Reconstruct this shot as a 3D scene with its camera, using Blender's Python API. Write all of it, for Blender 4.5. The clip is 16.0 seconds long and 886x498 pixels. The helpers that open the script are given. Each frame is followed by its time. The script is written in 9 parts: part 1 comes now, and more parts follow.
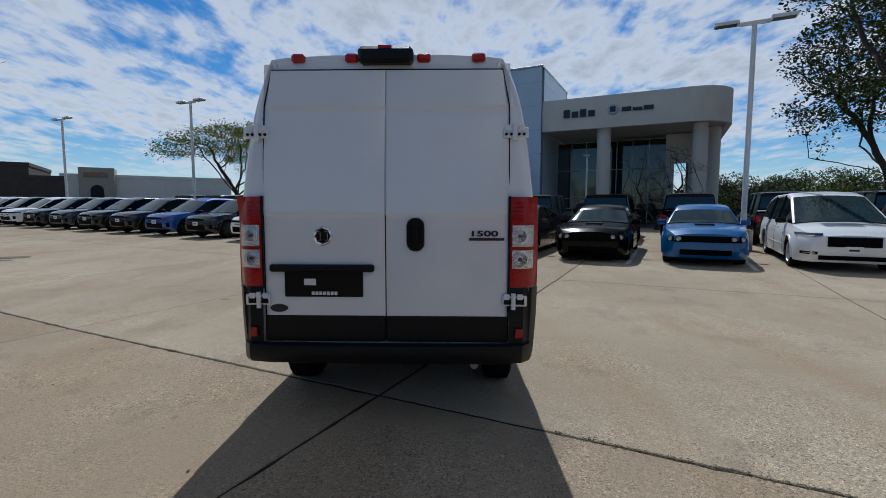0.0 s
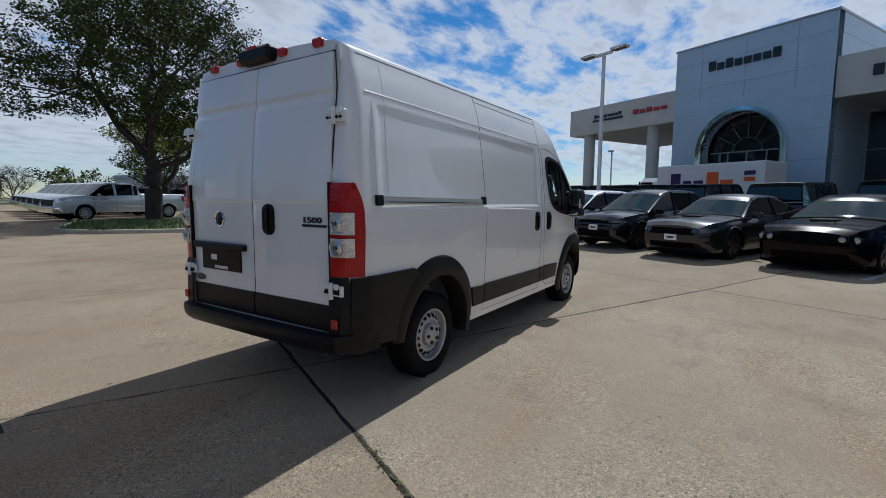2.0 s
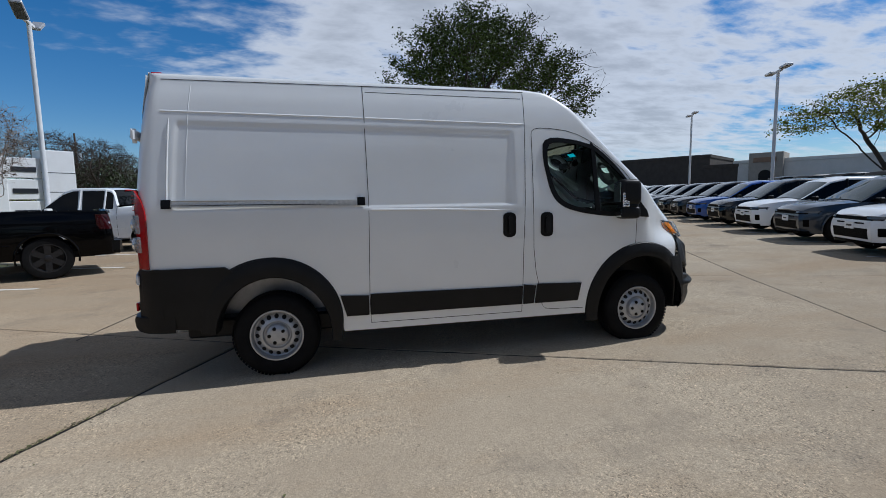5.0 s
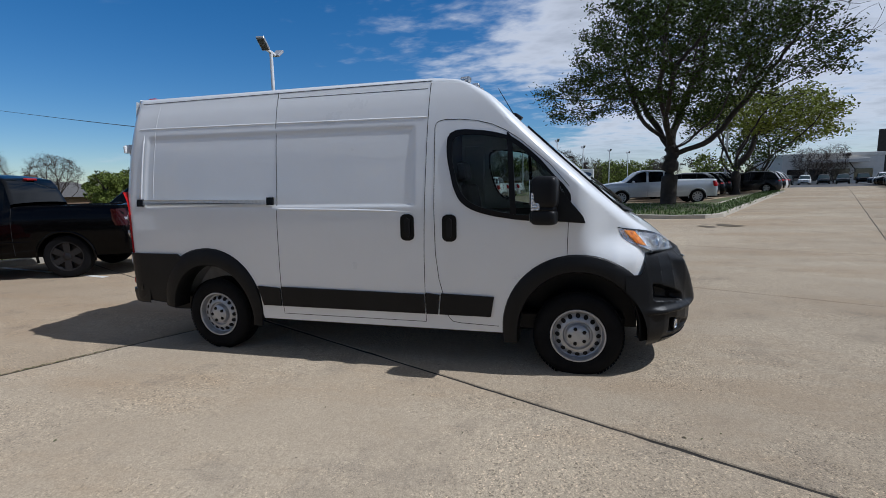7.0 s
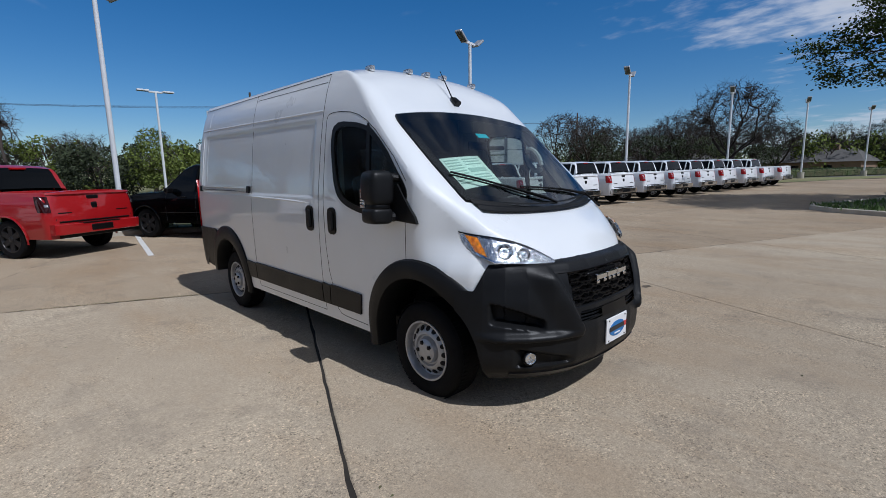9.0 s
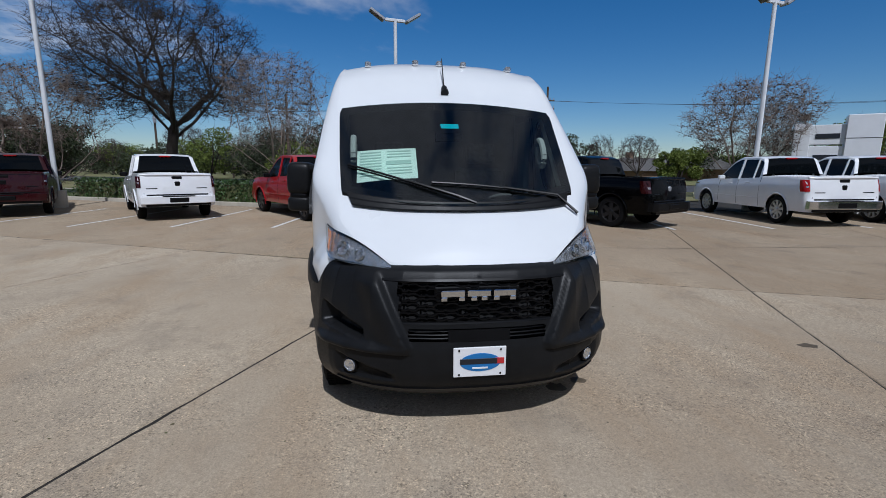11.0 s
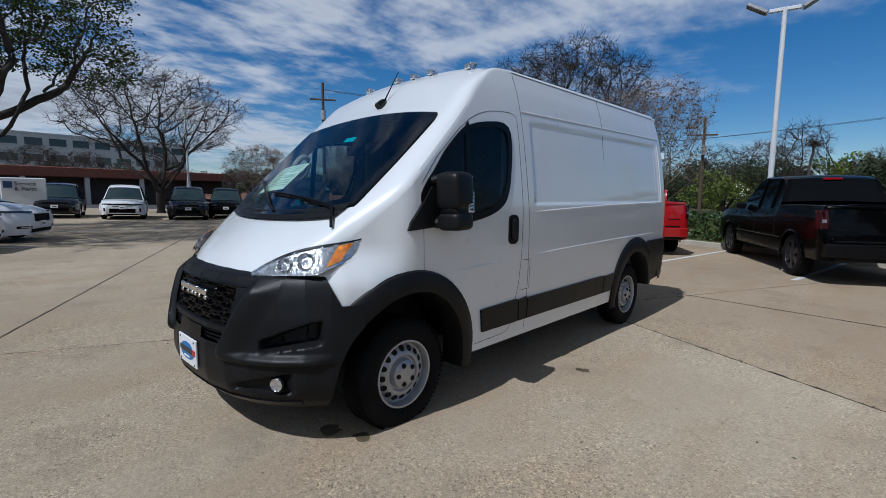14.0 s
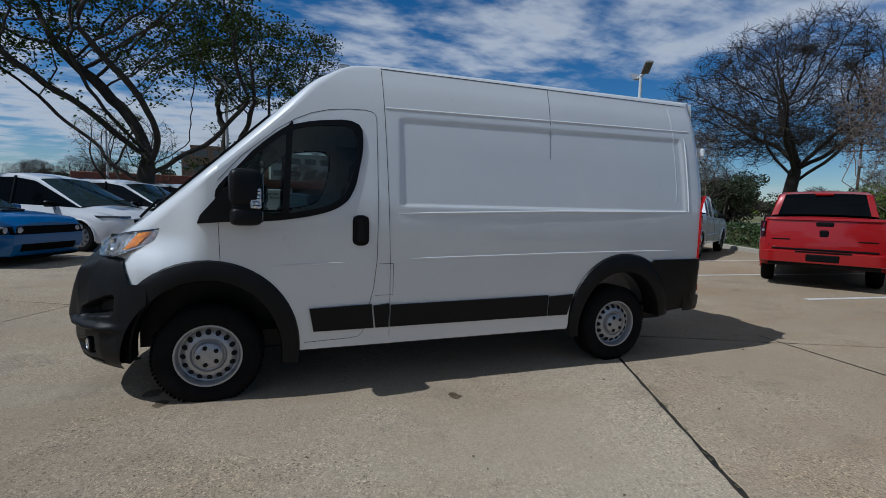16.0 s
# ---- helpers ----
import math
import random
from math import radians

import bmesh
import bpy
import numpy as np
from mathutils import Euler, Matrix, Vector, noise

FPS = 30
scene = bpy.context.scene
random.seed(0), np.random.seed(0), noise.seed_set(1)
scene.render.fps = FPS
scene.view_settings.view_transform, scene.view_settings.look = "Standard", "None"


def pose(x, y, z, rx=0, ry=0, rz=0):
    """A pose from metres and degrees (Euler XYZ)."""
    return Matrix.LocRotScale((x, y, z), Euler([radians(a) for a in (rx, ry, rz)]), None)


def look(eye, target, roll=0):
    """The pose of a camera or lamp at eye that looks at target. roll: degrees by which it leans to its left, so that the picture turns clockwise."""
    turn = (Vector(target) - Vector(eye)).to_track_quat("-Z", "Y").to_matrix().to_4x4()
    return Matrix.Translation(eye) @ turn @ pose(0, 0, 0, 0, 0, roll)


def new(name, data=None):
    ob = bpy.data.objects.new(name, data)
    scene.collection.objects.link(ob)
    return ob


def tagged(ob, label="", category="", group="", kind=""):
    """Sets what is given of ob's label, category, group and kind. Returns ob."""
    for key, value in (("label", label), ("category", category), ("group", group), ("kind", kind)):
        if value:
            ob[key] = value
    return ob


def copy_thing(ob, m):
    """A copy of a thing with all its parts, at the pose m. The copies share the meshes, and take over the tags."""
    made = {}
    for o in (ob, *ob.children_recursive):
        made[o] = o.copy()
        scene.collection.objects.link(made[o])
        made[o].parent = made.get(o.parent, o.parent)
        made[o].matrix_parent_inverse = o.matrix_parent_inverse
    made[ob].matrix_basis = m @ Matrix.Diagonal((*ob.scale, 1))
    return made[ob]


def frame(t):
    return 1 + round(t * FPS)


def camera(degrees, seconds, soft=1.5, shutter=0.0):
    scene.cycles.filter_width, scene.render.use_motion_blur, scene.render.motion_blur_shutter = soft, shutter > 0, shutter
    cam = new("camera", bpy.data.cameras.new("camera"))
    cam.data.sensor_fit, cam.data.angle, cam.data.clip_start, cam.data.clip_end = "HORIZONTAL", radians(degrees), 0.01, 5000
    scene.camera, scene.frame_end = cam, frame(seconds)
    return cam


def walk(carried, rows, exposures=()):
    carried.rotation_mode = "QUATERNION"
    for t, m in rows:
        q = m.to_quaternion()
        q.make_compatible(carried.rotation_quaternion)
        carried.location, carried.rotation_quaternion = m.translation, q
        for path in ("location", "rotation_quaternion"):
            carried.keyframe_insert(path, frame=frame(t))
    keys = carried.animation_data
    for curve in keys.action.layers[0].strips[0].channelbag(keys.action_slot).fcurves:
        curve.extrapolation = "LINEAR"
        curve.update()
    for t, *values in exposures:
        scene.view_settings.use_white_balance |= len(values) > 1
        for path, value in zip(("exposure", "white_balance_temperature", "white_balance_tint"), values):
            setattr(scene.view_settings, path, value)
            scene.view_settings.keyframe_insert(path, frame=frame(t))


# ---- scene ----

# ---- camera ----
cam = camera(87.8, 16.0, 0.65)
PATH = [
    (0, (0.462, -3.108, 1.497), (0.415, -1.116, 1.328), 0.1),
    (0.5, (1.122, -2.983, 1.493), (0.803, -1.015, 1.33), 0.3),
    (1, (1.842, -2.756, 1.474), (1.23, -0.86, 1.302), 0.4),
    (1.5, (2.47, -2.495, 1.471), (1.619, -0.695, 1.281), 0.4),
    (2, (3.098, -2.11, 1.479), (2.002, -0.451, 1.268), 0.4),
    (2.5, (3.615, -1.693, 1.49), (2.318, -0.186, 1.274), 0.4),
    (3, (4.113, -1.117, 1.499), (2.613, 0.188, 1.286), 0.3),
    (3.5, (4.496, -0.552, 1.481), (2.851, 0.568, 1.279), 0.1),
    (4, (4.787, 0.166, 1.457), (3.007, 1.057, 1.255), -0.3),
    (4.5, (4.967, 0.84, 1.462), (3.093, 1.508, 1.256), -0.7),
    (7, (4.683, 4.34, 1.571), (2.771, 3.818, 1.304), -1.2),
    (7.5, (4.396, 4.988, 1.578), (2.562, 4.243, 1.299), -1.1),
    (8, (3.983, 5.661, 1.586), (2.27, 4.673, 1.288), -1.1),
    (10.5, (1.256, 7.692, 1.612), (0.641, 5.819, 1.274), -0.0),
    (11, (0.547, 7.8, 1.602), (0.278, 5.849, 1.253), 0.4),
    (11.5, (-0.089, 7.811, 1.611), (-0.053, 5.843, 1.259), 0.7),
    (12, (-0.799, 7.683, 1.579), (-0.411, 5.75, 1.242), 0.7),
    (12.5, (-1.407, 7.498, 1.566), (-0.752, 5.635, 1.248), 0.4),
    (13, (-2.021, 7.173, 1.537), (-1.094, 5.424, 1.253), 0.2),
    (13.5, (-2.543, 6.819, 1.521), (-1.388, 5.207, 1.267), 0.2),
    (14, (-3.074, 6.3, 1.483), (-1.697, 4.867, 1.255), 0.4),
    (14.5, (-3.536, 5.788, 1.472), (-1.992, 4.536, 1.253), 0.7),
    (15, (-3.959, 5.133, 1.456), (-2.266, 4.092, 1.236), 1.1),
    (15.5, (-4.216, 4.578, 1.456), (-2.432, 3.7, 1.241), 1.3),
    (16, (-4.401, 3.993, 1.428), (-2.532, 3.307, 1.242), 1.4),
]
EXPOSURES = [(0.0, 0.12, 5840, 7.5), (4.5, 0.17, 5820, 8.5), (7.0, 0.16, 5800, 10.5), (10.5, -0.14, 5700, 11.5), (12.0, -0.18, 5680, 11.5), (13.0, -0.20, 5680, 10.5), (13.6, -0.18, 5700, 9.5), (14.5, 0.06, 5700, 7.5), (15.4, 0.04, 5600, 7), (16.0, -0.26, 5600, 7)]
walk(cam, [(t, look(eye, target, roll)) for t, eye, target, roll in PATH], EXPOSURES)
# ---- world, sun and exposure ----
SUN_AZ, SUN_EL = -2.5, 53.0            # azimuth from +Y towards +X, elevation
world = bpy.data.worlds.new("sky")
scene.world = world
world.use_nodes = True
wn = world.node_tree
wn.nodes.clear()


def wnode(kind, **vals):
    n = wn.nodes.new(kind)
    for k, v in vals.items():
        n.inputs[k].default_value = v
    return n


def wmath(op, a, b=None, clamp=False):
    n = wn.nodes.new("ShaderNodeMath")
    n.operation, n.use_clamp = op, clamp
    for i, v in enumerate((a, b)):
        if v is None:
            continue
        if isinstance(v, (int, float)):
            n.inputs[i].default_value = v
        else:
            wn.links.new(v, n.inputs[i])
    return n.outputs[0]


sky = wn.nodes.new("ShaderNodeTexSky")
sky.sky_type = "NISHITA"
sky.sun_disc = False
sky.sun_elevation, sky.sun_rotation = radians(SUN_EL), radians(SUN_AZ)
sky.air_density, sky.dust_density, sky.ozone_density = 0.9, 0.12, 2.6
tc = wn.nodes.new("ShaderNodeTexCoord")
sep = wn.nodes.new("ShaderNodeSeparateXYZ")
wn.links.new(tc.outputs["Generated"], sep.inputs[0])
up = wmath("ADD", wmath("MAXIMUM", sep.outputs[2], 0.0), 0.13)
comb = wn.nodes.new("ShaderNodeCombineXYZ")
wn.links.new(wmath("DIVIDE", sep.outputs[0], up), comb.inputs[0])
wn.links.new(wmath("DIVIDE", sep.outputs[1], up), comb.inputs[1])
# a broad drifting sheet broken into small rippled cells
broad = wnode("ShaderNodeTexNoise", Scale=0.42, Detail=6.0, Roughness=0.58, Distortion=0.5)
cells = wnode("ShaderNodeTexNoise", Scale=7.0, Detail=5.0, Roughness=0.58, Distortion=0.15)
stretch = wn.nodes.new("ShaderNodeMapping")           # the ripples lie across the wind
stretch.inputs["Rotation"].default_value = (0, 0, radians(35))
stretch.inputs["Scale"].default_value = (1.0, 0.55, 1.0)
wn.links.new(comb.outputs[0], stretch.inputs["Vector"])
wn.links.new(comb.outputs[0], broad.inputs["Vector"])
wn.links.new(stretch.outputs[0], cells.inputs["Vector"])
# clear air lies towards the south-west; the rippled sheet covers the rest
clear = wmath("POWER", wmath("MAXIMUM", wmath("ADD", wmath("MULTIPLY", sep.outputs[0], -0.42), wmath("MULTIPLY", sep.outputs[1], -0.91)), 0.0), 4.0)
overhead = wmath("POWER", wmath("MAXIMUM", sep.outputs[2], 0.0), 7.0)       # the sheet breaks into bolder cells high up
lean = wmath("ADD", wmath("ADD", wmath("MULTIPLY", sep.outputs[1], 0.055), wmath("ADD", wmath("MULTIPLY", sep.outputs[2], 0.03), wmath("MULTIPLY", overhead, 0.012))), wmath("ADD", wmath("MULTIPLY", clear, -0.115), 0.048))
ripple = wmath("MULTIPLY", wmath("SUBTRACT", cells.outputs["Fac"], 0.5), wmath("ADD", wmath("MAXIMUM", wmath("ADD", wmath("MULTIPLY", lean, 2.6), 0.20), 0.10), wmath("MULTIPLY", overhead, 0.55)))
cover = wmath("ADD", wmath("ADD", wmath("MULTIPLY", broad.outputs["Fac"], 0.80), ripple), wmath("ADD", lean, 0.14))
mask = wn.nodes.new("ShaderNodeMapRange")
mask.interpolation_type = "SMOOTHSTEP"
mask.inputs["From Min"].default_value, mask.inputs["From Max"].default_value = 0.510, 0.66
wn.links.new(cover, mask.inputs["Value"])
low = wn.nodes.new("ShaderNodeMapRange")              # thinner cloud just above the horizon
low.inputs["From Min"].default_value, low.inputs["From Max"].default_value = -0.02, 0.10
wn.links.new(sep.outputs[2], low.inputs["Value"])
amount = wmath("MULTIPLY", wmath("MULTIPLY", mask.outputs[0], low.outputs[0]), 0.84, True)
mix = wn.nodes.new("ShaderNodeMix")
mix.data_type = "RGBA"
thick = wn.nodes.new("ShaderNodeMapRange")            # the thickest cloud is greyer below
thick.interpolation_type = "SMOOTHSTEP"
thick.inputs["From Min"].default_value, thick.inputs["From Max"].default_value = 0.62, 0.80
thick.inputs["To Min"].default_value, thick.inputs["To Max"].default_value = 1.0, 0.68
wn.links.new(cover, thick.inputs["Value"])
cloud = wn.nodes.new("ShaderNodeVectorMath")
cloud.operation = "SCALE"
cloud.inputs[0].default_value = (6.45, 6.5, 6.7)
wn.links.new(thick.outputs[0], cloud.inputs["Scale"])
wn.links.new(cloud.outputs[0], mix.inputs["B"])
sat = wn.nodes.new("ShaderNodeHueSaturation")
sat.inputs["Saturation"].default_value = 1.36
sat.inputs["Value"].default_value = 1.0
haze = wn.nodes.new("ShaderNodeMapRange")             # clear dry air: little glow at the horizon
haze.inputs["From Min"].default_value, haze.inputs["From Max"].default_value = 0.0, 0.5
haze.inputs["To Min"].default_value, haze.inputs["To Max"].default_value = 0.74, 0.88
wn.links.new(sep.outputs[2], haze.inputs["Value"])
dim = wn.nodes.new("ShaderNodeVectorMath")
dim.operation = "SCALE"
wn.links.new(sky.outputs[0], dim.inputs[0])
wn.links.new(haze.outputs[0], dim.inputs["Scale"])
wn.links.new(dim.outputs[0], sat.inputs["Color"])
wn.links.new(sat.outputs[0], mix.inputs["A"])
wn.links.new(amount, mix.inputs["Factor"])
bg = wn.nodes.new("ShaderNodeBackground")
bg.inputs["Strength"].default_value = 0.092
high = wn.nodes.new("ShaderNodeMapRange")             # the sky deepens towards the zenith
high.interpolation_type = "SMOOTHSTEP"
high.inputs["From Min"].default_value, high.inputs["From Max"].default_value = 0.32, 0.72
high.inputs["To Min"].default_value, high.inputs["To Max"].default_value = 1.0, 0.56
wn.links.new(sep.outputs[2], high.inputs["Value"])
lift = wn.nodes.new("ShaderNodeVectorMath")
lift.operation = "SCALE"
wn.links.new(mix.outputs["Result"], lift.inputs[0])
wn.links.new(high.outputs[0], lift.inputs["Scale"])
wn.links.new(lift.outputs[0], bg.inputs["Color"])
wout = wn.nodes.new("ShaderNodeOutputWorld")
wn.links.new(bg.outputs[0], wout.inputs[0])

sun = new("sun", bpy.data.lights.new("sun", "SUN"))
sun.data.energy, sun.data.angle, sun.data.color = 3.25, radians(0.6), (1.0, 0.975, 0.94)
az, el = radians(SUN_AZ), radians(SUN_EL)
sun.matrix_world = look((60 * math.sin(az) * math.cos(el), 60 * math.cos(az) * math.cos(el), 60 * math.sin(el)), (0, 0, 0))


# ---- materials ----
def make(name, color, rough=0.5, metal=0.0, coat=0.0, noise_scale=0.0, vary=0.0, bump=0.0, bump_scale=60.0, second=None,
         fine=0.0, fine_scale=80.0, spec=0.5, emit=0.0, rough_vary=0.0, random_tint=0.0, island_tint=0.0, world_space=False):
    """A principled material with variation at two scales and fine relief."""
    m = bpy.data.materials.new(name)
    m.use_nodes = True
    nt = m.node_tree
    b = nt.nodes["Principled BSDF"]
    b.inputs["Base Color"].default_value = (*color, 1)
    b.inputs["Roughness"].default_value = rough
    b.inputs["Metallic"].default_value = metal
    b.inputs["Specular IOR Level"].default_value = spec
    b.inputs["Coat Weight"].default_value = coat
    b.inputs["Coat Roughness"].default_value = 0.04
    if emit:
        b.inputs["Emission Color"].default_value = (*color, 1)
        b.inputs["Emission Strength"].default_value = emit
    link = nt.links.new
    geo = nt.nodes.new("ShaderNodeNewGeometry")
    tex = nt.nodes.new("ShaderNodeTexCoord")
    vec = geo.outputs["Position"] if world_space else tex.outputs["Object"]
    colour = None

    def noise_tex(scale, detail=5.0, rough_=0.6):
        n = nt.nodes.new("ShaderNodeTexNoise")
        n.inputs["Scale"].default_value, n.inputs["Detail"].default_value, n.inputs["Roughness"].default_value = scale, detail, rough_
        link(vec, n.inputs["Vector"])
        return n.outputs["Fac"]

    def ramped(fac, lo, hi):
        r = nt.nodes.new("ShaderNodeMapRange")
        r.inputs["From Min"].default_value, r.inputs["From Max"].default_value = 0.3, 0.7
        r.inputs["To Min"].default_value, r.inputs["To Max"].default_value = lo, hi
        link(fac, r.inputs["Value"])
        return r.outputs[0]

    def scaled(col, fac):
        n = nt.nodes.new("ShaderNodeMix")
        n.data_type, n.blend_type = "RGBA", "MULTIPLY"
        n.inputs["Factor"].default_value = 1.0
        if col is None:
            n.inputs["A"].default_value = (*color, 1)
        else:
            link(col, n.inputs["A"])
        link(fac, n.inputs["B"])
        return n.outputs["Result"]

    if second is not None:
        n = nt.nodes.new("ShaderNodeMix")
        n.data_type = "RGBA"
        n.inputs["A"].default_value, n.inputs["B"].default_value = (*color, 1), (*second, 1)
        link(ramped(noise_tex(noise_scale or 1.0), 0, 1), n.inputs["Factor"])
        colour = n.outputs["Result"]
    if vary:
        colour = scaled(colour, ramped(noise_tex((noise_scale or 1.0) * 1.7), 1 - vary, 1 + vary))
    if fine:
        colour = scaled(colour, ramped(noise_tex(fine_scale, 3.0), 1 - fine, 1 + fine))
    if random_tint:
        oi = nt.nodes.new("ShaderNodeObjectInfo")
        r = nt.nodes.new("ShaderNodeMapRange")
        r.inputs["To Min"].default_value, r.inputs["To Max"].default_value = 1 - random_tint, 1 + random_tint
        link(oi.outputs["Random"], r.inputs["Value"])
        colour = scaled(colour, r.outputs[0])
    if island_tint:
        r = nt.nodes.new("ShaderNodeMapRange")
        r.inputs["To Min"].default_value, r.inputs["To Max"].default_value = 1 - island_tint, 1 + island_tint
        link(geo.outputs["Random Per Island"], r.inputs["Value"])
        colour = scaled(colour, r.outputs[0])
    if colour is not None:
        link(colour, b.inputs["Base Color"])
    if rough_vary:
        link(ramped(noise_tex(3.0), rough - rough_vary, rough + rough_vary), b.inputs["Roughness"])
    if bump:
        n = nt.nodes.new("ShaderNodeBump")
        n.inputs["Strength"].default_value, n.inputs["Distance"].default_value = bump, 0.01
        link(noise_tex(bump_scale, 4.0), n.inputs["Height"])
        link(n.outputs[0], b.inputs["Normal"])
    return m


def glass(name, tint, gloss=1.0, rough=0.0, ior=1.62):
    """Thin window glass: tinted see-through with a mirror-like sheen that grows at grazing angles."""
    m = bpy.data.materials.new(name)
    m.use_nodes = True
    nt = m.node_tree
    nt.nodes.clear()
    out = nt.nodes.new("ShaderNodeOutputMaterial")
    tr = nt.nodes.new("ShaderNodeBsdfTransparent")
    tr.inputs[0].default_value = (*tint, 1)
    gl = nt.nodes.new("ShaderNodeBsdfGlossy")
    gl.inputs["Roughness"].default_value = rough
    gl.inputs["Color"].default_value = (gloss, gloss, gloss, 1)
    fr = nt.nodes.new("ShaderNodeFresnel")
    fr.inputs["IOR"].default_value = ior
    mx = nt.nodes.new("ShaderNodeMixShader")
    nt.links.new(fr.outputs[0], mx.inputs[0])
    nt.links.new(tr.outputs[0], mx.inputs[1])
    nt.links.new(gl.outputs[0], mx.inputs[2])
    nt.links.new(mx.outputs[0], out.inputs[0])
    return m


def paint(name, color, metallic=0.0, rough=0.35, coat=0.9, spec=0.3):
    return make(name, color, rough=rough, metal=metallic, coat=coat, spec=spec, noise_scale=2.0, vary=0.03, bump=0.012, bump_scale=300, rough_vary=0.05)


WHITE = make("white_paint", (0.76, 0.778, 0.785), rough=0.32, coat=1.0, noise_scale=0.9, vary=0.025, bump=0.008, bump_scale=220, rough_vary=0.05)
BLACK_PLASTIC = make("black_plastic", (0.0092, 0.0095, 0.0102), rough=0.40, spec=0.19, noise_scale=3, vary=0.18, bump=0.08, bump_scale=900, rough_vary=0.07)
SATIN = make("satin_black", (0.004, 0.004, 0.0045), rough=0.35, spec=0.20, noise_scale=4, vary=0.15, bump=0.02, bump_scale=400)
GAP = make("shut_gap", (0.006, 0.006, 0.0065), rough=0.9)
RUBBER = make("tyre_rubber", (0.0065, 0.0065, 0.007), rough=0.8, spec=0.15, noise_scale=6, vary=0.3, bump=0.2, bump_scale=160)
STEEL = make("painted_steel", (0.42, 0.43, 0.45), rough=0.38, metal=0.55, noise_scale=9, vary=0.12, bump=0.03, bump_scale=120)
CHROME = make("chrome", (0.78, 0.79, 0.80), rough=0.09, metal=1.0, noise_scale=12, vary=0.06)
ALLOY = make("alloy_wheel", (0.50, 0.51, 0.53), rough=0.28, metal=0.8, noise_scale=10, vary=0.1)
DARK_ALLOY = make("black_wheel", (0.02, 0.02, 0.022), rough=0.3, metal=0.3, noise_scale=10, vary=0.2)
ALUMINIUM = make("rail_aluminium", (0.62, 0.61, 0.58), rough=0.42, metal=0.55, noise_scale=20, vary=0.15)
WINDSCREEN = glass("windscreen_glass", (0.74, 0.81, 0.78), 1.0, ior=1.72)
SIDE_GLASS = glass("side_glass", (0.50, 0.57, 0.55), 0.50, ior=1.50)
TINTED = make("dark_car_glass", (0.003, 0.004, 0.005), rough=0.03, spec=0.14, coat=0.0, noise_scale=2, vary=0.1)
CAR_SCREEN = make("car_windscreen", (0.026, 0.043, 0.046), rough=0.03, spec=0.5, coat=0.0, noise_scale=2, vary=0.1)
GRILLE_BLACK = make("grille_black", (0.0022, 0.0022, 0.0025), rough=0.6, spec=0.06, noise_scale=40, vary=0.4, bump=0.3, bump_scale=120)
LENS = glass("clear_lens", (0.92, 0.94, 0.96), 1.0, 0.02)
REFLECTOR = make("lamp_reflector", (0.74, 0.75, 0.76), rough=0.14, metal=0.9, noise_scale=26, vary=0.25, bump=0.75, bump_scale=32)
AMBER = make("amber_lens", (1.0, 0.40, 0.02), rough=0.15, coat=1.0, noise_scale=26, vary=0.45, second=(0.55, 0.12, 0.0), bump=0.6, bump_scale=60)
RED_LENS = make("red_lens", (0.36, 0.005, 0.006), rough=0.15, coat=0.3, spec=0.3, noise_scale=30, vary=0.3, bump=0.25, bump_scale=110)
CLEAR_LAMP = make("clear_lamp", (0.62, 0.62, 0.62), rough=0.12, metal=0.85, coat=0.6, noise_scale=30, vary=0.35, bump=0.6, bump_scale=55)
DARK_LAMP = make("smoked_lamp", (0.05, 0.055, 0.06), rough=0.12, metal=0.3, coat=1.0, noise_scale=30, vary=0.4, bump=0.3, bump_scale=60)
DARK_RED = make("smoked_red_lens", (0.030, 0.0014, 0.002), rough=0.15, coat=0.35, spec=0.3, noise_scale=30, vary=0.3)
CABIN = make("cabin_trim", (0.085, 0.087, 0.09), rough=0.75, noise_scale=5, vary=0.15, bump=0.1, bump_scale=300)
SEAT_CLOTH = make("seat_cloth", (0.10, 0.10, 0.105), rough=0.9, noise_scale=20, vary=0.25, bump=0.3, bump_scale=400)
PALE_TRIM = make("pale_cabin_trim", (0.48, 0.50, 0.49), rough=0.7, noise_scale=5, vary=0.08)
PAPER = make("window_paper", (0.72, 0.86, 0.79), rough=0.8, noise_scale=8, vary=0.05)
PAPER_INK = make("paper_ink", (0.42, 0.56, 0.51), rough=0.8)
CYAN_STICKER = make("cyan_sticker", (0.02, 0.55, 0.68), rough=0.5)
PLATE_WHITE = make("plate_white", (0.78, 0.78, 0.78), rough=0.4, noise_scale=10, vary=0.04)
PLATE_BLUE = make("plate_blue", (0.02, 0.16, 0.42), rough=0.4)
PLATE_RED = make("plate_red", (0.5, 0.03, 0.03), rough=0.4)


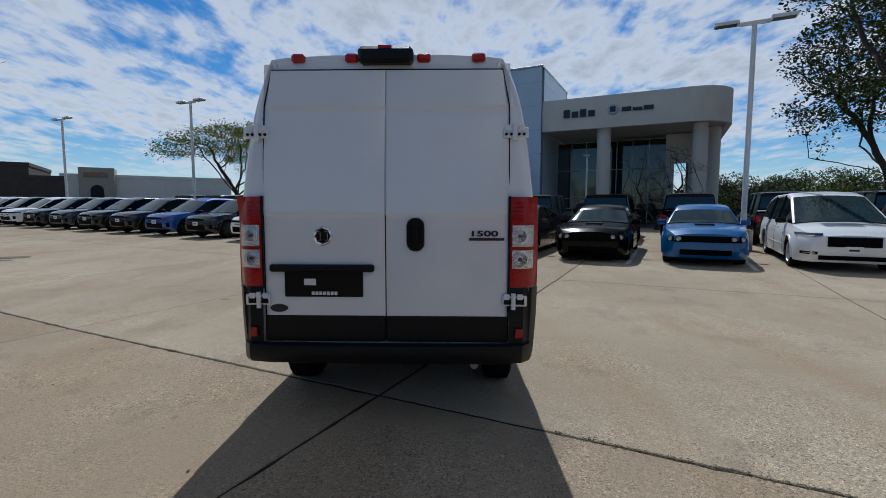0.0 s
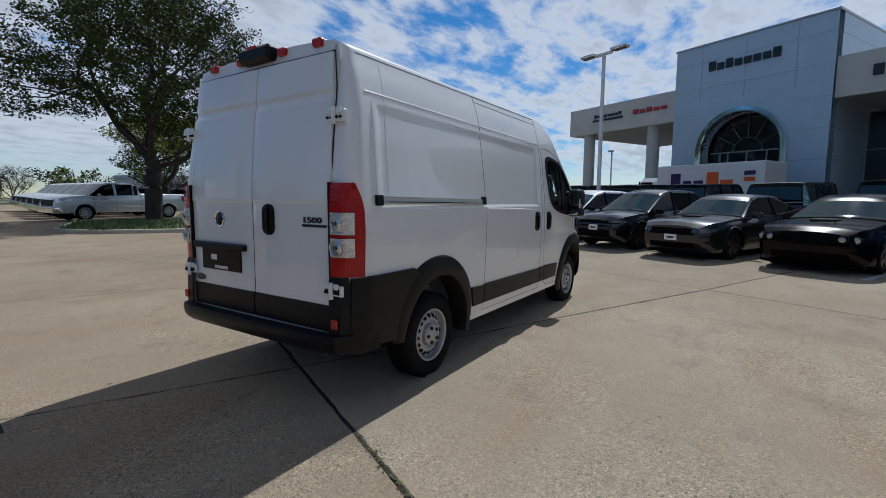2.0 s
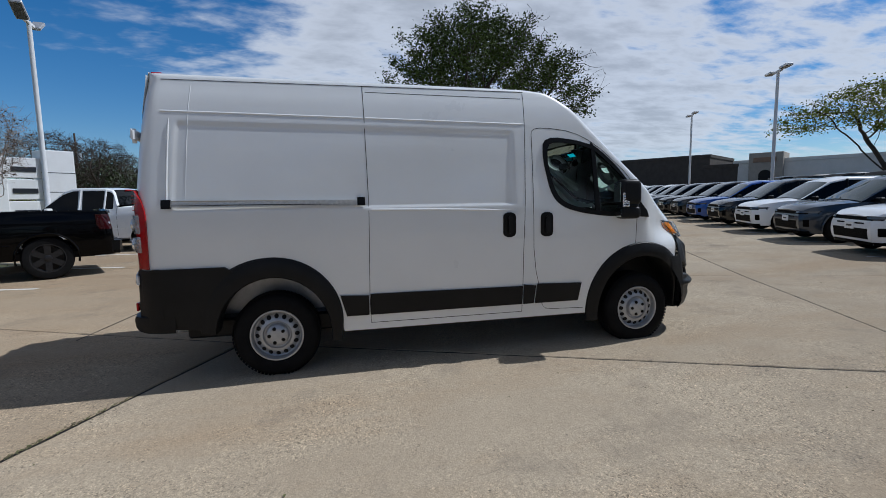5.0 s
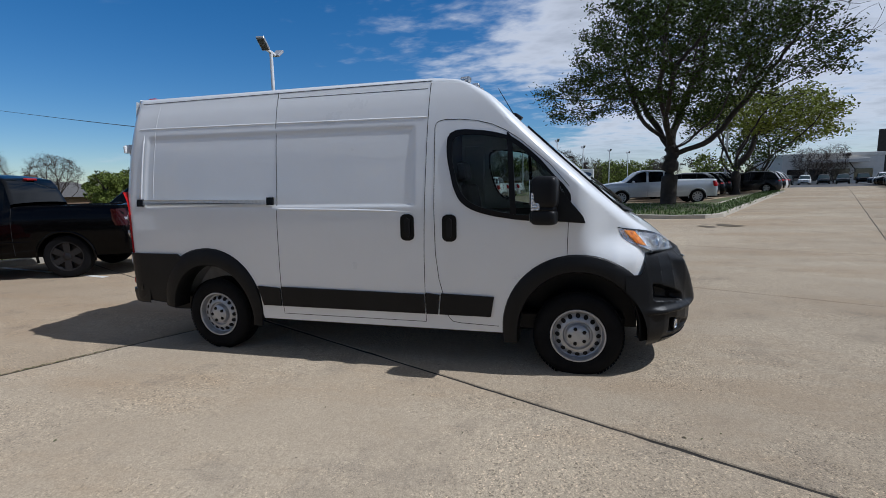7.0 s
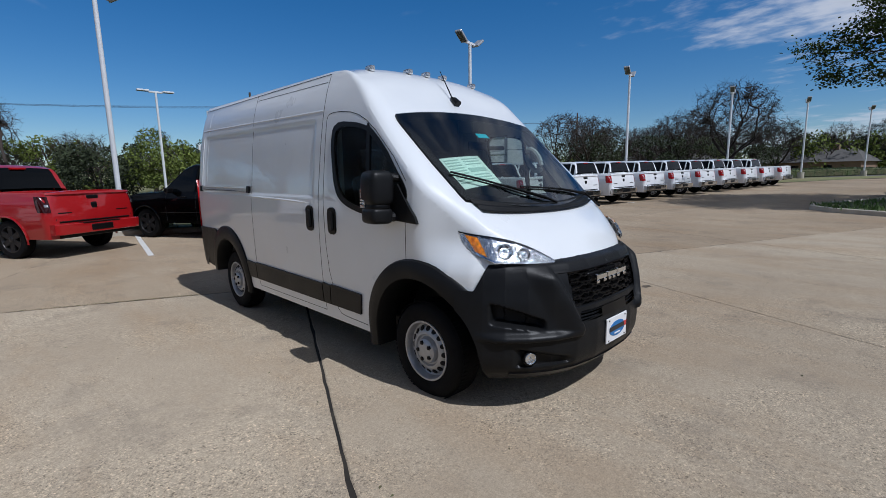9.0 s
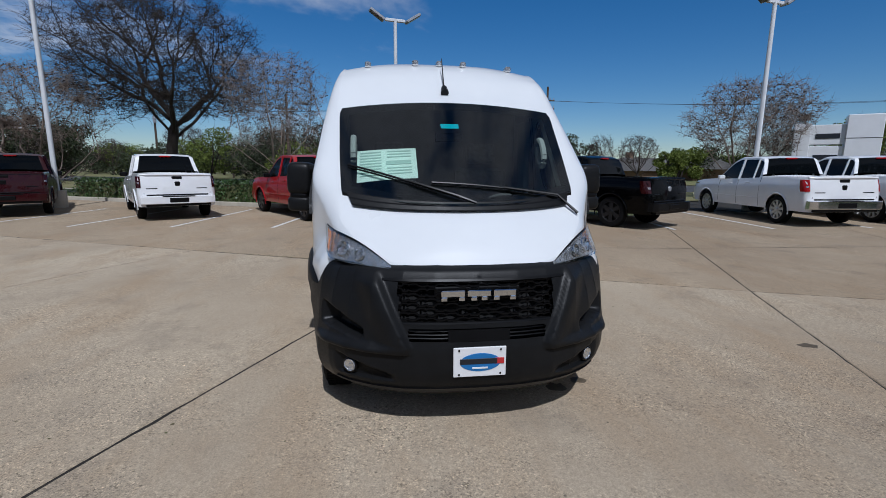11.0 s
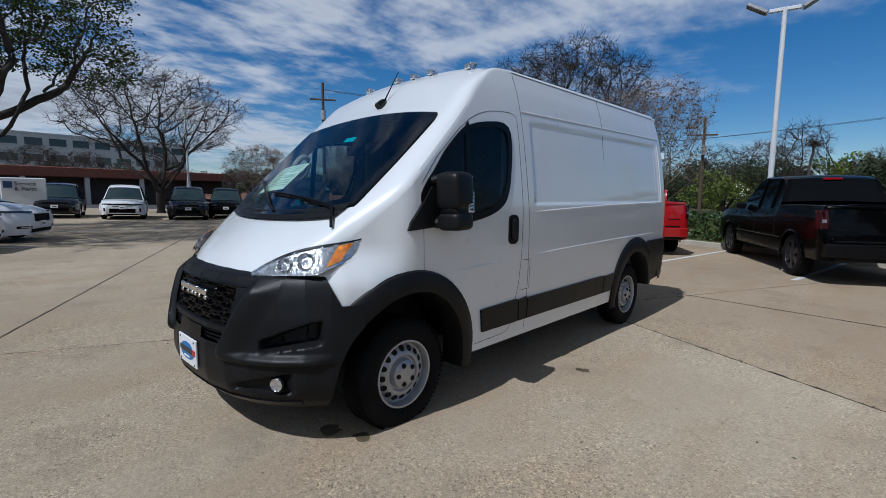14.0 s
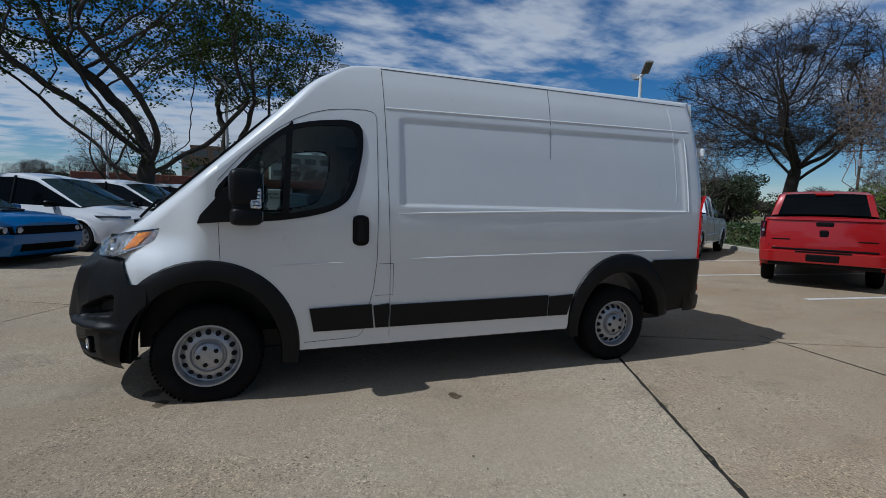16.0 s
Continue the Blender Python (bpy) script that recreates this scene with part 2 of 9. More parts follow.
def concrete_material(name, mix_tint):
    """Weathered lot concrete: broad tone, warm blotches, exposed aggregate and pits; one factor tints the whole mix."""
    m = bpy.data.materials.new(name)
    m.use_nodes = True
    nt = m.node_tree
    b = nt.nodes["Principled BSDF"]
    b.inputs["Roughness"].default_value = 0.92
    b.inputs["Diffuse Roughness"].default_value = 0.3
    b.inputs["Specular IOR Level"].default_value = 0.15
    geo = nt.nodes.new("ShaderNodeNewGeometry")
    oi = nt.nodes.new("ShaderNodeObjectInfo")

    def noise_tex(scale, detail, rough, stretch=None):
        n = nt.nodes.new("ShaderNodeTexNoise")
        n.inputs["Scale"].default_value, n.inputs["Detail"].default_value, n.inputs["Roughness"].default_value = scale, detail, rough
        src = geo.outputs["Position"]
        if stretch:
            mp = nt.nodes.new("ShaderNodeMapping")
            mp.inputs["Rotation"].default_value = (0, 0, LOT_TURN)
            mp.inputs["Scale"].default_value = stretch
            nt.links.new(src, mp.inputs["Vector"])
            src = mp.outputs[0]
        nt.links.new(src, n.inputs["Vector"])
        return n.outputs["Fac"]

    def ranged(fac, a, b_, lo, hi):
        r = nt.nodes.new("ShaderNodeMapRange")
        r.inputs["From Min"].default_value, r.inputs["From Max"].default_value = a, b_
        r.inputs["To Min"].default_value, r.inputs["To Max"].default_value = lo, hi
        nt.links.new(fac, r.inputs["Value"])
        return r.outputs[0]

    def mixed(a, b_, fac, blend="MIX"):
        n = nt.nodes.new("ShaderNodeMix")
        n.data_type, n.blend_type = "RGBA", blend
        for sock, val in (("A", a), ("B", b_), ("Factor", fac)):
            if isinstance(val, tuple):
                n.inputs[sock].default_value = (*val, 1)
            elif isinstance(val, float):
                n.inputs[sock].default_value = val
            else:
                nt.links.new(val, n.inputs[sock])
        return n.outputs["Result"]
    col = mixed((0.338, 0.272, 0.194), (0.456, 0.382, 0.282), ranged(noise_tex(0.28, 6.0, 0.62), 0.32, 0.68, 0.0, 1.0))
    col = mixed(col, (0.345, 0.255, 0.165), ranged(noise_tex(0.7, 8.0, 0.70, (1.0, 0.35, 1.0)), 0.46, 0.66, 0.0, 0.75))
    col = mixed(col, (0.195, 0.165, 0.132), ranged(noise_tex(1.3, 9.0, 0.72), 0.53, 0.74, 0.0, 0.6))
    col = mixed(col, ranged(noise_tex(42.0, 5.0, 0.80), 0.3, 0.7, 0.84, 1.17), 1.0, "MULTIPLY")
    col = mixed(col, ranged(noise_tex(115.0, 3.0, 0.75), 0.3, 0.7, 0.78, 1.22), 1.0, "MULTIPLY")
    # worn patches show the pebbles of the mix, pale and dark ones side by side
    worn = ranged(noise_tex(0.55, 7.0, 0.70), 0.42, 0.60, 0.08, 1.0)
    for size, lo, hi in ((95.0, 0.42, 1.55), (180.0, 0.52, 1.42)):
        peb = nt.nodes.new("ShaderNodeTexVoronoi")
        peb.inputs["Scale"].default_value = size
        nt.links.new(geo.outputs["Position"], peb.inputs["Vector"])
        part_ = nt.nodes.new("ShaderNodeSeparateColor")
        nt.links.new(peb.outputs["Color"], part_.inputs[0])
        tone = nt.nodes.new("ShaderNodeValToRGB")
        tone.color_ramp.elements[0].color, tone.color_ramp.elements[1].color = (lo, lo, lo, 1), (hi, hi * 0.98, hi * 0.94, 1)
        for at, v in ((0.16, 0.92), (0.80, 1.04)):
            tone.color_ramp.elements.new(at).color = (v, v, v, 1)
        nt.links.new(part_.outputs[0], tone.inputs[0])
        col = mixed(col, mixed((1.0, 1.0, 1.0), tone.outputs[0], worn), 1.0, "MULTIPLY")
    vo = nt.nodes.new("ShaderNodeTexVoronoi")
    vo.inputs["Scale"].default_value = 5.5
    nt.links.new(geo.outputs["Position"], vo.inputs["Vector"])
    col = mixed((0.06, 0.05, 0.04), col, ranged(vo.outputs["Distance"], 0.03, 0.055, 0.35, 1.0))
    # hairline cracks, only here and there
    warp = nt.nodes.new("ShaderNodeVectorMath")
    warp.operation = "MULTIPLY_ADD"
    warp.inputs[1].default_value = (0.5, 0.5, 0.0)
    wob = nt.nodes.new("ShaderNodeTexNoise")
    wob.inputs["Scale"].default_value, wob.inputs["Detail"].default_value = 1.6, 6.0
    nt.links.new(geo.outputs["Position"], wob.inputs["Vector"])
    nt.links.new(wob.outputs["Color"], warp.inputs[0])
    nt.links.new(geo.outputs["Position"], warp.inputs[2])
    cr = nt.nodes.new("ShaderNodeTexVoronoi")
    cr.feature = "DISTANCE_TO_EDGE"
    cr.inputs["Scale"].default_value = 0.28
    nt.links.new(warp.outputs[0], cr.inputs["Vector"])
    thin = ranged(cr.outputs["Distance"], 0.0008, 0.0022, 1.0, 0.0)
    some = ranged(noise_tex(0.35, 3.0, 0.6), 0.56, 0.62, 0.0, 0.22)
    both = nt.nodes.new("ShaderNodeMath")
    both.operation = "MULTIPLY"
    nt.links.new(thin, both.inputs[0])
    nt.links.new(some, both.inputs[1])
    col = mixed(col, (0.055, 0.045, 0.035), both.outputs[0])
    # spots of old gum and oil drips
    sp = nt.nodes.new("ShaderNodeTexVoronoi")
    sp.inputs["Scale"].default_value = 1.15
    nt.links.new(geo.outputs["Position"], sp.inputs["Vector"])
    col = mixed((0.10, 0.08, 0.06), col, ranged(sp.outputs["Distance"], 0.012, 0.045, 0.45, 1.0))
    col = mixed(col, ranged(oi.outputs["Random"], 0.0, 1.0, 0.94, 1.06), 1.0, "MULTIPLY")
    col = mixed(col, mix_tint, 1.0, "MULTIPLY")
    nt.links.new(col, b.inputs["Base Color"])
    bp = nt.nodes.new("ShaderNodeBump")
    bp.inputs["Strength"].default_value, bp.inputs["Distance"].default_value = 0.55, 0.010
    nt.links.new(noise_tex(60.0, 5.0, 0.7), bp.inputs["Height"])
    nt.links.new(bp.outputs[0], b.inputs["Normal"])
    return m


LOT_TURN = radians(25)
CONCRETE = concrete_material("lot_concrete", (1.0, 1.0, 1.0))
BROWN_CONCRETE = concrete_material("brown_lot_concrete", (0.85, 0.815, 0.78))     # darker and browner, for the slabs on the street side
JOINT = make("joint_filler", (0.010, 0.009, 0.008), rough=0.95, noise_scale=3, vary=0.5, second=(0.035, 0.028, 0.020), world_space=True)
KERB = make("kerb_concrete", (0.42, 0.38, 0.31), rough=0.85, noise_scale=1.2, vary=0.15, fine=0.1, bump=0.2)
LINE = make("line_paint", (0.66, 0.65, 0.61), rough=0.7, noise_scale=5, vary=0.18, fine=0.12, world_space=True)
OIL = make("oil_stain", (0.10, 0.075, 0.045), rough=0.6, noise_scale=9, vary=0.4, world_space=True)
GRASS_SOIL = make("grass_soil", (0.055, 0.085, 0.020), rough=0.95, noise_scale=0.8, vary=0.35, second=(0.10, 0.085, 0.04), fine=0.3, fine_scale=30, world_space=True)
GRASS = make("grass_blade", (0.075, 0.135, 0.022), rough=0.7, island_tint=0.4)
FIELD = make("dry_field", (0.20, 0.17, 0.075), rough=0.95, noise_scale=0.3, vary=0.2, second=(0.13, 0.15, 0.05), fine=0.25, fine_scale=12, world_space=True)
ASPHALT = make("asphalt", (0.06, 0.06, 0.062), rough=0.9, noise_scale=0.5, vary=0.2, fine=0.2, fine_scale=60, bump=0.2, world_space=True)
PORTAL = make("portal_panel", (0.47, 0.57, 0.67), rough=0.42, metal=0.15, noise_scale=0.4, vary=0.05, random_tint=0.03)
STUCCO = make("stucco", (0.60, 0.58, 0.54), rough=0.88, noise_scale=0.6, vary=0.06, fine=0.05, fine_scale=60, bump=0.15, bump_scale=90)
SOFFIT = make("soffit", (0.52, 0.50, 0.46), rough=0.9, noise_scale=0.8, vary=0.06)
MULLION = make("mullion", (0.30, 0.31, 0.32), rough=0.4, metal=0.6, noise_scale=5, vary=0.1)
CURTAIN = make("curtain_glass", (0.008, 0.011, 0.013), rough=0.04, spec=0.8, noise_scale=0.7, vary=0.4, random_tint=0.3)
TAN_STUCCO = make("tan_stucco", (0.30, 0.27, 0.23), rough=0.9, noise_scale=0.8, vary=0.1, fine=0.08, fine_scale=30)
BRICK = make("tan_brick", (0.23, 0.15, 0.10), rough=0.9, noise_scale=0.8, vary=0.15, fine=0.2, fine_scale=14)
PINK_BRICK = make("pink_brick", (0.34, 0.17, 0.125), rough=0.9, noise_scale=1.5, vary=0.2, fine=0.25, fine_scale=10)
SIGNAL_TAN = make("signal_tan", (0.30, 0.15, 0.045), rough=0.5, noise_scale=4, vary=0.15)
RED_BRICK = make("red_brick", (0.24, 0.085, 0.055), rough=0.9, noise_scale=1.2, vary=0.2, fine=0.2, fine_scale=12)
DARK_WALL = make("dark_wall", (0.055, 0.045, 0.038), rough=0.9, noise_scale=0.8, vary=0.2)
SHINGLE = make("roof_shingle", (0.10, 0.095, 0.09), rough=0.95, noise_scale=1.5, vary=0.2, fine=0.25, fine_scale=9)
POLE_WHITE = make("pole_white", (0.66, 0.67, 0.68), rough=0.45, noise_scale=1.2, vary=0.07)
LAMP_DARK = make("lamp_lens", (0.10, 0.10, 0.09), rough=0.25, noise_scale=8, vary=0.2)
WOOD_POLE = make("pole_timber", (0.085, 0.058, 0.040), rough=0.9, noise_scale=3, vary=0.3, bump=0.4, bump_scale=30)
WIRE = make("wire", (0.03, 0.03, 0.03), rough=0.6)
BARK = make("oak_bark", (0.042, 0.034, 0.027), rough=0.95, noise_scale=2.5, vary=0.35, bump=0.8, bump_scale=14)
PALE_BARK = make("crape_bark", (0.20, 0.155, 0.125), rough=0.9, noise_scale=2.0, vary=0.3, bump=0.3, bump_scale=12)
TWIG = make("twig_bark", (0.034, 0.026, 0.021), rough=0.95, noise_scale=1.5, vary=0.25)
LEAF = make("oak_leaf", (0.044, 0.066, 0.014), rough=0.75, spec=0.12, island_tint=0.55)
NEW_LEAF = make("spring_leaf", (0.165, 0.195, 0.030), rough=0.8, spec=0.2, island_tint=0.4)
HEDGE_LEAF = make("hedge_leaf", (0.040, 0.075, 0.018), rough=0.5, island_tint=0.5)
SEED = make("seed_head", (0.055, 0.035, 0.025), rough=0.95, island_tint=0.3)
WOODS_LEAF = make("woods_leaf", (0.115, 0.145, 0.030), rough=0.85, spec=0.2, island_tint=0.45)
FAR_LEAF = make("far_leaf", (0.036, 0.048, 0.020), rough=0.9, island_tint=0.45)
FAR_TWIG = make("far_twig", (0.050, 0.037, 0.029), rough=0.95, island_tint=0.3)
LITTER = make("dry_litter", (0.10, 0.082, 0.045), rough=0.95, noise_scale=8, vary=0.4, second=(0.12, 0.13, 0.05), world_space=True)
ROCK = make("grey_rock", (0.13, 0.125, 0.125), rough=0.9, noise_scale=1.5, vary=0.25, fine=0.15, bump=0.5, bump_scale=8)
SIGN_WHITE = make("sign_white", (0.74, 0.75, 0.76), rough=0.4, noise_scale=1.0, vary=0.04)
SIGN_BLUE = make("sign_blue", (0.03, 0.07, 0.17), rough=0.4)
SIGN_RED = make("sign_red", (0.42, 0.02, 0.03), rough=0.4)
LETTER = make("dark_letter", (0.022, 0.025, 0.032), rough=0.35, metal=0.2)
PURPLE = make("purple_vinyl", (0.035, 0.012, 0.11), rough=0.4)
ORANGE = make("orange_vinyl", (0.75, 0.12, 0.015), rough=0.4)


# ---- building tools ----
class Geo:
    """Collects vertices and faces of one mesh."""

    def __init__(self):
        self.v, self.f = [], []

    def add(self, vs, fs):
        o = len(self.v)
        self.v += [tuple(p) for p in vs]
        self.f += [tuple(i + o for i in q) for q in fs]
        return self

    def grid(self, rows, close=False):
        """Quads between rows of points; rows of equal length."""
        n = len(rows[0])
        vs = [p for row in rows for p in row]
        fs = []
        for i in range(len(rows) - 1):
            for j in range(n if close else n - 1):
                a, b = i * n + j, i * n + (j + 1) % n
                fs.append((a, b, b + n, a + n))
        return self.add(vs, fs)

    def box(self, x0, y0, z0, x1, y1, z1, bevel=0.0, m=None):
        """A box with chamfered edges."""
        c = Vector(((x0 + x1) / 2, (y0 + y1) / 2, (z0 + z1) / 2))
        h = Vector((abs(x1 - x0) / 2, abs(y1 - y0) / 2, abs(z1 - z0) / 2))
        b = min(bevel, 0.45 * min(h))
        if b <= 0:
            vs = [c + Vector((sx * h.x, sy * h.y, sz * h.z)) for sx in (-1, 1) for sy in (-1, 1) for sz in (-1, 1)]
            fs = [(0, 1, 3, 2), (4, 6, 7, 5), (0, 4, 5, 1), (2, 3, 7, 6), (0, 2, 6, 4), (1, 5, 7, 3)]
        else:
            vs, key = [], {}
            for sx in (-1, 1):
                for sy in (-1, 1):
                    for sz in (-1, 1):
                        for ax in range(3):
                            d = [h.x - b, h.y - b, h.z - b]
                            d[ax] += b
                            key[sx, sy, sz, ax] = len(vs)
                            vs.append(c + Vector((sx * d[0], sy * d[1], sz * d[2])))
            k = key
            fs = []
            for s in (-1, 1):
                q = [(s, -1, -1), (s, 1, -1), (s, 1, 1), (s, -1, 1)]
                fs.append([k[(*p, 0)] for p in (q if s > 0 else q[::-1])])
                q = [(1, s, -1), (-1, s, -1), (-1, s, 1), (1, s, 1)]
                fs.append([k[(*p, 1)] for p in (q if s > 0 else q[::-1])])
                q = [(-1, -1, s), (1, -1, s), (1, 1, s), (-1, 1, s)]
                fs.append([k[(*p, 2)] for p in (q if s > 0 else q[::-1])])
            for a in (-1, 1):
                for d in (-1, 1):
                    fs.append([k[a, d, -1, 0], k[a, d, 1, 0], k[a, d, 1, 1], k[a, d, -1, 1]][::1 if a * d < 0 else -1])
                    fs.append([k[a, -1, d, 0], k[a, 1, d, 0], k[a, 1, d, 2], k[a, -1, d, 2]][::-1 if a * d < 0 else 1])
                    fs.append([k[-1, a, d, 1], k[1, a, d, 1], k[1, a, d, 2], k[-1, a, d, 2]][::1 if a * d < 0 else -1])
                    for e in (-1, 1):
                        t = [k[a, d, e, 0], k[a, d, e, 1], k[a, d, e, 2]]
                        fs.append(t if a * d * e > 0 else t[::-1])
        if m is not None:
            vs = [m @ p for p in vs]
        return self.add(vs, fs)

    def pebble(self, hx, hy, hz, e=0.4, m=None, nu=28, nv=16):
        """A box with fully rounded edges and corners; e near 0 is boxy, 1 is an egg."""
        def p(c, k):
            return math.copysign(abs(c) ** k, c)
        rows = []
        for i in range(nv + 1):
            v = math.pi * (i / nv - 0.5)
            row = []
            for j in range(nu):
                u = 2 * math.pi * j / nu
                q = Vector((hx * p(math.cos(v), e) * p(math.cos(u), e), hy * p(math.cos(v), e) * p(math.sin(u), e), hz * p(math.sin(v), e)))
                row.append(m @ q if m is not None else q)
            rows.append(row)
        return self.grid(rows, close=True)

    def lathe(self, profile, m=None, n=32):
        """Profile of (radius, along); turned about the local x axis."""
        rows = []
        for r, a in profile:
            row = [Vector((a, r * math.cos(2 * math.pi * i / n), r * math.sin(2 * math.pi * i / n))) for i in range(n)]
            rows.append([m @ p for p in row] if m is not None else row)
        return self.grid(rows, close=True)

    def disc(self, centre, axis_m, r, n=16, depth=0.0, sx=1.0, sy=1.0):
        """A disc in the local yz plane of axis_m with a short rim along x."""
        top = [axis_m @ Vector((depth, sx * r * math.cos(2 * math.pi * i / n), sy * r * math.sin(2 * math.pi * i / n))) + Vector(centre) for i in range(n)]
        low = [axis_m @ Vector((0, sx * r * math.cos(2 * math.pi * i / n), sy * r * math.sin(2 * math.pi * i / n))) + Vector(centre) for i in range(n)]
        self.add(top + low, [tuple(range(n))] + [(i, i + n, (i + 1) % n + n, (i + 1) % n) for i in range(n)])
        return self

    def tube(self, pts, radii, n=6, cap=True):
        """A tapered tube along points."""
        rows = []
        pts = [Vector(p) for p in pts]
        for i, p in enumerate(pts):
            d = (pts[min(i + 1, len(pts) - 1)] - pts[max(i - 1, 0)]).normalized()
            a = d.cross(Vector((0, 0, 1)))
            if a.length < 0.05:
                a = d.cross(Vector((0, 1, 0)))
            a.normalize()
            b = d.cross(a)
            r = radii[i] if isinstance(radii, (list, tuple)) else radii
            rows.append([p + r * (math.cos(2 * math.pi * k / n) * a + math.sin(2 * math.pi * k / n) * b) for k in range(n)])
        o = len(self.v)
        self.grid(rows, close=True)
        if cap:
            e = o + (len(pts) - 1) * n
            self.f.append(tuple(range(o, o + n)))
            self.f.append(tuple(range(e, e + n)))
        return self

    def mesh(self, name, material, smooth=True, angle=35, weld=True):
        me = bpy.data.meshes.new(name)
        bm = bmesh.new()
        vs = [bm.verts.new(p) for p in self.v]
        for q in self.f:
            try:
                bm.faces.new([vs[i] for i in q])
            except ValueError:
                pass
        if weld:
            bmesh.ops.remove_doubles(bm, verts=bm.verts, dist=0.0004)
        bmesh.ops.recalc_face_normals(bm, faces=bm.faces)
        for f in bm.faces:
            f.smooth = smooth
        if smooth:
            lim = radians(angle)
            for e in bm.edges:
                e.smooth = len(e.link_faces) != 2 or e.calc_face_angle(0) < lim
        bm.to_mesh(me)
        bm.free()
        me.materials.append(material)
        return me


def raw_mesh(name, verts, faces, material, smooth=False):
    me = bpy.data.meshes.new(name)
    me.from_pydata(verts, [], faces)
    me.materials.append(material)
    if smooth:
        me.shade_smooth()
    return me


def part(name, geo, material, parent, label="", smooth=True, angle=35):
    """One mesh object under a thing or a part."""
    me = geo if isinstance(geo, bpy.types.Mesh) else geo.mesh(name, material, smooth, angle)
    ob = new(name, me)
    ob.parent = parent
    if label:
        tagged(ob, label)
    return ob


def thing(name, m, label, category, group="", kind=""):
    ob = new(name)
    ob.matrix_world = m
    return tagged(ob, label, category, group, kind)


def solo(name, geo, material, label, category, group="", kind="", smooth=True, m=None):
    me = geo if isinstance(geo, bpy.types.Mesh) else geo.mesh(name, material, smooth)
    ob = new(name, me)
    if m is not None:
        ob.matrix_world = m
    return tagged(ob, label, category, group, kind)


def curve_at(table, x):
    """Piecewise linear table of (x, y)."""
    if x <= table[0][0]:
        return table[0][1]
    for (x0, y0), (x1, y1) in zip(table, table[1:]):
        if x <= x1:
            return y0 + (y1 - y0) * (x - x0) / (x1 - x0)
    return table[-1][1]


def soft_at(table, x, w=0.05):
    """The same, smoothed over 2 w."""
    return sum(curve_at(table, x + w * k / 2) for k in (-2, -1, 0, 1, 2)) / 5


def step(x, a, b):
    t = min(1.0, max(0.0, (x - a) / (b - a)))
    return t * t * (3 - 2 * t)


# the lot is laid out along r (the rows of cars) and n (away from the street)
LOT = radians(25)
SR, CR = math.sin(LOT), math.cos(LOT)


def lot(r, n):
    return Vector((CR * r + SR * n, -SR * r + CR * n))


def rn(x, y):
    return CR * x - SR * y, SR * x + CR * y


def ground(x, y):
    """Height of the lot: level round the van, rising gently towards the building and the far end."""
    r, n = rn(x, y)
    up_n = 0.010 * min(max(0.0, n - 0.45), 6.45) + 0.0205 * min(max(0.0, n - 6.9), 38.7)
    up_r = 0.014 * min(max(0.0, -r - 4.95), 41.75)
    return up_n + up_r


def on_ground(x, y, yaw=0.0, dz=0.0):
    """Pose on the lot, leaning with its slope."""
    e = 1.0
    gx = (ground(x + e, y) - ground(x - e, y)) / (2 * e)
    gy = (ground(x, y + e) - ground(x, y - e)) / (2 * e)
    nrm = Vector((-gx, -gy, 1)).normalized()
    fwd = Vector((-math.sin(radians(yaw)), math.cos(radians(yaw)), 0))
    side = fwd.cross(nrm).normalized()
    fwd = nrm.cross(side)
    m = Matrix((side, fwd, nrm)).transposed().to_4x4()
    return Matrix.Translation((x, y, ground(x, y) + dz)) @ m


# ---- ground ----
def build_ground():
    g = Geo()
    rs = [-900, -500, -260, -150, -90, -60, -46.7, -30, -20, -10, -4.95, 0, 5, 10, 20, 30, 45, 60, 90, 150, 260, 500, 900]
    ns = [-900, -500, -260, -150, -90, -60, -40, -25, -14, -8, -2, 0.45, 6.9, 14, 20, 28, 36, 45.6, 60, 90, 150, 260, 500, 900]
    rows = []
    for n in ns:
        row = []
        for r in rs:
            p = lot(r, n)
            row.append((p.x, p.y, ground(p.x, p.y) - 0.035))
        rows.append(row)
    g.grid(rows)
    return solo("ground", g, ASPHALT, "dark asphalt and joint ground under the whole dealership", "ground", kind="structure", smooth=False)


R_JOINTS = [-69.95, -65.3, -60.65, -56.0, -51.35, -46.7, -42.05, -37.4, -32.75, -28.1, -23.4, -18.75, -14.1, -9.45, -4.98, -0.34, 4.35, 8.9, 13.6, 18.25, 22.9, 27.55, 32.2, 36.85, 41.5]
N_JOINTS = [-18.9, -12.45, -6.0, 0.39, 6.9, 13.35, 19.8, 26.25]


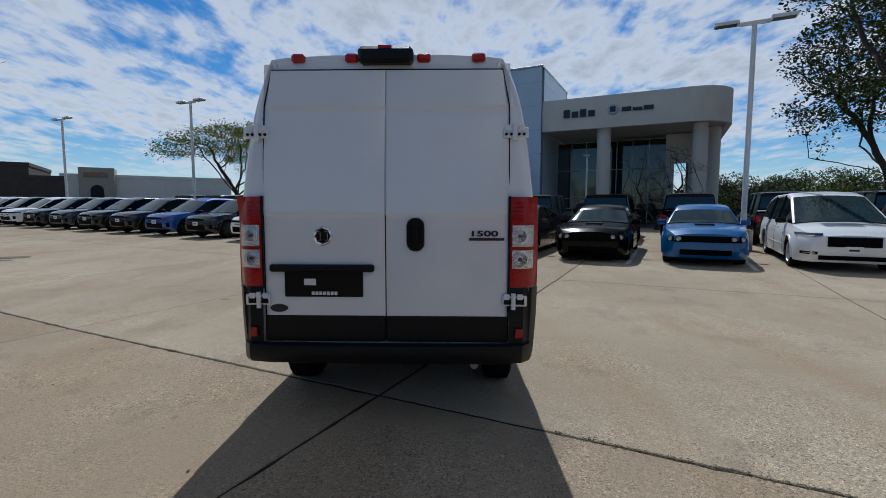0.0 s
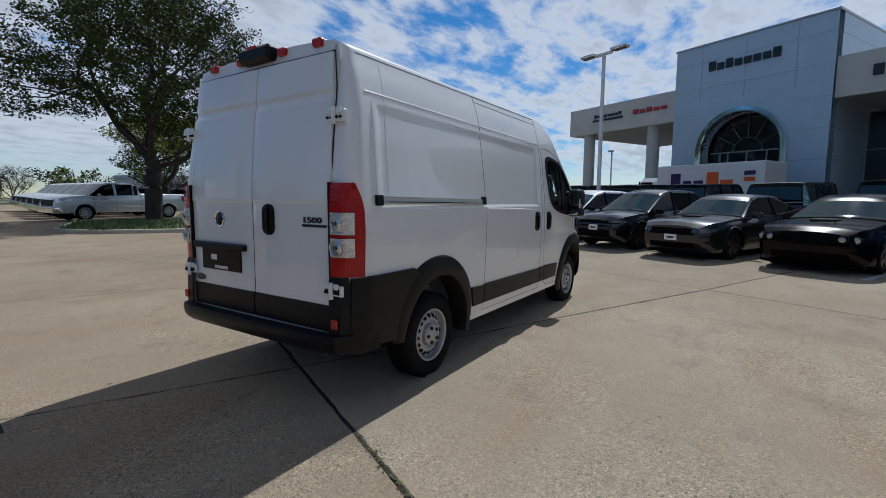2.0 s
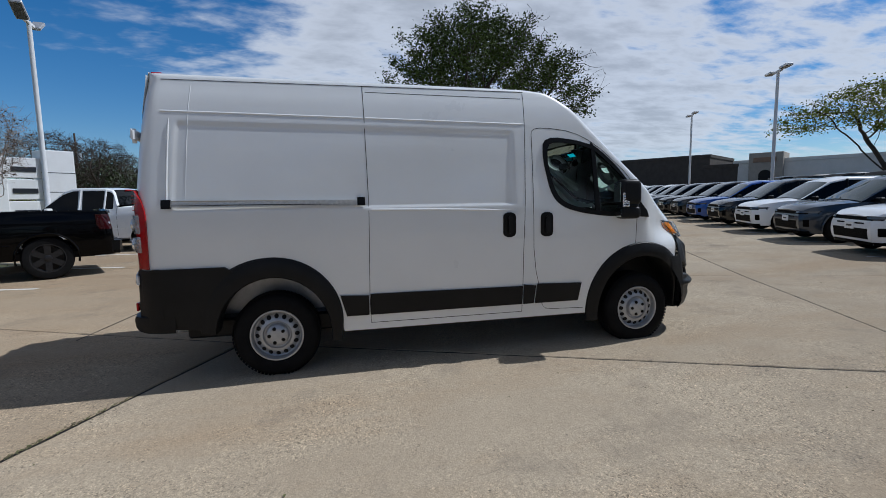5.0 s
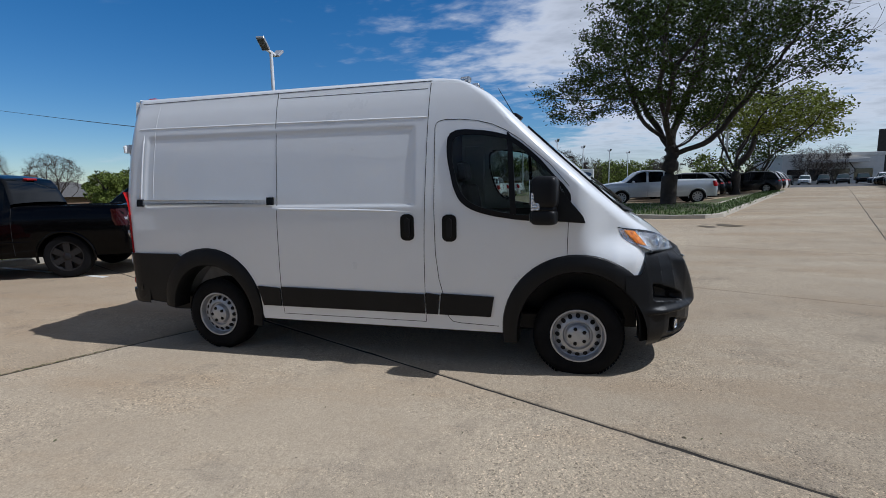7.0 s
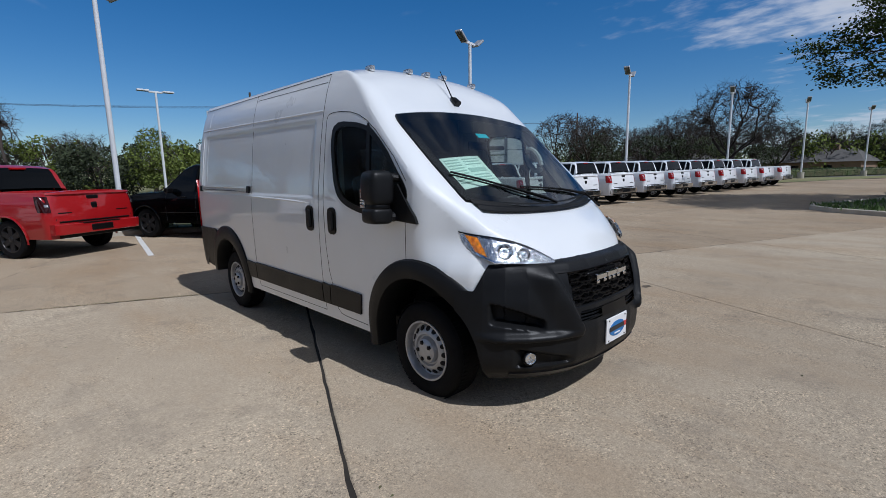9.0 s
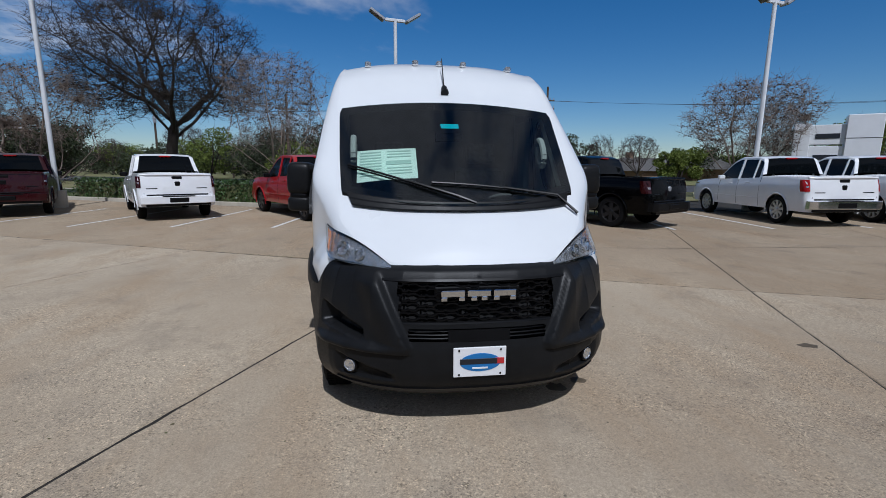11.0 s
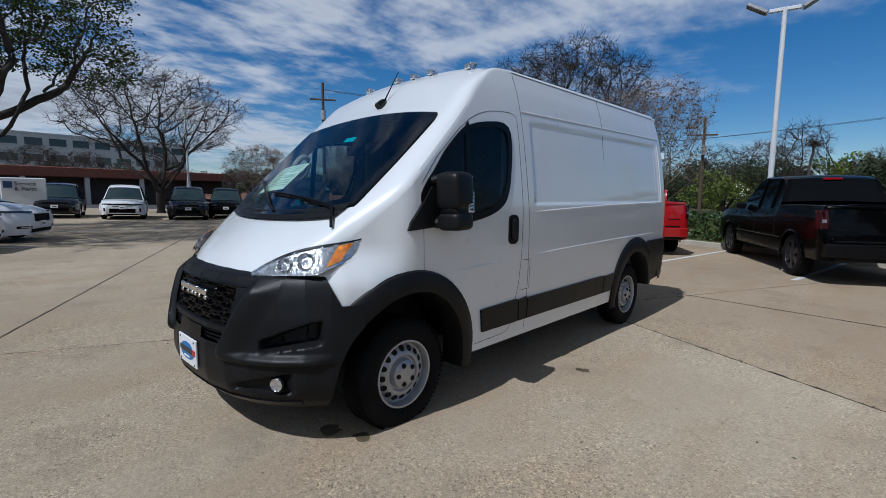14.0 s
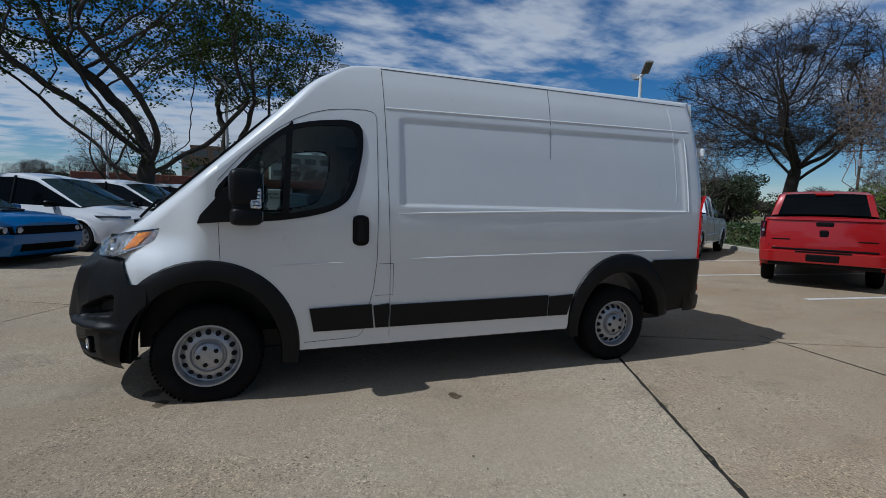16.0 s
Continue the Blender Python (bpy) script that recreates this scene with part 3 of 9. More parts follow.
def build_pavement():
    pav = thing("pavement", Matrix.Identity(4), "tan concrete slabs with dark joints, faint stains", "pavement", kind="structure")
    bedding = Geo()
    rows = [[(*lot(r, n), ground(*lot(r, n)) - 0.006) for r in R_JOINTS] for n in N_JOINTS]
    bedding.grid(rows)
    part("joint_bed", bedding, JOINT, pav, "dark earth-filled joints", smooth=False)
    for i in range(len(R_JOINTS) - 1):
        for j in range(len(N_JOINTS) - 1):
            r0, r1, n0, n1 = R_JOINTS[i], R_JOINTS[i + 1], N_JOINTS[j], N_JOINTS[j + 1]
            if n0 < -18 and r0 > -15:
                continue
            if n0 < -6.5 and r0 > -5.5:                     # the street bed cuts these slabs short
                n0 = -8.1
            ga = 0.012 if abs(n0 - 0.45) < 0.1 else 0.004 if abs(n0 + 6.0) < 0.1 else 0.008
            gb = 0.012 if abs(n1 - 0.45) < 0.1 else 0.004 if abs(n1 + 6.0) < 0.1 else 0.008
            a, b, c, d = r0 + (0.010 if abs(r0 + 0.34) < 0.1 else 0.006), r1 - (0.010 if abs(r1 + 0.34) < 0.1 else 0.006), n0 + ga, n1 - gb
            near = -16 < r0 < 12 and -13 < n0 < 9
            k = 46 if near else 8           # outline with chipped edges, most of all along the open joint
            chip = lambda main: random.uniform(-0.003, 0.003) + (random.choice((0.0, 0.0, 0.006, 0.022)) * random.random() if main else random.choice((0.0, 0.0, 0.0, 0.010)) * random.random())
            mc, md = abs(n0 - 0.45) < 0.1, abs(n1 - 0.45) < 0.1
            edge = []
            for q in range(k):
                edge.append((a + (b - a) * q / k, c + chip(mc)))
            for q in range(k):
                edge.append((b - chip(False), c + (d - c) * q / k))
            for q in range(k):
                edge.append((b - (b - a) * q / k, d - chip(md)))
            for q in range(k):
                edge.append((a + chip(False), d - (d - c) * q / k))
            cr, cn = (a + b) / 2, (c + d) / 2
            lift = random.uniform(-0.0015, 0.0015)

            def ring(shrink, dz):
                out = []
                for r, n in edge:
                    r2, n2 = cr + (r - cr) * (1 - shrink / (b - a) * 2), cn + (n - cn) * (1 - shrink / (d - c) * 2)
                    p = lot(r2, n2)
                    out.append((p.x, p.y, ground(p.x, p.y) + dz + lift))
                return out

            m = len(edge)
            v = ring(0.0, -0.030) + ring(0.0, -0.006) + ring(0.008, 0.0)
            fs = [(q, (q + 1) % m, (q + 1) % m + m, q + m) for q in range(m)] + [(q + m, (q + 1) % m + m, (q + 1) % m + 2 * m, q + 2 * m) for q in range(m)]
            fs.append(tuple(range(2 * m, 3 * m)))
            part("slab", raw_mesh("slab", v, fs, BROWN_CONCRETE if n1 < 0.5 else CONCRETE), None, pav)
    # a sawn joint runs askew from the slab corner behind the van towards the work trucks
    a, b, n = Vector((-0.72, -1.335)), Vector((-16.6, 0.60)), 60
    d = (b - a).normalized()
    nv = Vector((-d.y, d.x))
    v = []
    for k in range(n + 1):
        p, w = a.lerp(b, k / n), 0.006 + random.uniform(0.0, 0.004)
        for q in (p + nv * w, p - nv * w):
            v.append((q.x, q.y, ground(q.x, q.y) + 0.004))
    part("sawn_joint", raw_mesh("sawn_joint", v, [(2 * k, 2 * k + 1, 2 * k + 3, 2 * k + 2) for k in range(n)], JOINT), JOINT, pav)
    return pav


# ---- the van ----
# local frame: x to its right, y forward, z up; rear doors near y = 0, nose near y = 5.4
VAN_W = [(0.30, 0.975), (0.50, 1.000), (0.75, 1.018), (1.0, 1.026), (1.25, 1.030), (1.42, 1.026), (1.60, 1.008), (1.90, 0.975), (2.10, 0.945), (2.22, 0.922), (2.36, 0.885), (2.46, 0.840)]
VAN_EDGE_Z = [(0.0, 2.505), (2.2, 2.488), (3.25, 2.475), (3.5, 2.435), (3.72, 2.315), (4.0, 2.045), (4.3, 1.765), (4.72, 1.385), (4.8, 1.31), (4.9, 1.235), (5.0, 1.165), (5.1, 1.095), (5.17, 1.045), (5.27, 1.01)]
VAN_EDGE_X = [(0.0, 0.80), (3.3, 0.80), (3.7, 0.84), (4.0, 0.855), (4.4, 0.835), (4.72, 0.805), (4.8, 0.80), (4.9, 0.75), (5.0, 0.665), (5.1, 0.56), (5.17, 0.45), (5.24, 0.25), (5.27, 0.08)]
VAN_MID_Z = [(0.0, 2.545), (0.4, 2.565), (2.9, 2.56), (3.25, 2.55), (3.45, 2.515), (3.65, 2.40), (3.81, 2.235), (4.0, 2.075), (4.166, 1.925), (4.5, 1.64), (4.80, 1.375), (4.95, 1.285), (5.08, 1.19), (5.16, 1.12), (5.22, 1.05), (5.25, 1.00), (5.27, 0.95)]
VAN_TAPER = [(0.0, 1.0), (4.5, 1.0), (4.70, 0.978), (4.86, 0.915), (4.97, 0.80), (5.08, 0.655), (5.17, 0.485), (5.24, 0.27), (5.27, 0.10)]
F_WHEEL, R_WHEEL, HUB_Z, TYRE_R = 4.43, 0.98, 0.358, 0.358


def van_lean(y, z):
    return y + 0.115 * max(0.0, (z - 1.45) / 1.08) ** 1.35 * max(0.0, 1 - y / 1.2) if z > 1.45 else y


def van_recess(y, z):
    """The pressed-in side panels between the waist and the upper crease."""
    d = 0.0
    for y0, y1 in ((0.26, 3.11),):
        top = 2.135 - 0.013 * (y - 0.2)
        d = max(d, step(y, y0, y0 + 0.045) * (1 - step(y, y1 - 0.045, y1)) * step(z, 1.41, 1.445) * (1 - step(z, top - 0.055, top)))
    return 0.010 * d


def van_w(y, z):
    w = soft_at(VAN_W, z, 0.06) * curve_at(VAN_TAPER, y)
    w -= 0.115 * step(y, 4.40, 4.75) * step(z, 0.95, 1.20)          # the wings draw in above the headlamps
    if y < 0.11:
        r = 0.11
        w -= r * (1 - math.sqrt(max(0.0, 1 - ((r - max(y, 0.0)) / r) ** 2))) * 0.95
    return w


def van_side(y, z, off=0.0, s=1):
    """A point on the flank."""
    return Vector((s * (van_w(y, z) - van_recess(y, z) + off), van_lean(y, z), z))


def van_cap(x, y, off=0.0):
    """A point on roof, windscreen or bonnet."""
    e = soft_at(VAN_EDGE_X, y, 0.06)
    t = min(1.0, abs(x) / max(e, 0.02))
    zc, ze = soft_at(VAN_MID_Z, y, 0.07), soft_at(VAN_EDGE_Z, y, 0.06)
    t2 = t ** (4 - 1.8 * step(y, 2.9, 3.9))
    z = zc + (ze - zc) * t2
    dz = (soft_at(VAN_MID_Z, y + 0.05, 0.07) - soft_at(VAN_MID_Z, y - 0.05, 0.07)) / 0.1
    nrm = Vector((0, -dz, 1)).normalized()
    p = Vector((x, y, z)) + nrm * off
    return Vector((p.x, van_lean(p.y, p.z), p.z))


def arch_line(y, c, r):
    return HUB_Z + math.sqrt(max(0.0, r * r - (y - c) ** 2)) if abs(y - c) < r else 0.0


def van_bottom(y):
    z = 0.36
    z = max(z, arch_line(y, F_WHEEL, 0.56), arch_line(y, R_WHEEL, 0.55))
    if y > 4.90:
        z = max(z, min(1.0, 0.84 + (y - 4.90) * 1.9))
    if y < 0.55:
        z = max(z, 0.56)
    return z


DOOR_WIN = [(3.40, 2.035), (3.83, 1.985), (4.00, 1.87), (4.34, 1.545), (4.355, 1.43), (4.15, 1.30), (3.90, 1.315), (3.60, 1.385), (3.47, 1.49), (3.385, 1.80)]
for _ in range(2):                                         # round the corners of the window outline
    DOOR_WIN = [q for (ya, za), (yb, zb) in zip(DOOR_WIN, DOOR_WIN[1:] + DOOR_WIN[:1]) for q in ((ya * 0.78 + yb * 0.22, za * 0.78 + zb * 0.22), (ya * 0.22 + yb * 0.78, za * 0.22 + zb * 0.78))]


def inside(poly, y, z):
    hit = False
    for (y0, z0), (y1, z1) in zip(poly, poly[1:] + poly[:1]):
        if (z0 > z) != (z1 > z) and y < (y1 - y0) * (z - z0) / (z1 - z0) + y0:
            hit = not hit
    return hit


def screen_top(x):
    return 3.965 + 0.045 * (abs(x) / 0.86) ** 2


def screen_round(y):
    """How far the windscreen's corners draw in near its upper and lower edge."""
    d = min(y - 3.975, 4.74 - y)
    r = 0.10
    return 0.0 if d > r else r * (1 - math.sqrt(max(0.0, 1 - ((r - max(d, 0.0)) / r) ** 2)))


def screen_low(x):
    return 4.86 - 0.155 * (abs(x) / 0.80) ** 2


def van_shell():
    ys = [0.0, 0.004, 0.012, 0.025, 0.045, 0.07, 0.10] + [0.13 + 0.03 * i for i in range(169)]
    ys = sorted([y for y in ys if y < 5.2] + [y + 0.0151 for y in ys if 0.2 < y < 0.33 or 3.03 < y < 3.13 or 3.32 < y < 4.42]) + [5.2, 5.22, 5.24, 5.255, 5.265, 5.27]
    levels = sorted([0.36 + 0.04 * i for i in range(53)] + [1.405 + 0.0111 * i for i in range(5)] + [2.03 + 0.0123 * i for i in range(10)] + [1.30 + 0.04 * i for i in range(19)])
    body, doors = Geo(), {}
    for s in (-1, 1):
        rows = []
        for y in ys:
            ez, ex = soft_at(VAN_EDGE_Z, y, 0.06), soft_at(VAN_EDGE_X, y, 0.06)
            blend = step(y, 3.3, 3.9)
            sh = ez - 0.10 * blend * curve_at([(3.3, 1), (4.72, 1.0), (5.1, 0.8), (5.27, 0.1)], y)
            sh = min(sh, 2.46)
            zb = min(van_bottom(y), sh)
            row = [van_side(y, min(max(z, zb), sh), 0, s) for z in levels]
            p0, p1 = row[-1], van_cap(s * ex, y)
            ctrl = Vector((p0.x * 0.985, p0.y, p1.z * 0.75 + p0.z * 0.25 + 0.02 * (1 - blend)))
            for k in (1, 2, 3, 4):
                t = k / 5
                row.append(p0 * (1 - t) ** 2 + ctrl * 2 * t * (1 - t) + p1 * t * t)
            for k in range(0, 13):
                row.append(van_cap(s * ex * (1 - k / 12), y))
            rows.append(row)
        m = len(levels)
        for i in range(len(rows) - 1):
            yc = (ys[i] + ys[i + 1]) / 2
            for j in range(len(rows[0]) - 1):
                q = [rows[i][j], rows[i + 1][j], rows[i + 1][j + 1], rows[i][j + 1]]
                c = (q[0] + q[1] + q[2] + q[3]) / 4
                if j < m and inside(DOOR_WIN, c.y, c.z) and all(inside(DOOR_WIN, p.y, p.z) for p in q):
                    continue
                if j >= m and screen_top(c.x) + 0.045 < yc < screen_low(c.x) - 0.04 and abs(c.x) < soft_at(VAN_EDGE_X, yc) - 0.062 - screen_round(yc):
                    continue
                key = None
                if j < m and 3.27 < yc < 4.34 and 0.42 < c.z < 2.10:
                    key = "front_door", s
                elif j < m and s > 0 and 1.77 < yc < 3.17 and c.z > 0.42:
                    key = "sliding_door", s
                elif yc > 4.80 and j >= m + 3:
                    key = "bonnet", 0
                (doors.setdefault(key, Geo()) if key else body).add(q, [(0, 1, 2, 3) if s > 0 else (3, 2, 1, 0)])
    return body, doors


def on_side(poly, off, depth, s):
    """A plate of an outline in (y, z) laid on the flank."""
    g = Geo()
    z0, z1 = min(p[1] for p in poly), max(p[1] for p in poly)
    n = max(2, int((z1 - z0) / (0.04 if z1 - z0 > 0.3 else 0.012)))
    rows, back = [], []
    for i in range(n + 1):
        z = z0 + (z1 - z0) * (0.002 + 0.996 * i / n)
        cut = []
        for (ya, za), (yb, zb) in zip(poly, poly[1:] + poly[:1]):
            if (za > z) != (zb > z):
                cut.append(ya + (yb - ya) * (z - za) / (zb - za))
        a, b = min(cut), max(cut)
        k = 8
        rows.append([van_side(a + (b - a) * t / k, z, off, s) for t in range(k + 1)])
        back.append([van_side(a + (b - a) * t / k, z, off - depth, s) for t in range(k + 1)])
    g.grid(rows)
    rim = lambda rs: [r[0] for r in rs] + rs[-1][1:] + [r[-1] for r in rs[-2::-1]] + rs[0][-2:0:-1]
    g.grid([rim(rows), rim(back)], close=True)
    return g


def side_strip(pts, w, off, s, depth=0.004):
    """A narrow strip along a line in (y, z) on the flank."""
    g = Geo()
    fine = []
    for (ya, za), (yb, zb) in zip(pts, pts[1:]):
        n = max(1, int(math.hypot(yb - ya, zb - za) / 0.06))
        fine += [(ya + (yb - ya) * i / n, za + (zb - za) * i / n) for i in range(n)]
    fine.append(pts[-1])
    rows = []
    for i, (y, z) in enumerate(fine):
        a, b = fine[max(0, i - 1)], fine[min(len(fine) - 1, i + 1)]
        d = Vector((b[0] - a[0], b[1] - a[1])).normalized()
        ny, nz = -d.y * w / 2, d.x * w / 2
        rows.append([van_side(y + ny, z + nz, off - depth, s), van_side(y + ny, z + nz, off, s), van_side(y - ny, z - nz, off, s), van_side(y - ny, z - nz, off - depth, s)])
    return g.grid(rows)


def soft_fold(pts, w, high, s, ends=(0, 0)):
    """A low rounded ridge along a line in (y, z) on the flank; ends say over how many steps it fades out."""
    g = Geo()
    fine = []
    for (ya, za), (yb, zb) in zip(pts, pts[1:]):
        n = max(2, int(math.hypot(yb - ya, zb - za) / 0.05))
        fine += [(ya + (yb - ya) * i / n, za + (zb - za) * i / n) for i in range(n)]
    fine.append(pts[-1])
    rows = []
    for i, (y, z) in enumerate(fine):
        a, b = fine[max(0, i - 1)], fine[min(len(fine) - 1, i + 1)]
        d = Vector((b[0] - a[0], b[1] - a[1])).normalized()
        k = min(1.0, i / ends[0] if ends[0] else 1.0, (len(fine) - 1 - i) / ends[1] if ends[1] else 1.0)
        row = []
        for t, o in ((-1, -0.003), (-0.7, 0.25), (-0.35, 0.8), (0, 1), (0.35, 0.8), (0.7, 0.25), (1, -0.003)):
            h = high * o * k if o > 0 else -0.003
            row.append(van_side(y - d.y * w * t * 0.5 * max(k, 0.2), z + d.x * w * t * 0.5 * max(k, 0.2), h, s))
        rows.append(row)
    return g.grid(rows)


def arc_band(c, pts_in, pts_out, s, off):
    """The plastic arch flare between two lines of (y, z), with a rolled inner lip."""
    g = Geo()
    rows = []
    for (ya, za), (yb, zb) in zip(pts_in, pts_out):
        row = []
        base = van_side(ya, max(za, 0.36), 0, s)
        row.append(Vector((base.x - s * 0.16, ya, za)))
        for t, o in ((0.0, off * 0.5), (0.06, off), (0.35, off * 1.15), (0.7, off * 0.9), (0.93, off * 0.55), (1.0, 0.0)):
            y, z = ya + (yb - ya) * t, za + (zb - za) * t
            p = van_side(min(y, 4.98), max(z, 0.36), o, s)
            row.append(Vector((p.x, y, z)))
        rows.append(row)
    return g.grid(rows)


def arc_points(c, angles, radii):
    return [(c + r * math.cos(radians(a)), HUB_Z + r * math.sin(radians(a))) for a, r in zip(angles, radii)]


def steel_wheel(parent, x, y, s, name="wheel"):
    wh = part(name, Geo().lathe([(0.02, -0.08), (0.205, -0.08), (0.205, -0.2)], n=40), BLACK_PLASTIC, parent)
    wh.matrix_local = pose(x, y, HUB_Z) @ (Matrix.Identity(4) if s > 0 else pose(0, 0, 0, 0, 0, 180))
    t = Geo().lathe([(0.200, -0.215), (0.235, -0.225), (0.300, -0.228), (0.338, -0.205), (0.352, -0.175), (0.357, -0.14), (0.358, -0.11), (0.357, -0.07), (0.352, -0.035), (0.338, -0.008), (0.325, 0.004), (0.300, 0.013), (0.262, 0.015), (0.235, 0.008), (0.212, -0.004), (0.200, -0.02)], n=56)
    part("tyre", t, RUBBER, wh)
    tread = Geo()
    for i in range(72):
        a = 2 * math.pi * i / 72
        for k, x0 in enumerate((-0.17, -0.115, -0.06)):
            m = Matrix.Rotation(a + 0.02 * k, 4, "X")
            tread.box(x0, -0.010, 0.352, x0 + 0.045, 0.010, 0.3588, m=m)
    part("tread", tread, RUBBER, wh, smooth=False)
    rim = Geo().lathe([(0.212, -0.01), (0.219, 0.002), (0.217, 0.008), (0.206, 0.008), (0.199, -0.004), (0.192, -0.045), (0.180, -0.050), (0.158, -0.028), (0.138, -0.014), (0.118, -0.012), (0.108, -0.028), (0.098, -0.030), (0.088, 0.004), (0.070, 0.016), (0.040, 0.020), (0.0, 0.020)], n=64)
    rim_ob = part("rim", rim, STEEL, wh, "silver painted steel rim with round vent holes")
    for i in range(16):
        a = 2 * math.pi * i / 16
        m = Matrix.Rotation(a, 4, "X")
        h = Geo().disc((0, 0, 0), m @ pose(-0.030, 0, 0.159) @ Matrix.Rotation(radians(-40), 4, "Y"), 0.0225, n=14, depth=0.006, sx=0.80, sy=1.0)
        part("vent_hole", h, GAP, rim_ob)
    for i in range(5):
        m = Matrix.Rotation(2 * math.pi * (i + 0.25) / 5, 4, "X")
        nut = Geo().lathe([(0.0165, 0.0), (0.0165, 0.014), (0.012, 0.020), (0.0, 0.021)], m @ pose(0.008, 0, 0.062), n=6)
        part("wheel_nut", nut, SATIN, rim_ob, smooth=False)
    return wh


def rounded(cy, cz, hy, hz, r):
    """Outline of a rounded oblong in (y, z)."""
    out = []
    for qy, qz, a0 in ((1, 1, 0), (-1, 1, 90), (-1, -1, 180), (1, -1, 270)):
        for k in range(7):
            a = radians(a0 + 15 * k + 0.3)
            out.append((cy + qy * (hy - r) + r * math.cos(a), cz + qz * (hz - r) + r * math.sin(a)))
    return out


def build_van():
    van = thing("van", pose(0, 0, 0), "white high-roof cargo van with black plastic bumpers and steel wheels", "van")
    body, doors = van_shell()
    part("body", body, WHITE, van, angle=60)
    door_parts = {}
    for (name, s), g in doors.items():
        door_parts[name, s] = part(name, g, WHITE, van, angle=60)
    # underbody keeps the light out below the floor
    under = Geo().box(-0.80, 0.25, 0.34, 0.80, 4.80, 0.50, 0.02)
    part("underbody", under, BLACK_PLASTIC, van)
    for c in (R_WHEEL, F_WHEEL):
        for s in (-1, 1):
            liner = Geo()
            rows = []
            for a in range(14 if c < 2 else 2, 167, 8):
                y, z = c + 0.535 * math.cos(radians(a)), HUB_Z + 0.535 * math.sin(radians(a))
                rows.append([(s * (0.955 if z > 0.5 else 0.90), y, z), (s * 0.62, y, z)])
            liner.grid(rows)
            liner.add([(s * 0.62, c - 0.48, 0.36), (s * 0.62, c + 0.48, 0.36), (s * 0.62, c + 0.48, 0.9), (s * 0.62, c - 0.48, 0.9)], [(0, 1, 2, 3)])
            part("wheel_arch_liner", liner, BLACK_PLASTIC if c > 2 else STEEL, van)
    for s in (-1, 1):
        steel_wheel(van, s * 0.945, F_WHEEL, s)
        steel_wheel(van, s * 0.945, R_WHEEL, s)
        # arch flares
        ang = list(range(188, -9, -6))
        rin = [0.475 + 0.06 * max(0, math.sin(radians(a))) ** 2 for a in ang]
        rout = [0.60 + 0.075 * max(0, math.sin(radians(a))) ** 1.3 for a in ang]
        part("front_arch_flare", arc_band(F_WHEEL, arc_points(F_WHEEL, ang, rin), arc_points(F_WHEEL, ang, rout), s, 0.03), BLACK_PLASTIC, van)
        ang = list(range(172, -11, -6))
        rin = [0.455 + 0.05 * max(0, math.sin(radians(a))) ** 2 for a in ang]
        rout = [0.545 + 0.130 * max(0, math.sin(radians(a))) ** 1.1 + 0.02 * step(a, 90, 130) for a in ang]
        part("rear_arch_flare", arc_band(R_WHEEL, arc_points(R_WHEEL, ang, rin), arc_points(R_WHEEL, ang, rout), s, 0.03), BLACK_PLASTIC, van)
        # rear quarter cladding of the bumper
        part("rear_bumper_side", on_side([(0.015, 0.50), (0.52, 0.455), (0.55, 0.60), (0.60, 0.74), (0.66, 0.86), (0.70, 0.955), (0.62, 0.972), (0.015, 0.972)], 0.022, 0.03, s), BLACK_PLASTIC, van)
        # sill mouldings
        for y0, y1, a, b in ((1.515, 1.755, 0.05, 0), (1.77, 3.165, 0, 0), (3.18, 3.30, 0, 0.02), (3.315, 3.765, -0.02, 0.03)):
            part("sill_moulding", on_side([(y0 + a, 0.495), (y1 - b, 0.495), (y1, 0.67), (y0, 0.68)], 0.017, 0.02, s), BLACK_PLASTIC, van)
        # shut lines
        gaps = [[(3.225, 2.435), (3.205, 1.9), (3.175, 1.0), (3.17, 0.42)], [(3.275, 2.06), (3.27, 1.4), (3.275, 1.02), (3.30, 0.80), (3.335, 0.66), (3.355, 0.53), (3.375, 0.47), (3.41, 0.435), (3.48, 0.425), (3.80, 0.415)],
                [(3.275, 2.06), (3.285, 2.09), (3.31, 2.107), (3.36, 2.116), (3.48, 2.113), (3.62, 2.095), (3.74, 2.062), (3.85, 2.01), (3.97, 1.93), (4.08, 1.835), (4.20, 1.73), (4.345, 1.56)], [(4.345, 1.33), (4.335, 0.93)]]
        if s > 0:
            gaps += [[(1.765, 2.45), (1.78, 1.45), (1.765, 0.70), (1.77, 0.42), (3.17, 0.42)], [(1.79, 2.40), (3.2, 2.385)]]
        else:
            gaps += [[(1.765, 2.45), (1.78, 1.85)], [(3.15, 0.985), (3.262, 0.985)], [(3.15, 0.985), (3.15, 0.745), (3.285, 0.745)]]
        for q in gaps:
            part("shut_gap", side_strip(q, 0.0046 if s > 0 else 0.0032, 0.0012, s), GAP, van)
        # raised folds catch the light along the flank
        belt = [(1.80, 1.402), (2.4, 1.392), (3.06, 1.372)] if s > 0 else [(0.27, 1.428), (1.7, 1.405), (3.12, 1.362)]
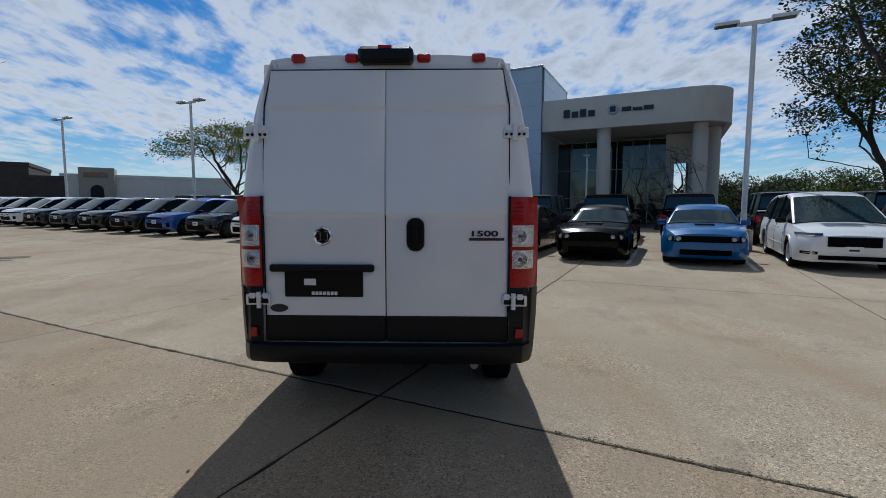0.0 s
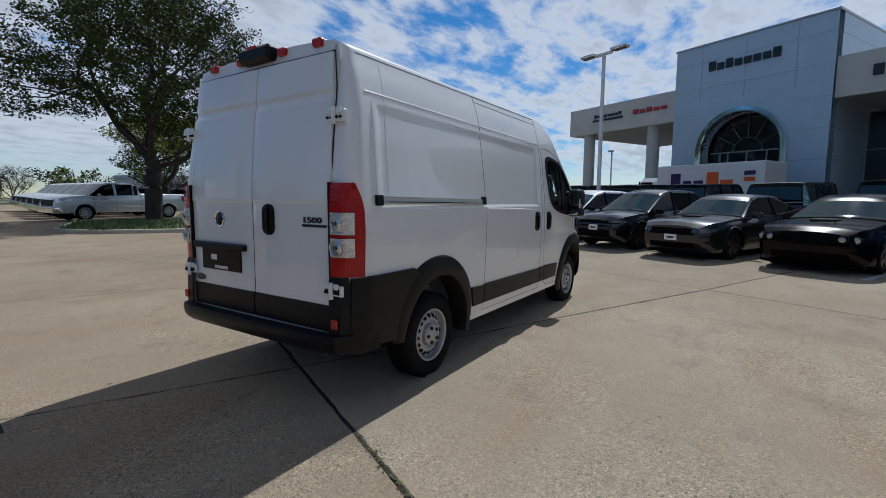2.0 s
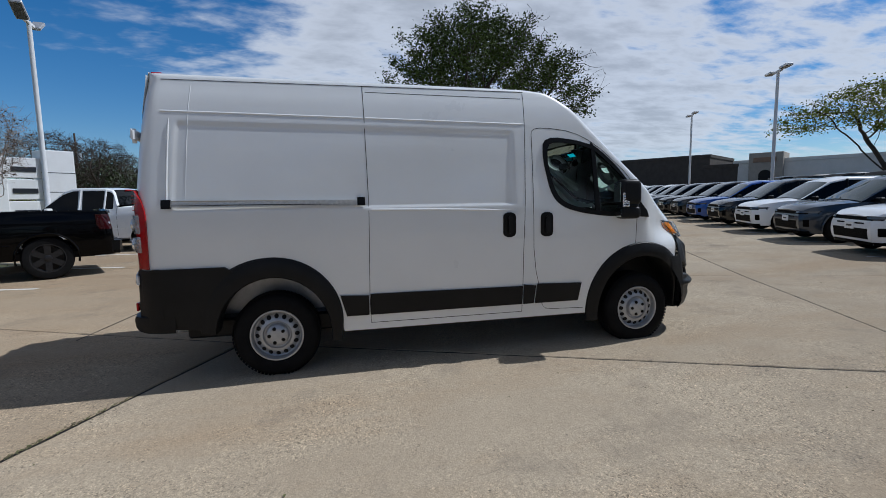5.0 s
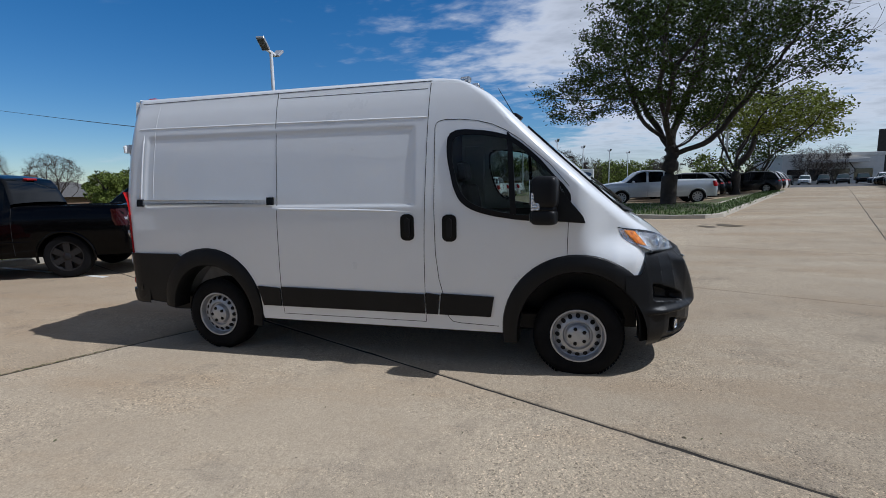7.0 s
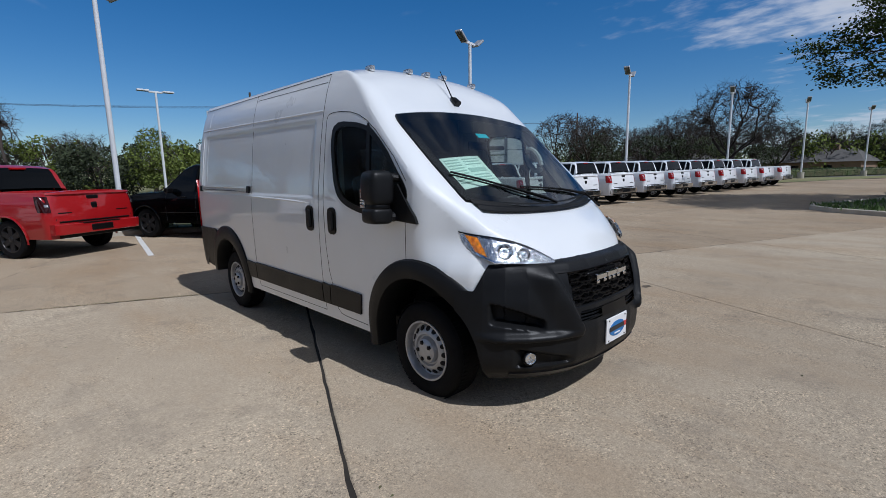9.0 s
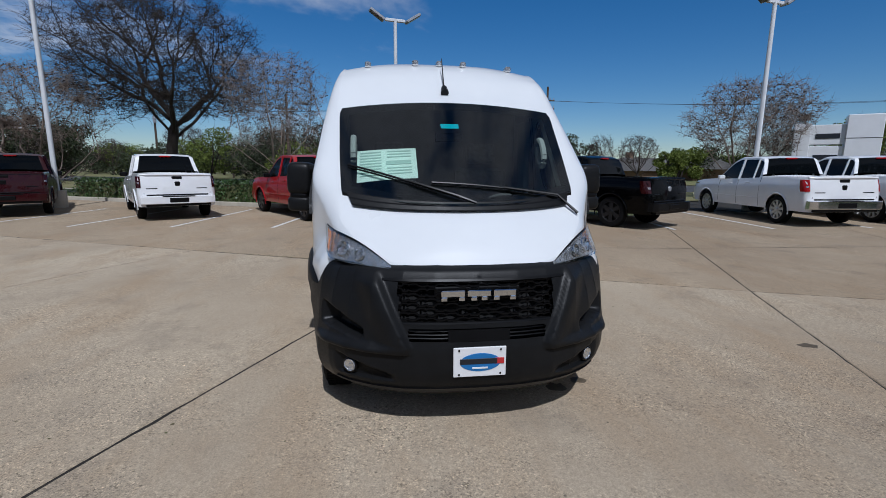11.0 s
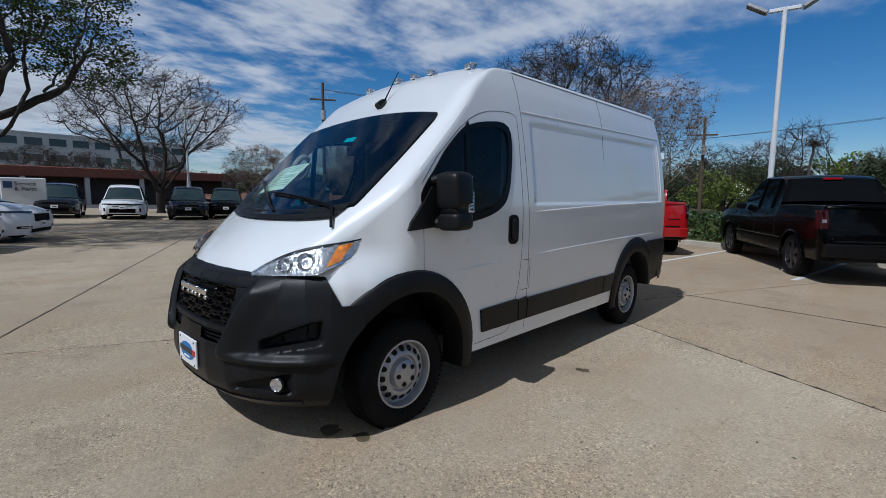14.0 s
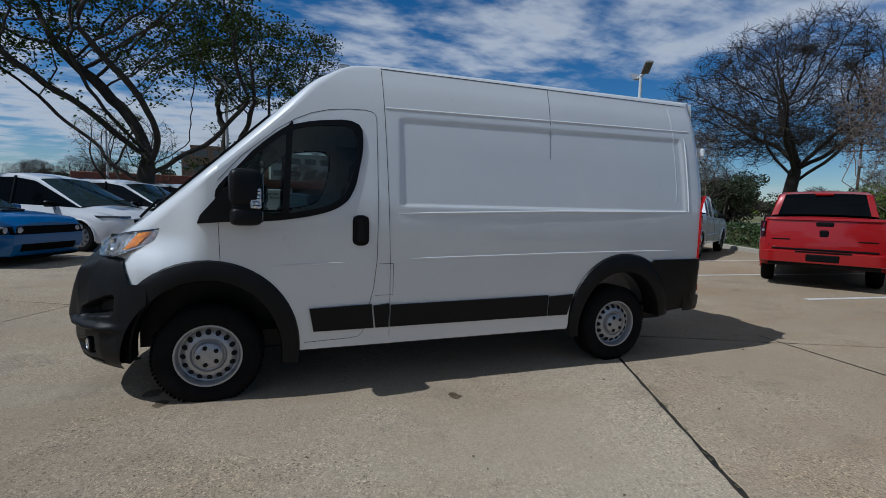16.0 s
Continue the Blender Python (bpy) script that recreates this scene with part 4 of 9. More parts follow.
        folds = [([(0.155, 2.197), (0.9, 2.187), (1.757, 2.174)], 0.020, 0.0050, (0, 0)), ([(1.775, 2.173), (2.5, 2.160), (3.205, 2.147)], 0.020, 0.0050, (0, 0)), (belt, 0.024, 0.0060, (0, 5)),
                 ([(0.238, 1.43 if s < 0 else 1.50), (0.232, 1.85), (0.222, 2.14)], 0.022, 0.0070, (0, 1)), ([(0.36, 2.44), (0.37, 1.50)], 0.010, 0.0022, (1, 1))]
        if s < 0:
            folds += [([(0.4, 1.055), (1.6, 1.045), (3.05, 1.018)], 0.022, 0.0035, (4, 4)), ([(3.50, 1.0), (4.05, 0.985)], 0.022, 0.0045, (3, 3))]
        for q, w, high, ends in folds:
            part("pressed_fold", soft_fold(q, w, high, s, ends), WHITE, van)
        # roof rail seam
        part("roof_seam", side_strip([(0.12, 2.452), (1.75, 2.452), (3.23, 2.45)], 0.004, 0.002, s), GAP, van)
        # door window: black surround, two panes and the divider
        dr = door_parts["front_door", s]
        ring = Geo()
        cy, cz = 3.85, 1.68
        outer = [van_side(y + 0.012 * (1 if y > cy else -1), z + 0.012 * (1 if z > cz else -1), 0.008, s) for y, z in DOOR_WIN]
        shrink = [(cy + (y - cy) * 0.93, cz + (z - cz) * 0.91) for y, z in DOOR_WIN]
        inner = [van_side(y, z, 0.009, s) for y, z in shrink]
        deep = [van_side(y, z, -0.02, s) for y, z in shrink]
        skirt = [van_side(y + 0.012 * (1 if y > cy else -1), z + 0.012 * (1 if z > cz else -1), -0.01, s) for y, z in DOOR_WIN]
        ring.grid([skirt, outer, inner, deep], close=True)
        part("window_frame", ring, SATIN, dr)
        part("window_divider", on_side([(3.865, 1.99), (3.905, 1.985), (3.945, 1.32), (3.90, 1.32)], 0.008, 0.02, s), SATIN, dr)
        wide = [(cy + (y - cy) * 0.95, cz + (z - cz) * 0.93) for y, z in DOOR_WIN]
        part("window_pane", on_side(wide, 0.001, 0.003, s), SIDE_GLASS, dr)
        # mirror sail panel
        part("mirror_panel", on_side([(4.12, 1.30), (4.47, 1.275), (4.45, 1.33), (4.27, 1.545), (4.16, 1.47)], 0.02, 0.03, s), BLACK_PLASTIC, dr)
        # handles
        hy = [(3.40, 1.235, dr)] + ([(3.035, 1.24, door_parts["sliding_door", 1])] if s > 0 else [])
        for y, z, own in hy:
            cup = rounded(y, z, 0.060, 0.112, 0.042)
            h = part("door_handle", on_side(cup, 0.010, 0.012, s), SATIN, own)
            grip = rounded(y + 0.004, z, 0.022, 0.080, 0.020)
            part("grip", on_side(grip, 0.030, 0.020, s), BLACK_PLASTIC, h)
        # tall two-piece mirror
        mir = part("door_mirror", Geo().pebble(0.092, 0.10, 0.122, 0.42, Matrix.Translation((0, 0, 0.058))), BLACK_PLASTIC, van, "tall black plastic door mirror in two heads")
        mir.matrix_local = pose(s * 1.130, 4.17, 1.455, 0, s * -2, s * -8)
        part("lower_head", Geo().pebble(0.088, 0.095, 0.058, 0.45, Matrix.Translation((0, 0, -0.128))), BLACK_PLASTIC, mir)
        part("waist", Geo().pebble(0.075, 0.080, 0.03, 0.5, Matrix.Translation((0, 0.005, -0.068))), SATIN, mir)
        part("arm", Geo().tube([(-s * 0.17, 0.075, 0.125), (-s * 0.10, 0.05, 0.135), (-s * 0.03, 0.03, 0.13)], [0.026, 0.032, 0.034], n=10), BLACK_PLASTIC, mir)
        part("arm", Geo().tube([(-s * 0.17, 0.075, -0.115), (-s * 0.10, 0.05, -0.135), (-s * 0.03, 0.03, -0.13)], [0.030, 0.036, 0.038], n=10), BLACK_PLASTIC, mir)
        part("mirror_glass", Geo().box(-0.065, -0.104, -0.03, 0.065, -0.099, 0.155, 0.002), CHROME, mir, "mirror glass")
        part("mirror_glass", Geo().box(-0.065, -0.099, -0.165, 0.065, -0.094, -0.090, 0.002), CHROME, mir, "wide-angle mirror glass")
        rp = part("side_repeater", Geo().box(s * 0.070, -0.088, -0.075, s * 0.0885, -0.022, 0.055, 0.012), REFLECTOR, mir, "clear side repeater lamp")
        for q in range(5):
            part("lens_bar", Geo().box(s * 0.0865, -0.080, -0.058 + 0.022 * q, s * 0.0895, -0.034, -0.052 + 0.022 * q, 0.001), GAP, rp)
        # tail lamps wrap the rear corner
        g = Geo()
        rows = []
        for i in range(17):
            z = 0.975 + 0.61 * i / 16
            ye = curve_at([(0.97, 0.085), (1.30, 0.092), (1.42, 0.088), (1.50, 0.065), (1.59, 0.01)], z)
            plan = [(0.838, 0.0), (0.838, -0.028), (0.90, -0.028), (0.955, -0.012), (0.995, 0.03), (1.022, min(0.06, ye)), (1.036, min(0.085, ye)), (1.043, ye), (1.008, ye + 0.004)]
            k = van_w(0.5, z) / 1.028
            rows.append([(s * x * (1 if x < 0.85 else k), van_lean(y, z), z) for x, y in plan])
        tl = part("tail_lamp", g.grid(rows), RED_LENS, van, "tall red tail lamp")
        for z0, z1, r in ((1.105, 1.228, 0.052), (1.252, 1.395, 0.046)):
            g = Geo()
            rows = []
            for i in range(7):
                z = z0 + (z1 - z0) * i / 6
                plan = [(0.850, -0.030), (0.852, -0.036), (0.90, -0.036), (0.948, -0.028), (0.984, 0.002), (1.004, 0.034), (0.998, 0.038)]
                rows.append([(s * x, van_lean(y, z), z) for x, y in plan])
            rev = part("reversing_lamp", g.grid(rows), CLEAR_LAMP, tl, "clear reversing lamp bowl")
            zc = (z0 + z1) / 2
            for k in (1.0, 0.62):
                part("bulb_ring", Geo().lathe([(r * k, 0), (r * k, 0.013), (r * k * 0.9, 0.016), (r * k * 0.8, 0.004)], pose(s * 0.905, -0.034, zc, 0, 0, -90), n=24), REFLECTOR, rev)
            part("bulb", Geo().lathe([(r * 0.3, 0), (r * 0.28, 0.010), (0, 0.016)], pose(s * 0.905, -0.034, zc, 0, 0, -90), n=16), DARK_LAMP, rev)
        for q in range(5):
            part("lamp_rib", Geo().box(s * 0.845, -0.034, 1.43 + 0.028 * q, s * 0.93, -0.026, 1.437 + 0.028 * q, 0.002), RED_LENS, tl)
        part("lamp_trim", Geo().box(s * 0.828, -0.034, 0.97, s * 0.840, 0.02, 1.59, 0.003), SATIN, van)
        part("bumper_reflector", Geo().box(s * 0.875, -0.068, 0.635, s * 0.925, -0.05, 0.70, 0.004), RED_LENS, van)
        # hinges of the rear doors
        for z in (2.01, 0.885):
            yy = van_lean(0, z) - 0.03
            hg = part("rear_hinge", Geo().box(s * 0.79, yy - 0.012, z - 0.036, s * 0.955, yy + 0.012, z + 0.036, 0.008), WHITE, van, "white painted door hinge")
            part("hinge_knuckle", Geo().tube([(s * 0.862, yy - 0.018, z - 0.055), (s * 0.862, yy - 0.018, z + 0.055)], 0.016, n=10), WHITE, hg)
            if z < 1.2:
                part("hinge_plate", Geo().box(s * 0.80, yy - 0.016, z - 0.022, s * 0.935, yy - 0.010, z + 0.022, 0.002), SATIN, hg)
            for q in (-0.055, -0.022, 0.030, 0.062):
                part("hinge_bolt", Geo().lathe([(0.010, 0.0), (0.010, 0.010), (0.005, 0.014), (0.0, 0.014)], pose(s * (0.862 + q), yy - 0.012, z - 0.012, 0, 0, -90), n=6), SATIN, hg)
            for q in (-1, 1):
                part("hinge_ear", Geo().box(s * 0.862 + q * 0.045 - 0.02, yy - 0.02, z + 0.01, s * 0.862 + q * 0.045 + 0.02, yy - 0.008, z + 0.048, 0.004), WHITE, hg)
    # rear frame and doors
    frame_g = Geo()
    rows = []
    for i in range(41):
        z = 0.56 + (2.485 - 0.56) * i / 40
        w = van_w(0.0, z) + 0.004
        rows.append([(x, van_lean(0.0, z), z) for x in (-w, -0.84, -0.4, 0, 0.4, 0.84, w)])
    top = []
    for k in range(3):
        top.append([(x * 0.98 * (1 - 0.02 * k), van_lean(0.0, 2.485), van_cap(x * 0.9, 0.0).z if k else 2.485) for x in (-0.82, -0.7, -0.4, 0, 0.4, 0.7, 0.82)])
    frame_g.grid(rows).grid(top[:2])
    part("rear_frame", frame_g, WHITE, van)
    for s in (-1, 1):
        g = Geo()
        rows = []
        zs = [0.775 + (2.435 - 0.775) * i / 150 for i in range(151)]
        for z in zs:
            out = 0.016 + 0.008 * step(z, 1.452, 1.466) * (1 - step(z, 2.118, 2.135)) + 0.010 * step(z, 2.180, 2.195)
            out -= 0.006 * (1 - abs(2 * step(z, 2.135, 2.185) - 1))
            w = curve_at([(0.77, 0.825), (1.9, 0.825), (2.2, 0.81), (2.44, 0.785)], z)
            xs = [0.004, 0.02, 0.2, 0.4, 0.6, w - 0.02, w]
            row = [(s * 0.004, van_lean(0, z) + 0.01, z)] + [(s * x, van_lean(0, z) - out + (0.006 if q in (0, 6) else 0), z) for q, x in enumerate(xs)] + [(s * w, van_lean(0, z) + 0.01, z)]
            rows.append(row)
        g.grid(rows)
        g.grid([[(p[0], p[1] + 0.03, p[2]) for p in rows[-1]], rows[-1]])
        dr = part("rear_door", g, WHITE, van)
        part("door_foot_panel", Geo().box(s * 0.006, -0.024, 0.595, s * 0.83, 0.01, 0.772, 0.006), BLACK_PLASTIC, dr, "black plastic lower panel")
        edge = Geo().tube([(s * 0.832, van_lean(0, z) - 0.004, z) for z in (0.6, 1.2, 1.8, 2.2)] + [(s * 0.79, van_lean(0, 2.445) - 0.004, 2.445), (0.0, van_lean(0, 2.447) - 0.004, 2.447)], 0.0045, n=6)
        part("door_seal", edge, GAP, dr)
        if s > 0:
            part("centre_gap", Geo().box(-0.0045, -0.010, 0.6, 0.0045, -0.004, 1.46, 0.0), GAP, dr)
            h = part("rear_handle", Geo().grid([[(p[0] * k + 0.204 * (1 - k), y, p[1] * k + 1.332 * (1 - k)) for p in rounded(0.204, 1.332, 0.060, 0.112, 0.055)] for k, y in ((1.0, -0.008), (1.0, -0.030), (0.93, -0.040), (0.6, -0.041), (0.55, -0.034), (0.0, -0.034))], close=True), SATIN, dr, "black recessed handle")
            part("grip", Geo().box(0.188, -0.052, 1.245, 0.222, -0.034, 1.42, 0.012), SATIN, h)
            txt = bpy.data.curves.new("badge_number", "FONT")
            txt.body, txt.size, txt.extrude, txt.offset, txt.align_x = "1500", 0.072, 0.003, 0.0022, "LEFT"
            txt.materials.append(LETTER)
            ob = new("badge_number", txt)
            ob.parent = dr
            ob.matrix_local = pose(0.565, -0.021, 1.322, 90, 0, 0) @ Matrix.Diagonal((1.35, 0.72, 1, 1))
            part("badge_bar", Geo().box(0.563, -0.022, 1.292, 0.80, -0.014, 1.310, 0.002), LETTER, dr, "dark model badge")
        else:
            pan = part("plate_panel", Geo().box(-0.690, -0.028, 0.905, -0.155, -0.012, 1.095, 0.02), SATIN, dr, "black number plate recess, no plate")
            part("plate_lamp_bar", Geo().box(-0.785, -0.055, 1.078, -0.075, -0.01, 1.128, 0.012), BLACK_PLASTIC, dr)
            part("paper_tag", Geo().box(-0.555, -0.031, 0.985, -0.475, -0.027, 1.03, 0.002), PLATE_WHITE, pan)
            for k in range(7):
                part("dealer_mark", Geo().box(-0.505 + 0.026 * k, -0.031, 0.918, -0.485 + 0.026 * k, -0.027, 0.942, 0.002), PLATE_WHITE, pan)
            part("oval_sticker", Geo().lathe([(0.0, 0.004), (0.058, 0.004), (0.062, 0.0)], pose(-0.735, -0.019, 0.825, 0, 0, -90) @ Matrix.Diagonal((1, 1, 0.45, 1)), n=24), LETTER, dr)
            em = part("round_badge", Geo().lathe([(0.0, 0.006), (0.052, 0.006), (0.060, 0.012), (0.066, 0.008), (0.068, 0.0)], pose(-0.425, -0.017, 1.32, 0, 0, -90), n=8), CHROME, dr, "dark and chrome shield badge")
            part("badge_face", Geo().lathe([(0.0, 0.008), (0.050, 0.0075)], pose(-0.425, -0.017, 1.32, 0, 0, -90), n=8), SATIN, em)
            for q in (-1, 1):
                part("badge_mark", Geo().box(-0.425 + q * 0.024 - 0.014, -0.029, 1.292, -0.425 + q * 0.024 + 0.010, -0.024, 1.352, 0.003), CHROME, em)
    # rear bumper with step
    g = Geo()
    rows = []
    for z, o in ((0.46, 0.0), (0.465, 0.045), (0.50, 0.075), (0.565, 0.085), (0.590, 0.075), (0.595, 0.0)):
        plan = [(0.0, -0.05 - o), (0.5, -0.048 - o), (0.78, -0.04 - o), (0.92, -0.02 - o * 0.8), (0.985, 0.03 - o * 0.4), (1.02, 0.12), (1.03, 0.24)]
        rows.append([(-x, y, z) for x, y in plan[::-1]] + [(x, y, z) for x, y in plan[1:]])
    g.grid(rows)
    part("rear_bumper", g, BLACK_PLASTIC, van)
    for s in (-1, 1):
        g = Geo()
        rows = []
        for z, o in ((0.585, 0.04), (0.75, 0.03), (0.95, 0.02), (0.975, 0.0)):
            plan = [(0.835, -0.03 - o * 0.5), (0.93, -0.02 - o * 0.5), (0.985, 0.03), (1.02, 0.08), (1.035, 0.16)]
            rows.append([(s * x, y, z) for x, y in plan])
        part("bumper_corner", g.grid(rows), BLACK_PLASTIC, van)
    part("exhaust_pipe", Geo().tube([(0.55, 0.8, 0.40), (0.60, 0.40, 0.40), (0.61, 0.12, 0.385)], 0.028, n=10), STEEL, van, "steel tail pipe")
    # high camera pod and marker lamps
    yy = van_lean(0, 2.5)
    pod = part("camera_pod", Geo().box(-0.185, yy - 0.085, 2.475, 0.185, yy + 0.10, 2.585, 0.03), BLACK_PLASTIC, van, "black brake lamp and camera pod")
    part("brake_lamp", Geo().box(-0.045, yy - 0.092, 2.562, 0.045, yy - 0.07, 2.583, 0.004), RED_LENS, pod)
    for x in (-0.60, -0.235, 0.255, 0.625):
        part("marker_lamp", Geo().box(x - 0.045, yy - 0.035, 2.492, x + 0.045, yy + 0.06, 2.55, 0.02), RED_LENS, van, "red roof marker lamp")
    for x in (-0.63, -0.215, 0.0, 0.215, 0.63):
        p = van_cap(x, 3.47, 0.012)
        part("marker_lamp", Geo().box(p.x - 0.028, p.y - 0.05, p.z - 0.02, p.x + 0.026, p.y + 0.04, p.z + 0.028, 0.014), CLEAR_LAMP, van, "clear roof marker lamp")
    # sliding door rail on the right flank
    rail = part("door_rail", on_side([(0.22, 1.452), (1.70, 1.440), (1.70, 1.492), (0.22, 1.502)], 0.020, 0.02, 1), ALUMINIUM, van, "aluminium sliding door rail")
    part("rail_slot", on_side([(0.25, 1.463), (1.68, 1.452), (1.68, 1.4575), (0.25, 1.4685)], 0.024, 0.01, 1), GAP, rail)
    for y in (0.235, 1.715):
        part("rail_end", on_side([(y - 0.03, 1.44), (y + 0.035, 1.44), (y + 0.035, 1.51), (y - 0.03, 1.51)], 0.026, 0.02, 1), SATIN, rail)
    # windscreen with black border, cowl and wipers
    def cap_patch(off, inset, k=16):
        g = Geo()
        rows = []
        for i in range(k + 1):
            t = i / k
            row = []
            for j in range(25):
                u = -1 + 2 * j / 24
                y = None
                xe = 0.86 - inset
                x = u * xe
                y0, y1 = screen_top(x) + inset, screen_low(x) - inset
                y = y0 + (y1 - y0) * t
                x = u * (soft_at(VAN_EDGE_X, y) - 0.012 - inset - 0.8 * screen_round(y))
                row.append(van_cap(x, y, off))
            rows.append(row)
        return g.grid(rows), rows
    gl, rows = cap_patch(0.016, 0.0)
    ws = part("windscreen", gl, WINDSCREEN, van, "laminated windscreen, clouds mirrored in it")
    _, inner = cap_patch(0.014, 0.072)
    loop = lambda rs: rs[0] + [r[-1] for r in rs[1:]] + rs[-1][-2::-1] + [r[0] for r in rs[-2:0:-1]]
    border = Geo().grid([[p - Vector((0, 0.004, 0.018)) for p in loop(rows)], [p - Vector((0, 0, 0.002)) for p in loop(rows)], [p - Vector((0, 0, 0.002)) for p in loop(inner)]], close=True)
    part("windscreen_border", border, SATIN, ws)
    cowl = Geo()
    rows = []
    for t in (0, 0.2, 0.4, 0.6, 0.8, 1.0):
        rows.append([van_cap(x, screen_low(x) - 0.055 + 0.10 * t, 0.010 + 0.010 * (t * 10 % 4 > 1.5)) for x in [(0.77 - 0.05 * t) * (-1 + 2 * j / 30) for j in range(31)]])
    part("cowl", cowl.grid(rows), BLACK_PLASTIC, van)
    for x0, y0, x1, y1 in ((0.02, 4.80, 0.76, 4.50), (-0.68, 4.745, 0.20, 4.68)):
        pts = [van_cap(x0 + (x1 - x0) * i / 10, y0 + (y1 - y0) * i / 10, 0.032) for i in range(11)]
        w = part("wiper", Geo().tube(pts, [0.008] * 11, n=6), SATIN, van)
        part("wiper_arm", Geo().tube([van_cap(x0 + (x1 - x0) * 0.45, y0 + (y1 - y0) * 0.45, 0.036), van_cap(x0 + 0.02, y0 - 0.01, 0.04), van_cap(x0 - 0.10, 4.83, 0.02)], 0.010, n=6), SATIN, w)
        part("wiper_blade", Geo().tube([p - Vector((0, 0.006, 0.016)) for p in pts[2:]], 0.006, n=4), GAP, w)
    p = van_cap(0.0, 3.83, 0.0)
    ant = part("roof_aerial", Geo().tube([p + Vector((0, 0.05, -0.015)), p + Vector((0, 0, 0.03)), p + Vector((0, -0.03, 0.05))], [0.034, 0.026, 0.012], n=10), SATIN, van)
    part("aerial_rod", Geo().tube([p + Vector((0, -0.02, 0.045)), p + Vector((0, -0.17, 0.30))], [0.006, 0.003], n=6), SATIN, ant)
    # inspection paper and sticker behind the glass
    def flat_on_screen(x0, x1, y0, y1, off, mat, name, parent, label=""):
        rows = [[van_cap(x0 + (x1 - x0) * i / 6, y0 + (y1 - y0) * j / 4, off) for i in range(7)] for j in range(5)]
        rows2 = [[p - Vector((0, 0, 0.003)) for p in r] for r in rows]
        return part(name, Geo().grid(rows).grid(rows2).grid([loop(rows), loop(rows2)], close=True), mat, parent, label)
    pap = flat_on_screen(0.28, 0.70, 4.36, 4.60, -0.02, PAPER, "price_sheet", van, "pale green price sheet with small print")
    for k in range(9):
        flat_on_screen(0.53, 0.68, 4.38 + 0.022 * k, 4.387 + 0.022 * k, -0.016, PAPER_INK, "print_line", pap)
        if k < 3 or k > 5:
            flat_on_screen(0.32, 0.49, 4.38 + 0.022 * k, 4.386 + 0.022 * k, -0.016, PAPER_INK, "print_line", pap)
    flat_on_screen(0.32, 0.50, 4.46, 4.49, -0.016, PAPER_INK, "print_block", pap)
    flat_on_screen(-0.07, 0.07, 4.145, 4.185, -0.012, CYAN_STICKER, "screen_sticker", van, "cyan windscreen sticker")
    # cabin
    part("dashboard", Geo().box(-0.86, 4.12, 0.95, 0.86, 4.62, 1.26, 0.08), CABIN, van)
    part("dash_top", Geo().box(-0.80, 4.45, 1.20, 0.80, 4.78, 1.285, 0.03), CABIN, van)
    part("bulkhead", Geo().box(-0.83, 3.05, 0.45, 0.83, 3.10, 2.33, 0.01), CABIN, van)
    part("cabin_floor", Geo().box(-0.92, 3.1, 0.45, 0.92, 3.78, 0.55, 0.01).box(-0.60, 3.76, 0.45, 0.60, 4.6, 0.55, 0.01), CABIN, van)
    part("head_lining", Geo().box(-0.78, 3.1, 2.24, 0.78, 3.50, 2.28, 0.01), PALE_TRIM, van)
    for x in (-0.45, 0.45):
        seat = part("seat", Geo().box(x - 0.26, 3.32, 0.80, x + 0.26, 3.86, 0.98, 0.05), SEAT_CLOTH, van, "dark cloth cab seat")
        part("seat_back", Geo().box(-0.25, -0.06, 0.0, 0.25, 0.07, 0.66, 0.05, pose(x, 3.36, 0.94, 10)), SEAT_CLOTH, seat)
        part("headrest", Geo().box(-0.14, -0.05, 0.0, 0.14, 0.05, 0.20, 0.04, pose(x, 3.22, 1.64, 8)), SEAT_CLOTH, seat)
    wheel_g = Geo()
    ringp = [pose(-0.45, 4.06, 1.22, 62) @ Vector((0.19 * math.cos(a), 0.19 * math.sin(a), 0)) for a in [2 * math.pi * k / 28 for k in range(28)]]
    wheel_g.tube(ringp + ringp[:1], 0.014, n=8, cap=False)
    stw = part("steering_wheel", wheel_g, CABIN, van)
    part("steering_boss", Geo().box(-0.09, -0.06, -0.02, 0.09, 0.06, 0.03, 0.02, pose(-0.45, 4.06, 1.22, 62)), CABIN, stw)
    for s in (-1, 1):
        part("pillar_trim", Geo().tube([(s * 0.80, 4.56, 1.40), (s * 0.81, 4.25, 1.72), (s * 0.82, 3.98, 1.97)], [0.045, 0.04, 0.035], n=8), PALE_TRIM, van)
        part("pillar_trim", Geo().box(s * 0.86, 3.12, 1.0, s * 0.915, 3.36, 2.05, 0.02), PALE_TRIM, van)
    for s in (-1, 1):
        ringp = [Vector((s * 0.735, 4.18 + 0.075 * math.cos(a) - 0.03 * math.sin(a), 1.72 + 0.10 * math.sin(a) - 0.02 * math.cos(a))) for a in [2 * math.pi * k / 20 for k in range(20)]]
        part("grab_handle", Geo().tube(ringp + ringp[:1], 0.024, n=8, cap=False), PALE_TRIM, van)
        part("door_card", Geo().box(s * 0.90, 3.32, 0.6, s * 0.93, 3.80, 1.30, 0.02).box(s * 0.90, 3.79, 1.0, s * 0.93, 4.28, 1.30, 0.02), CABIN, van)
    part("dash_screen", Geo().box(-0.12, 4.36, 1.20, 0.14, 4.40, 1.36, 0.015), SATIN, van)
    part("dash_paper", Geo().box(-0.62, 4.50, 1.288, -0.35, 4.66, 1.294, 0.002), PAPER, van, "pale sheet lying on the dash")
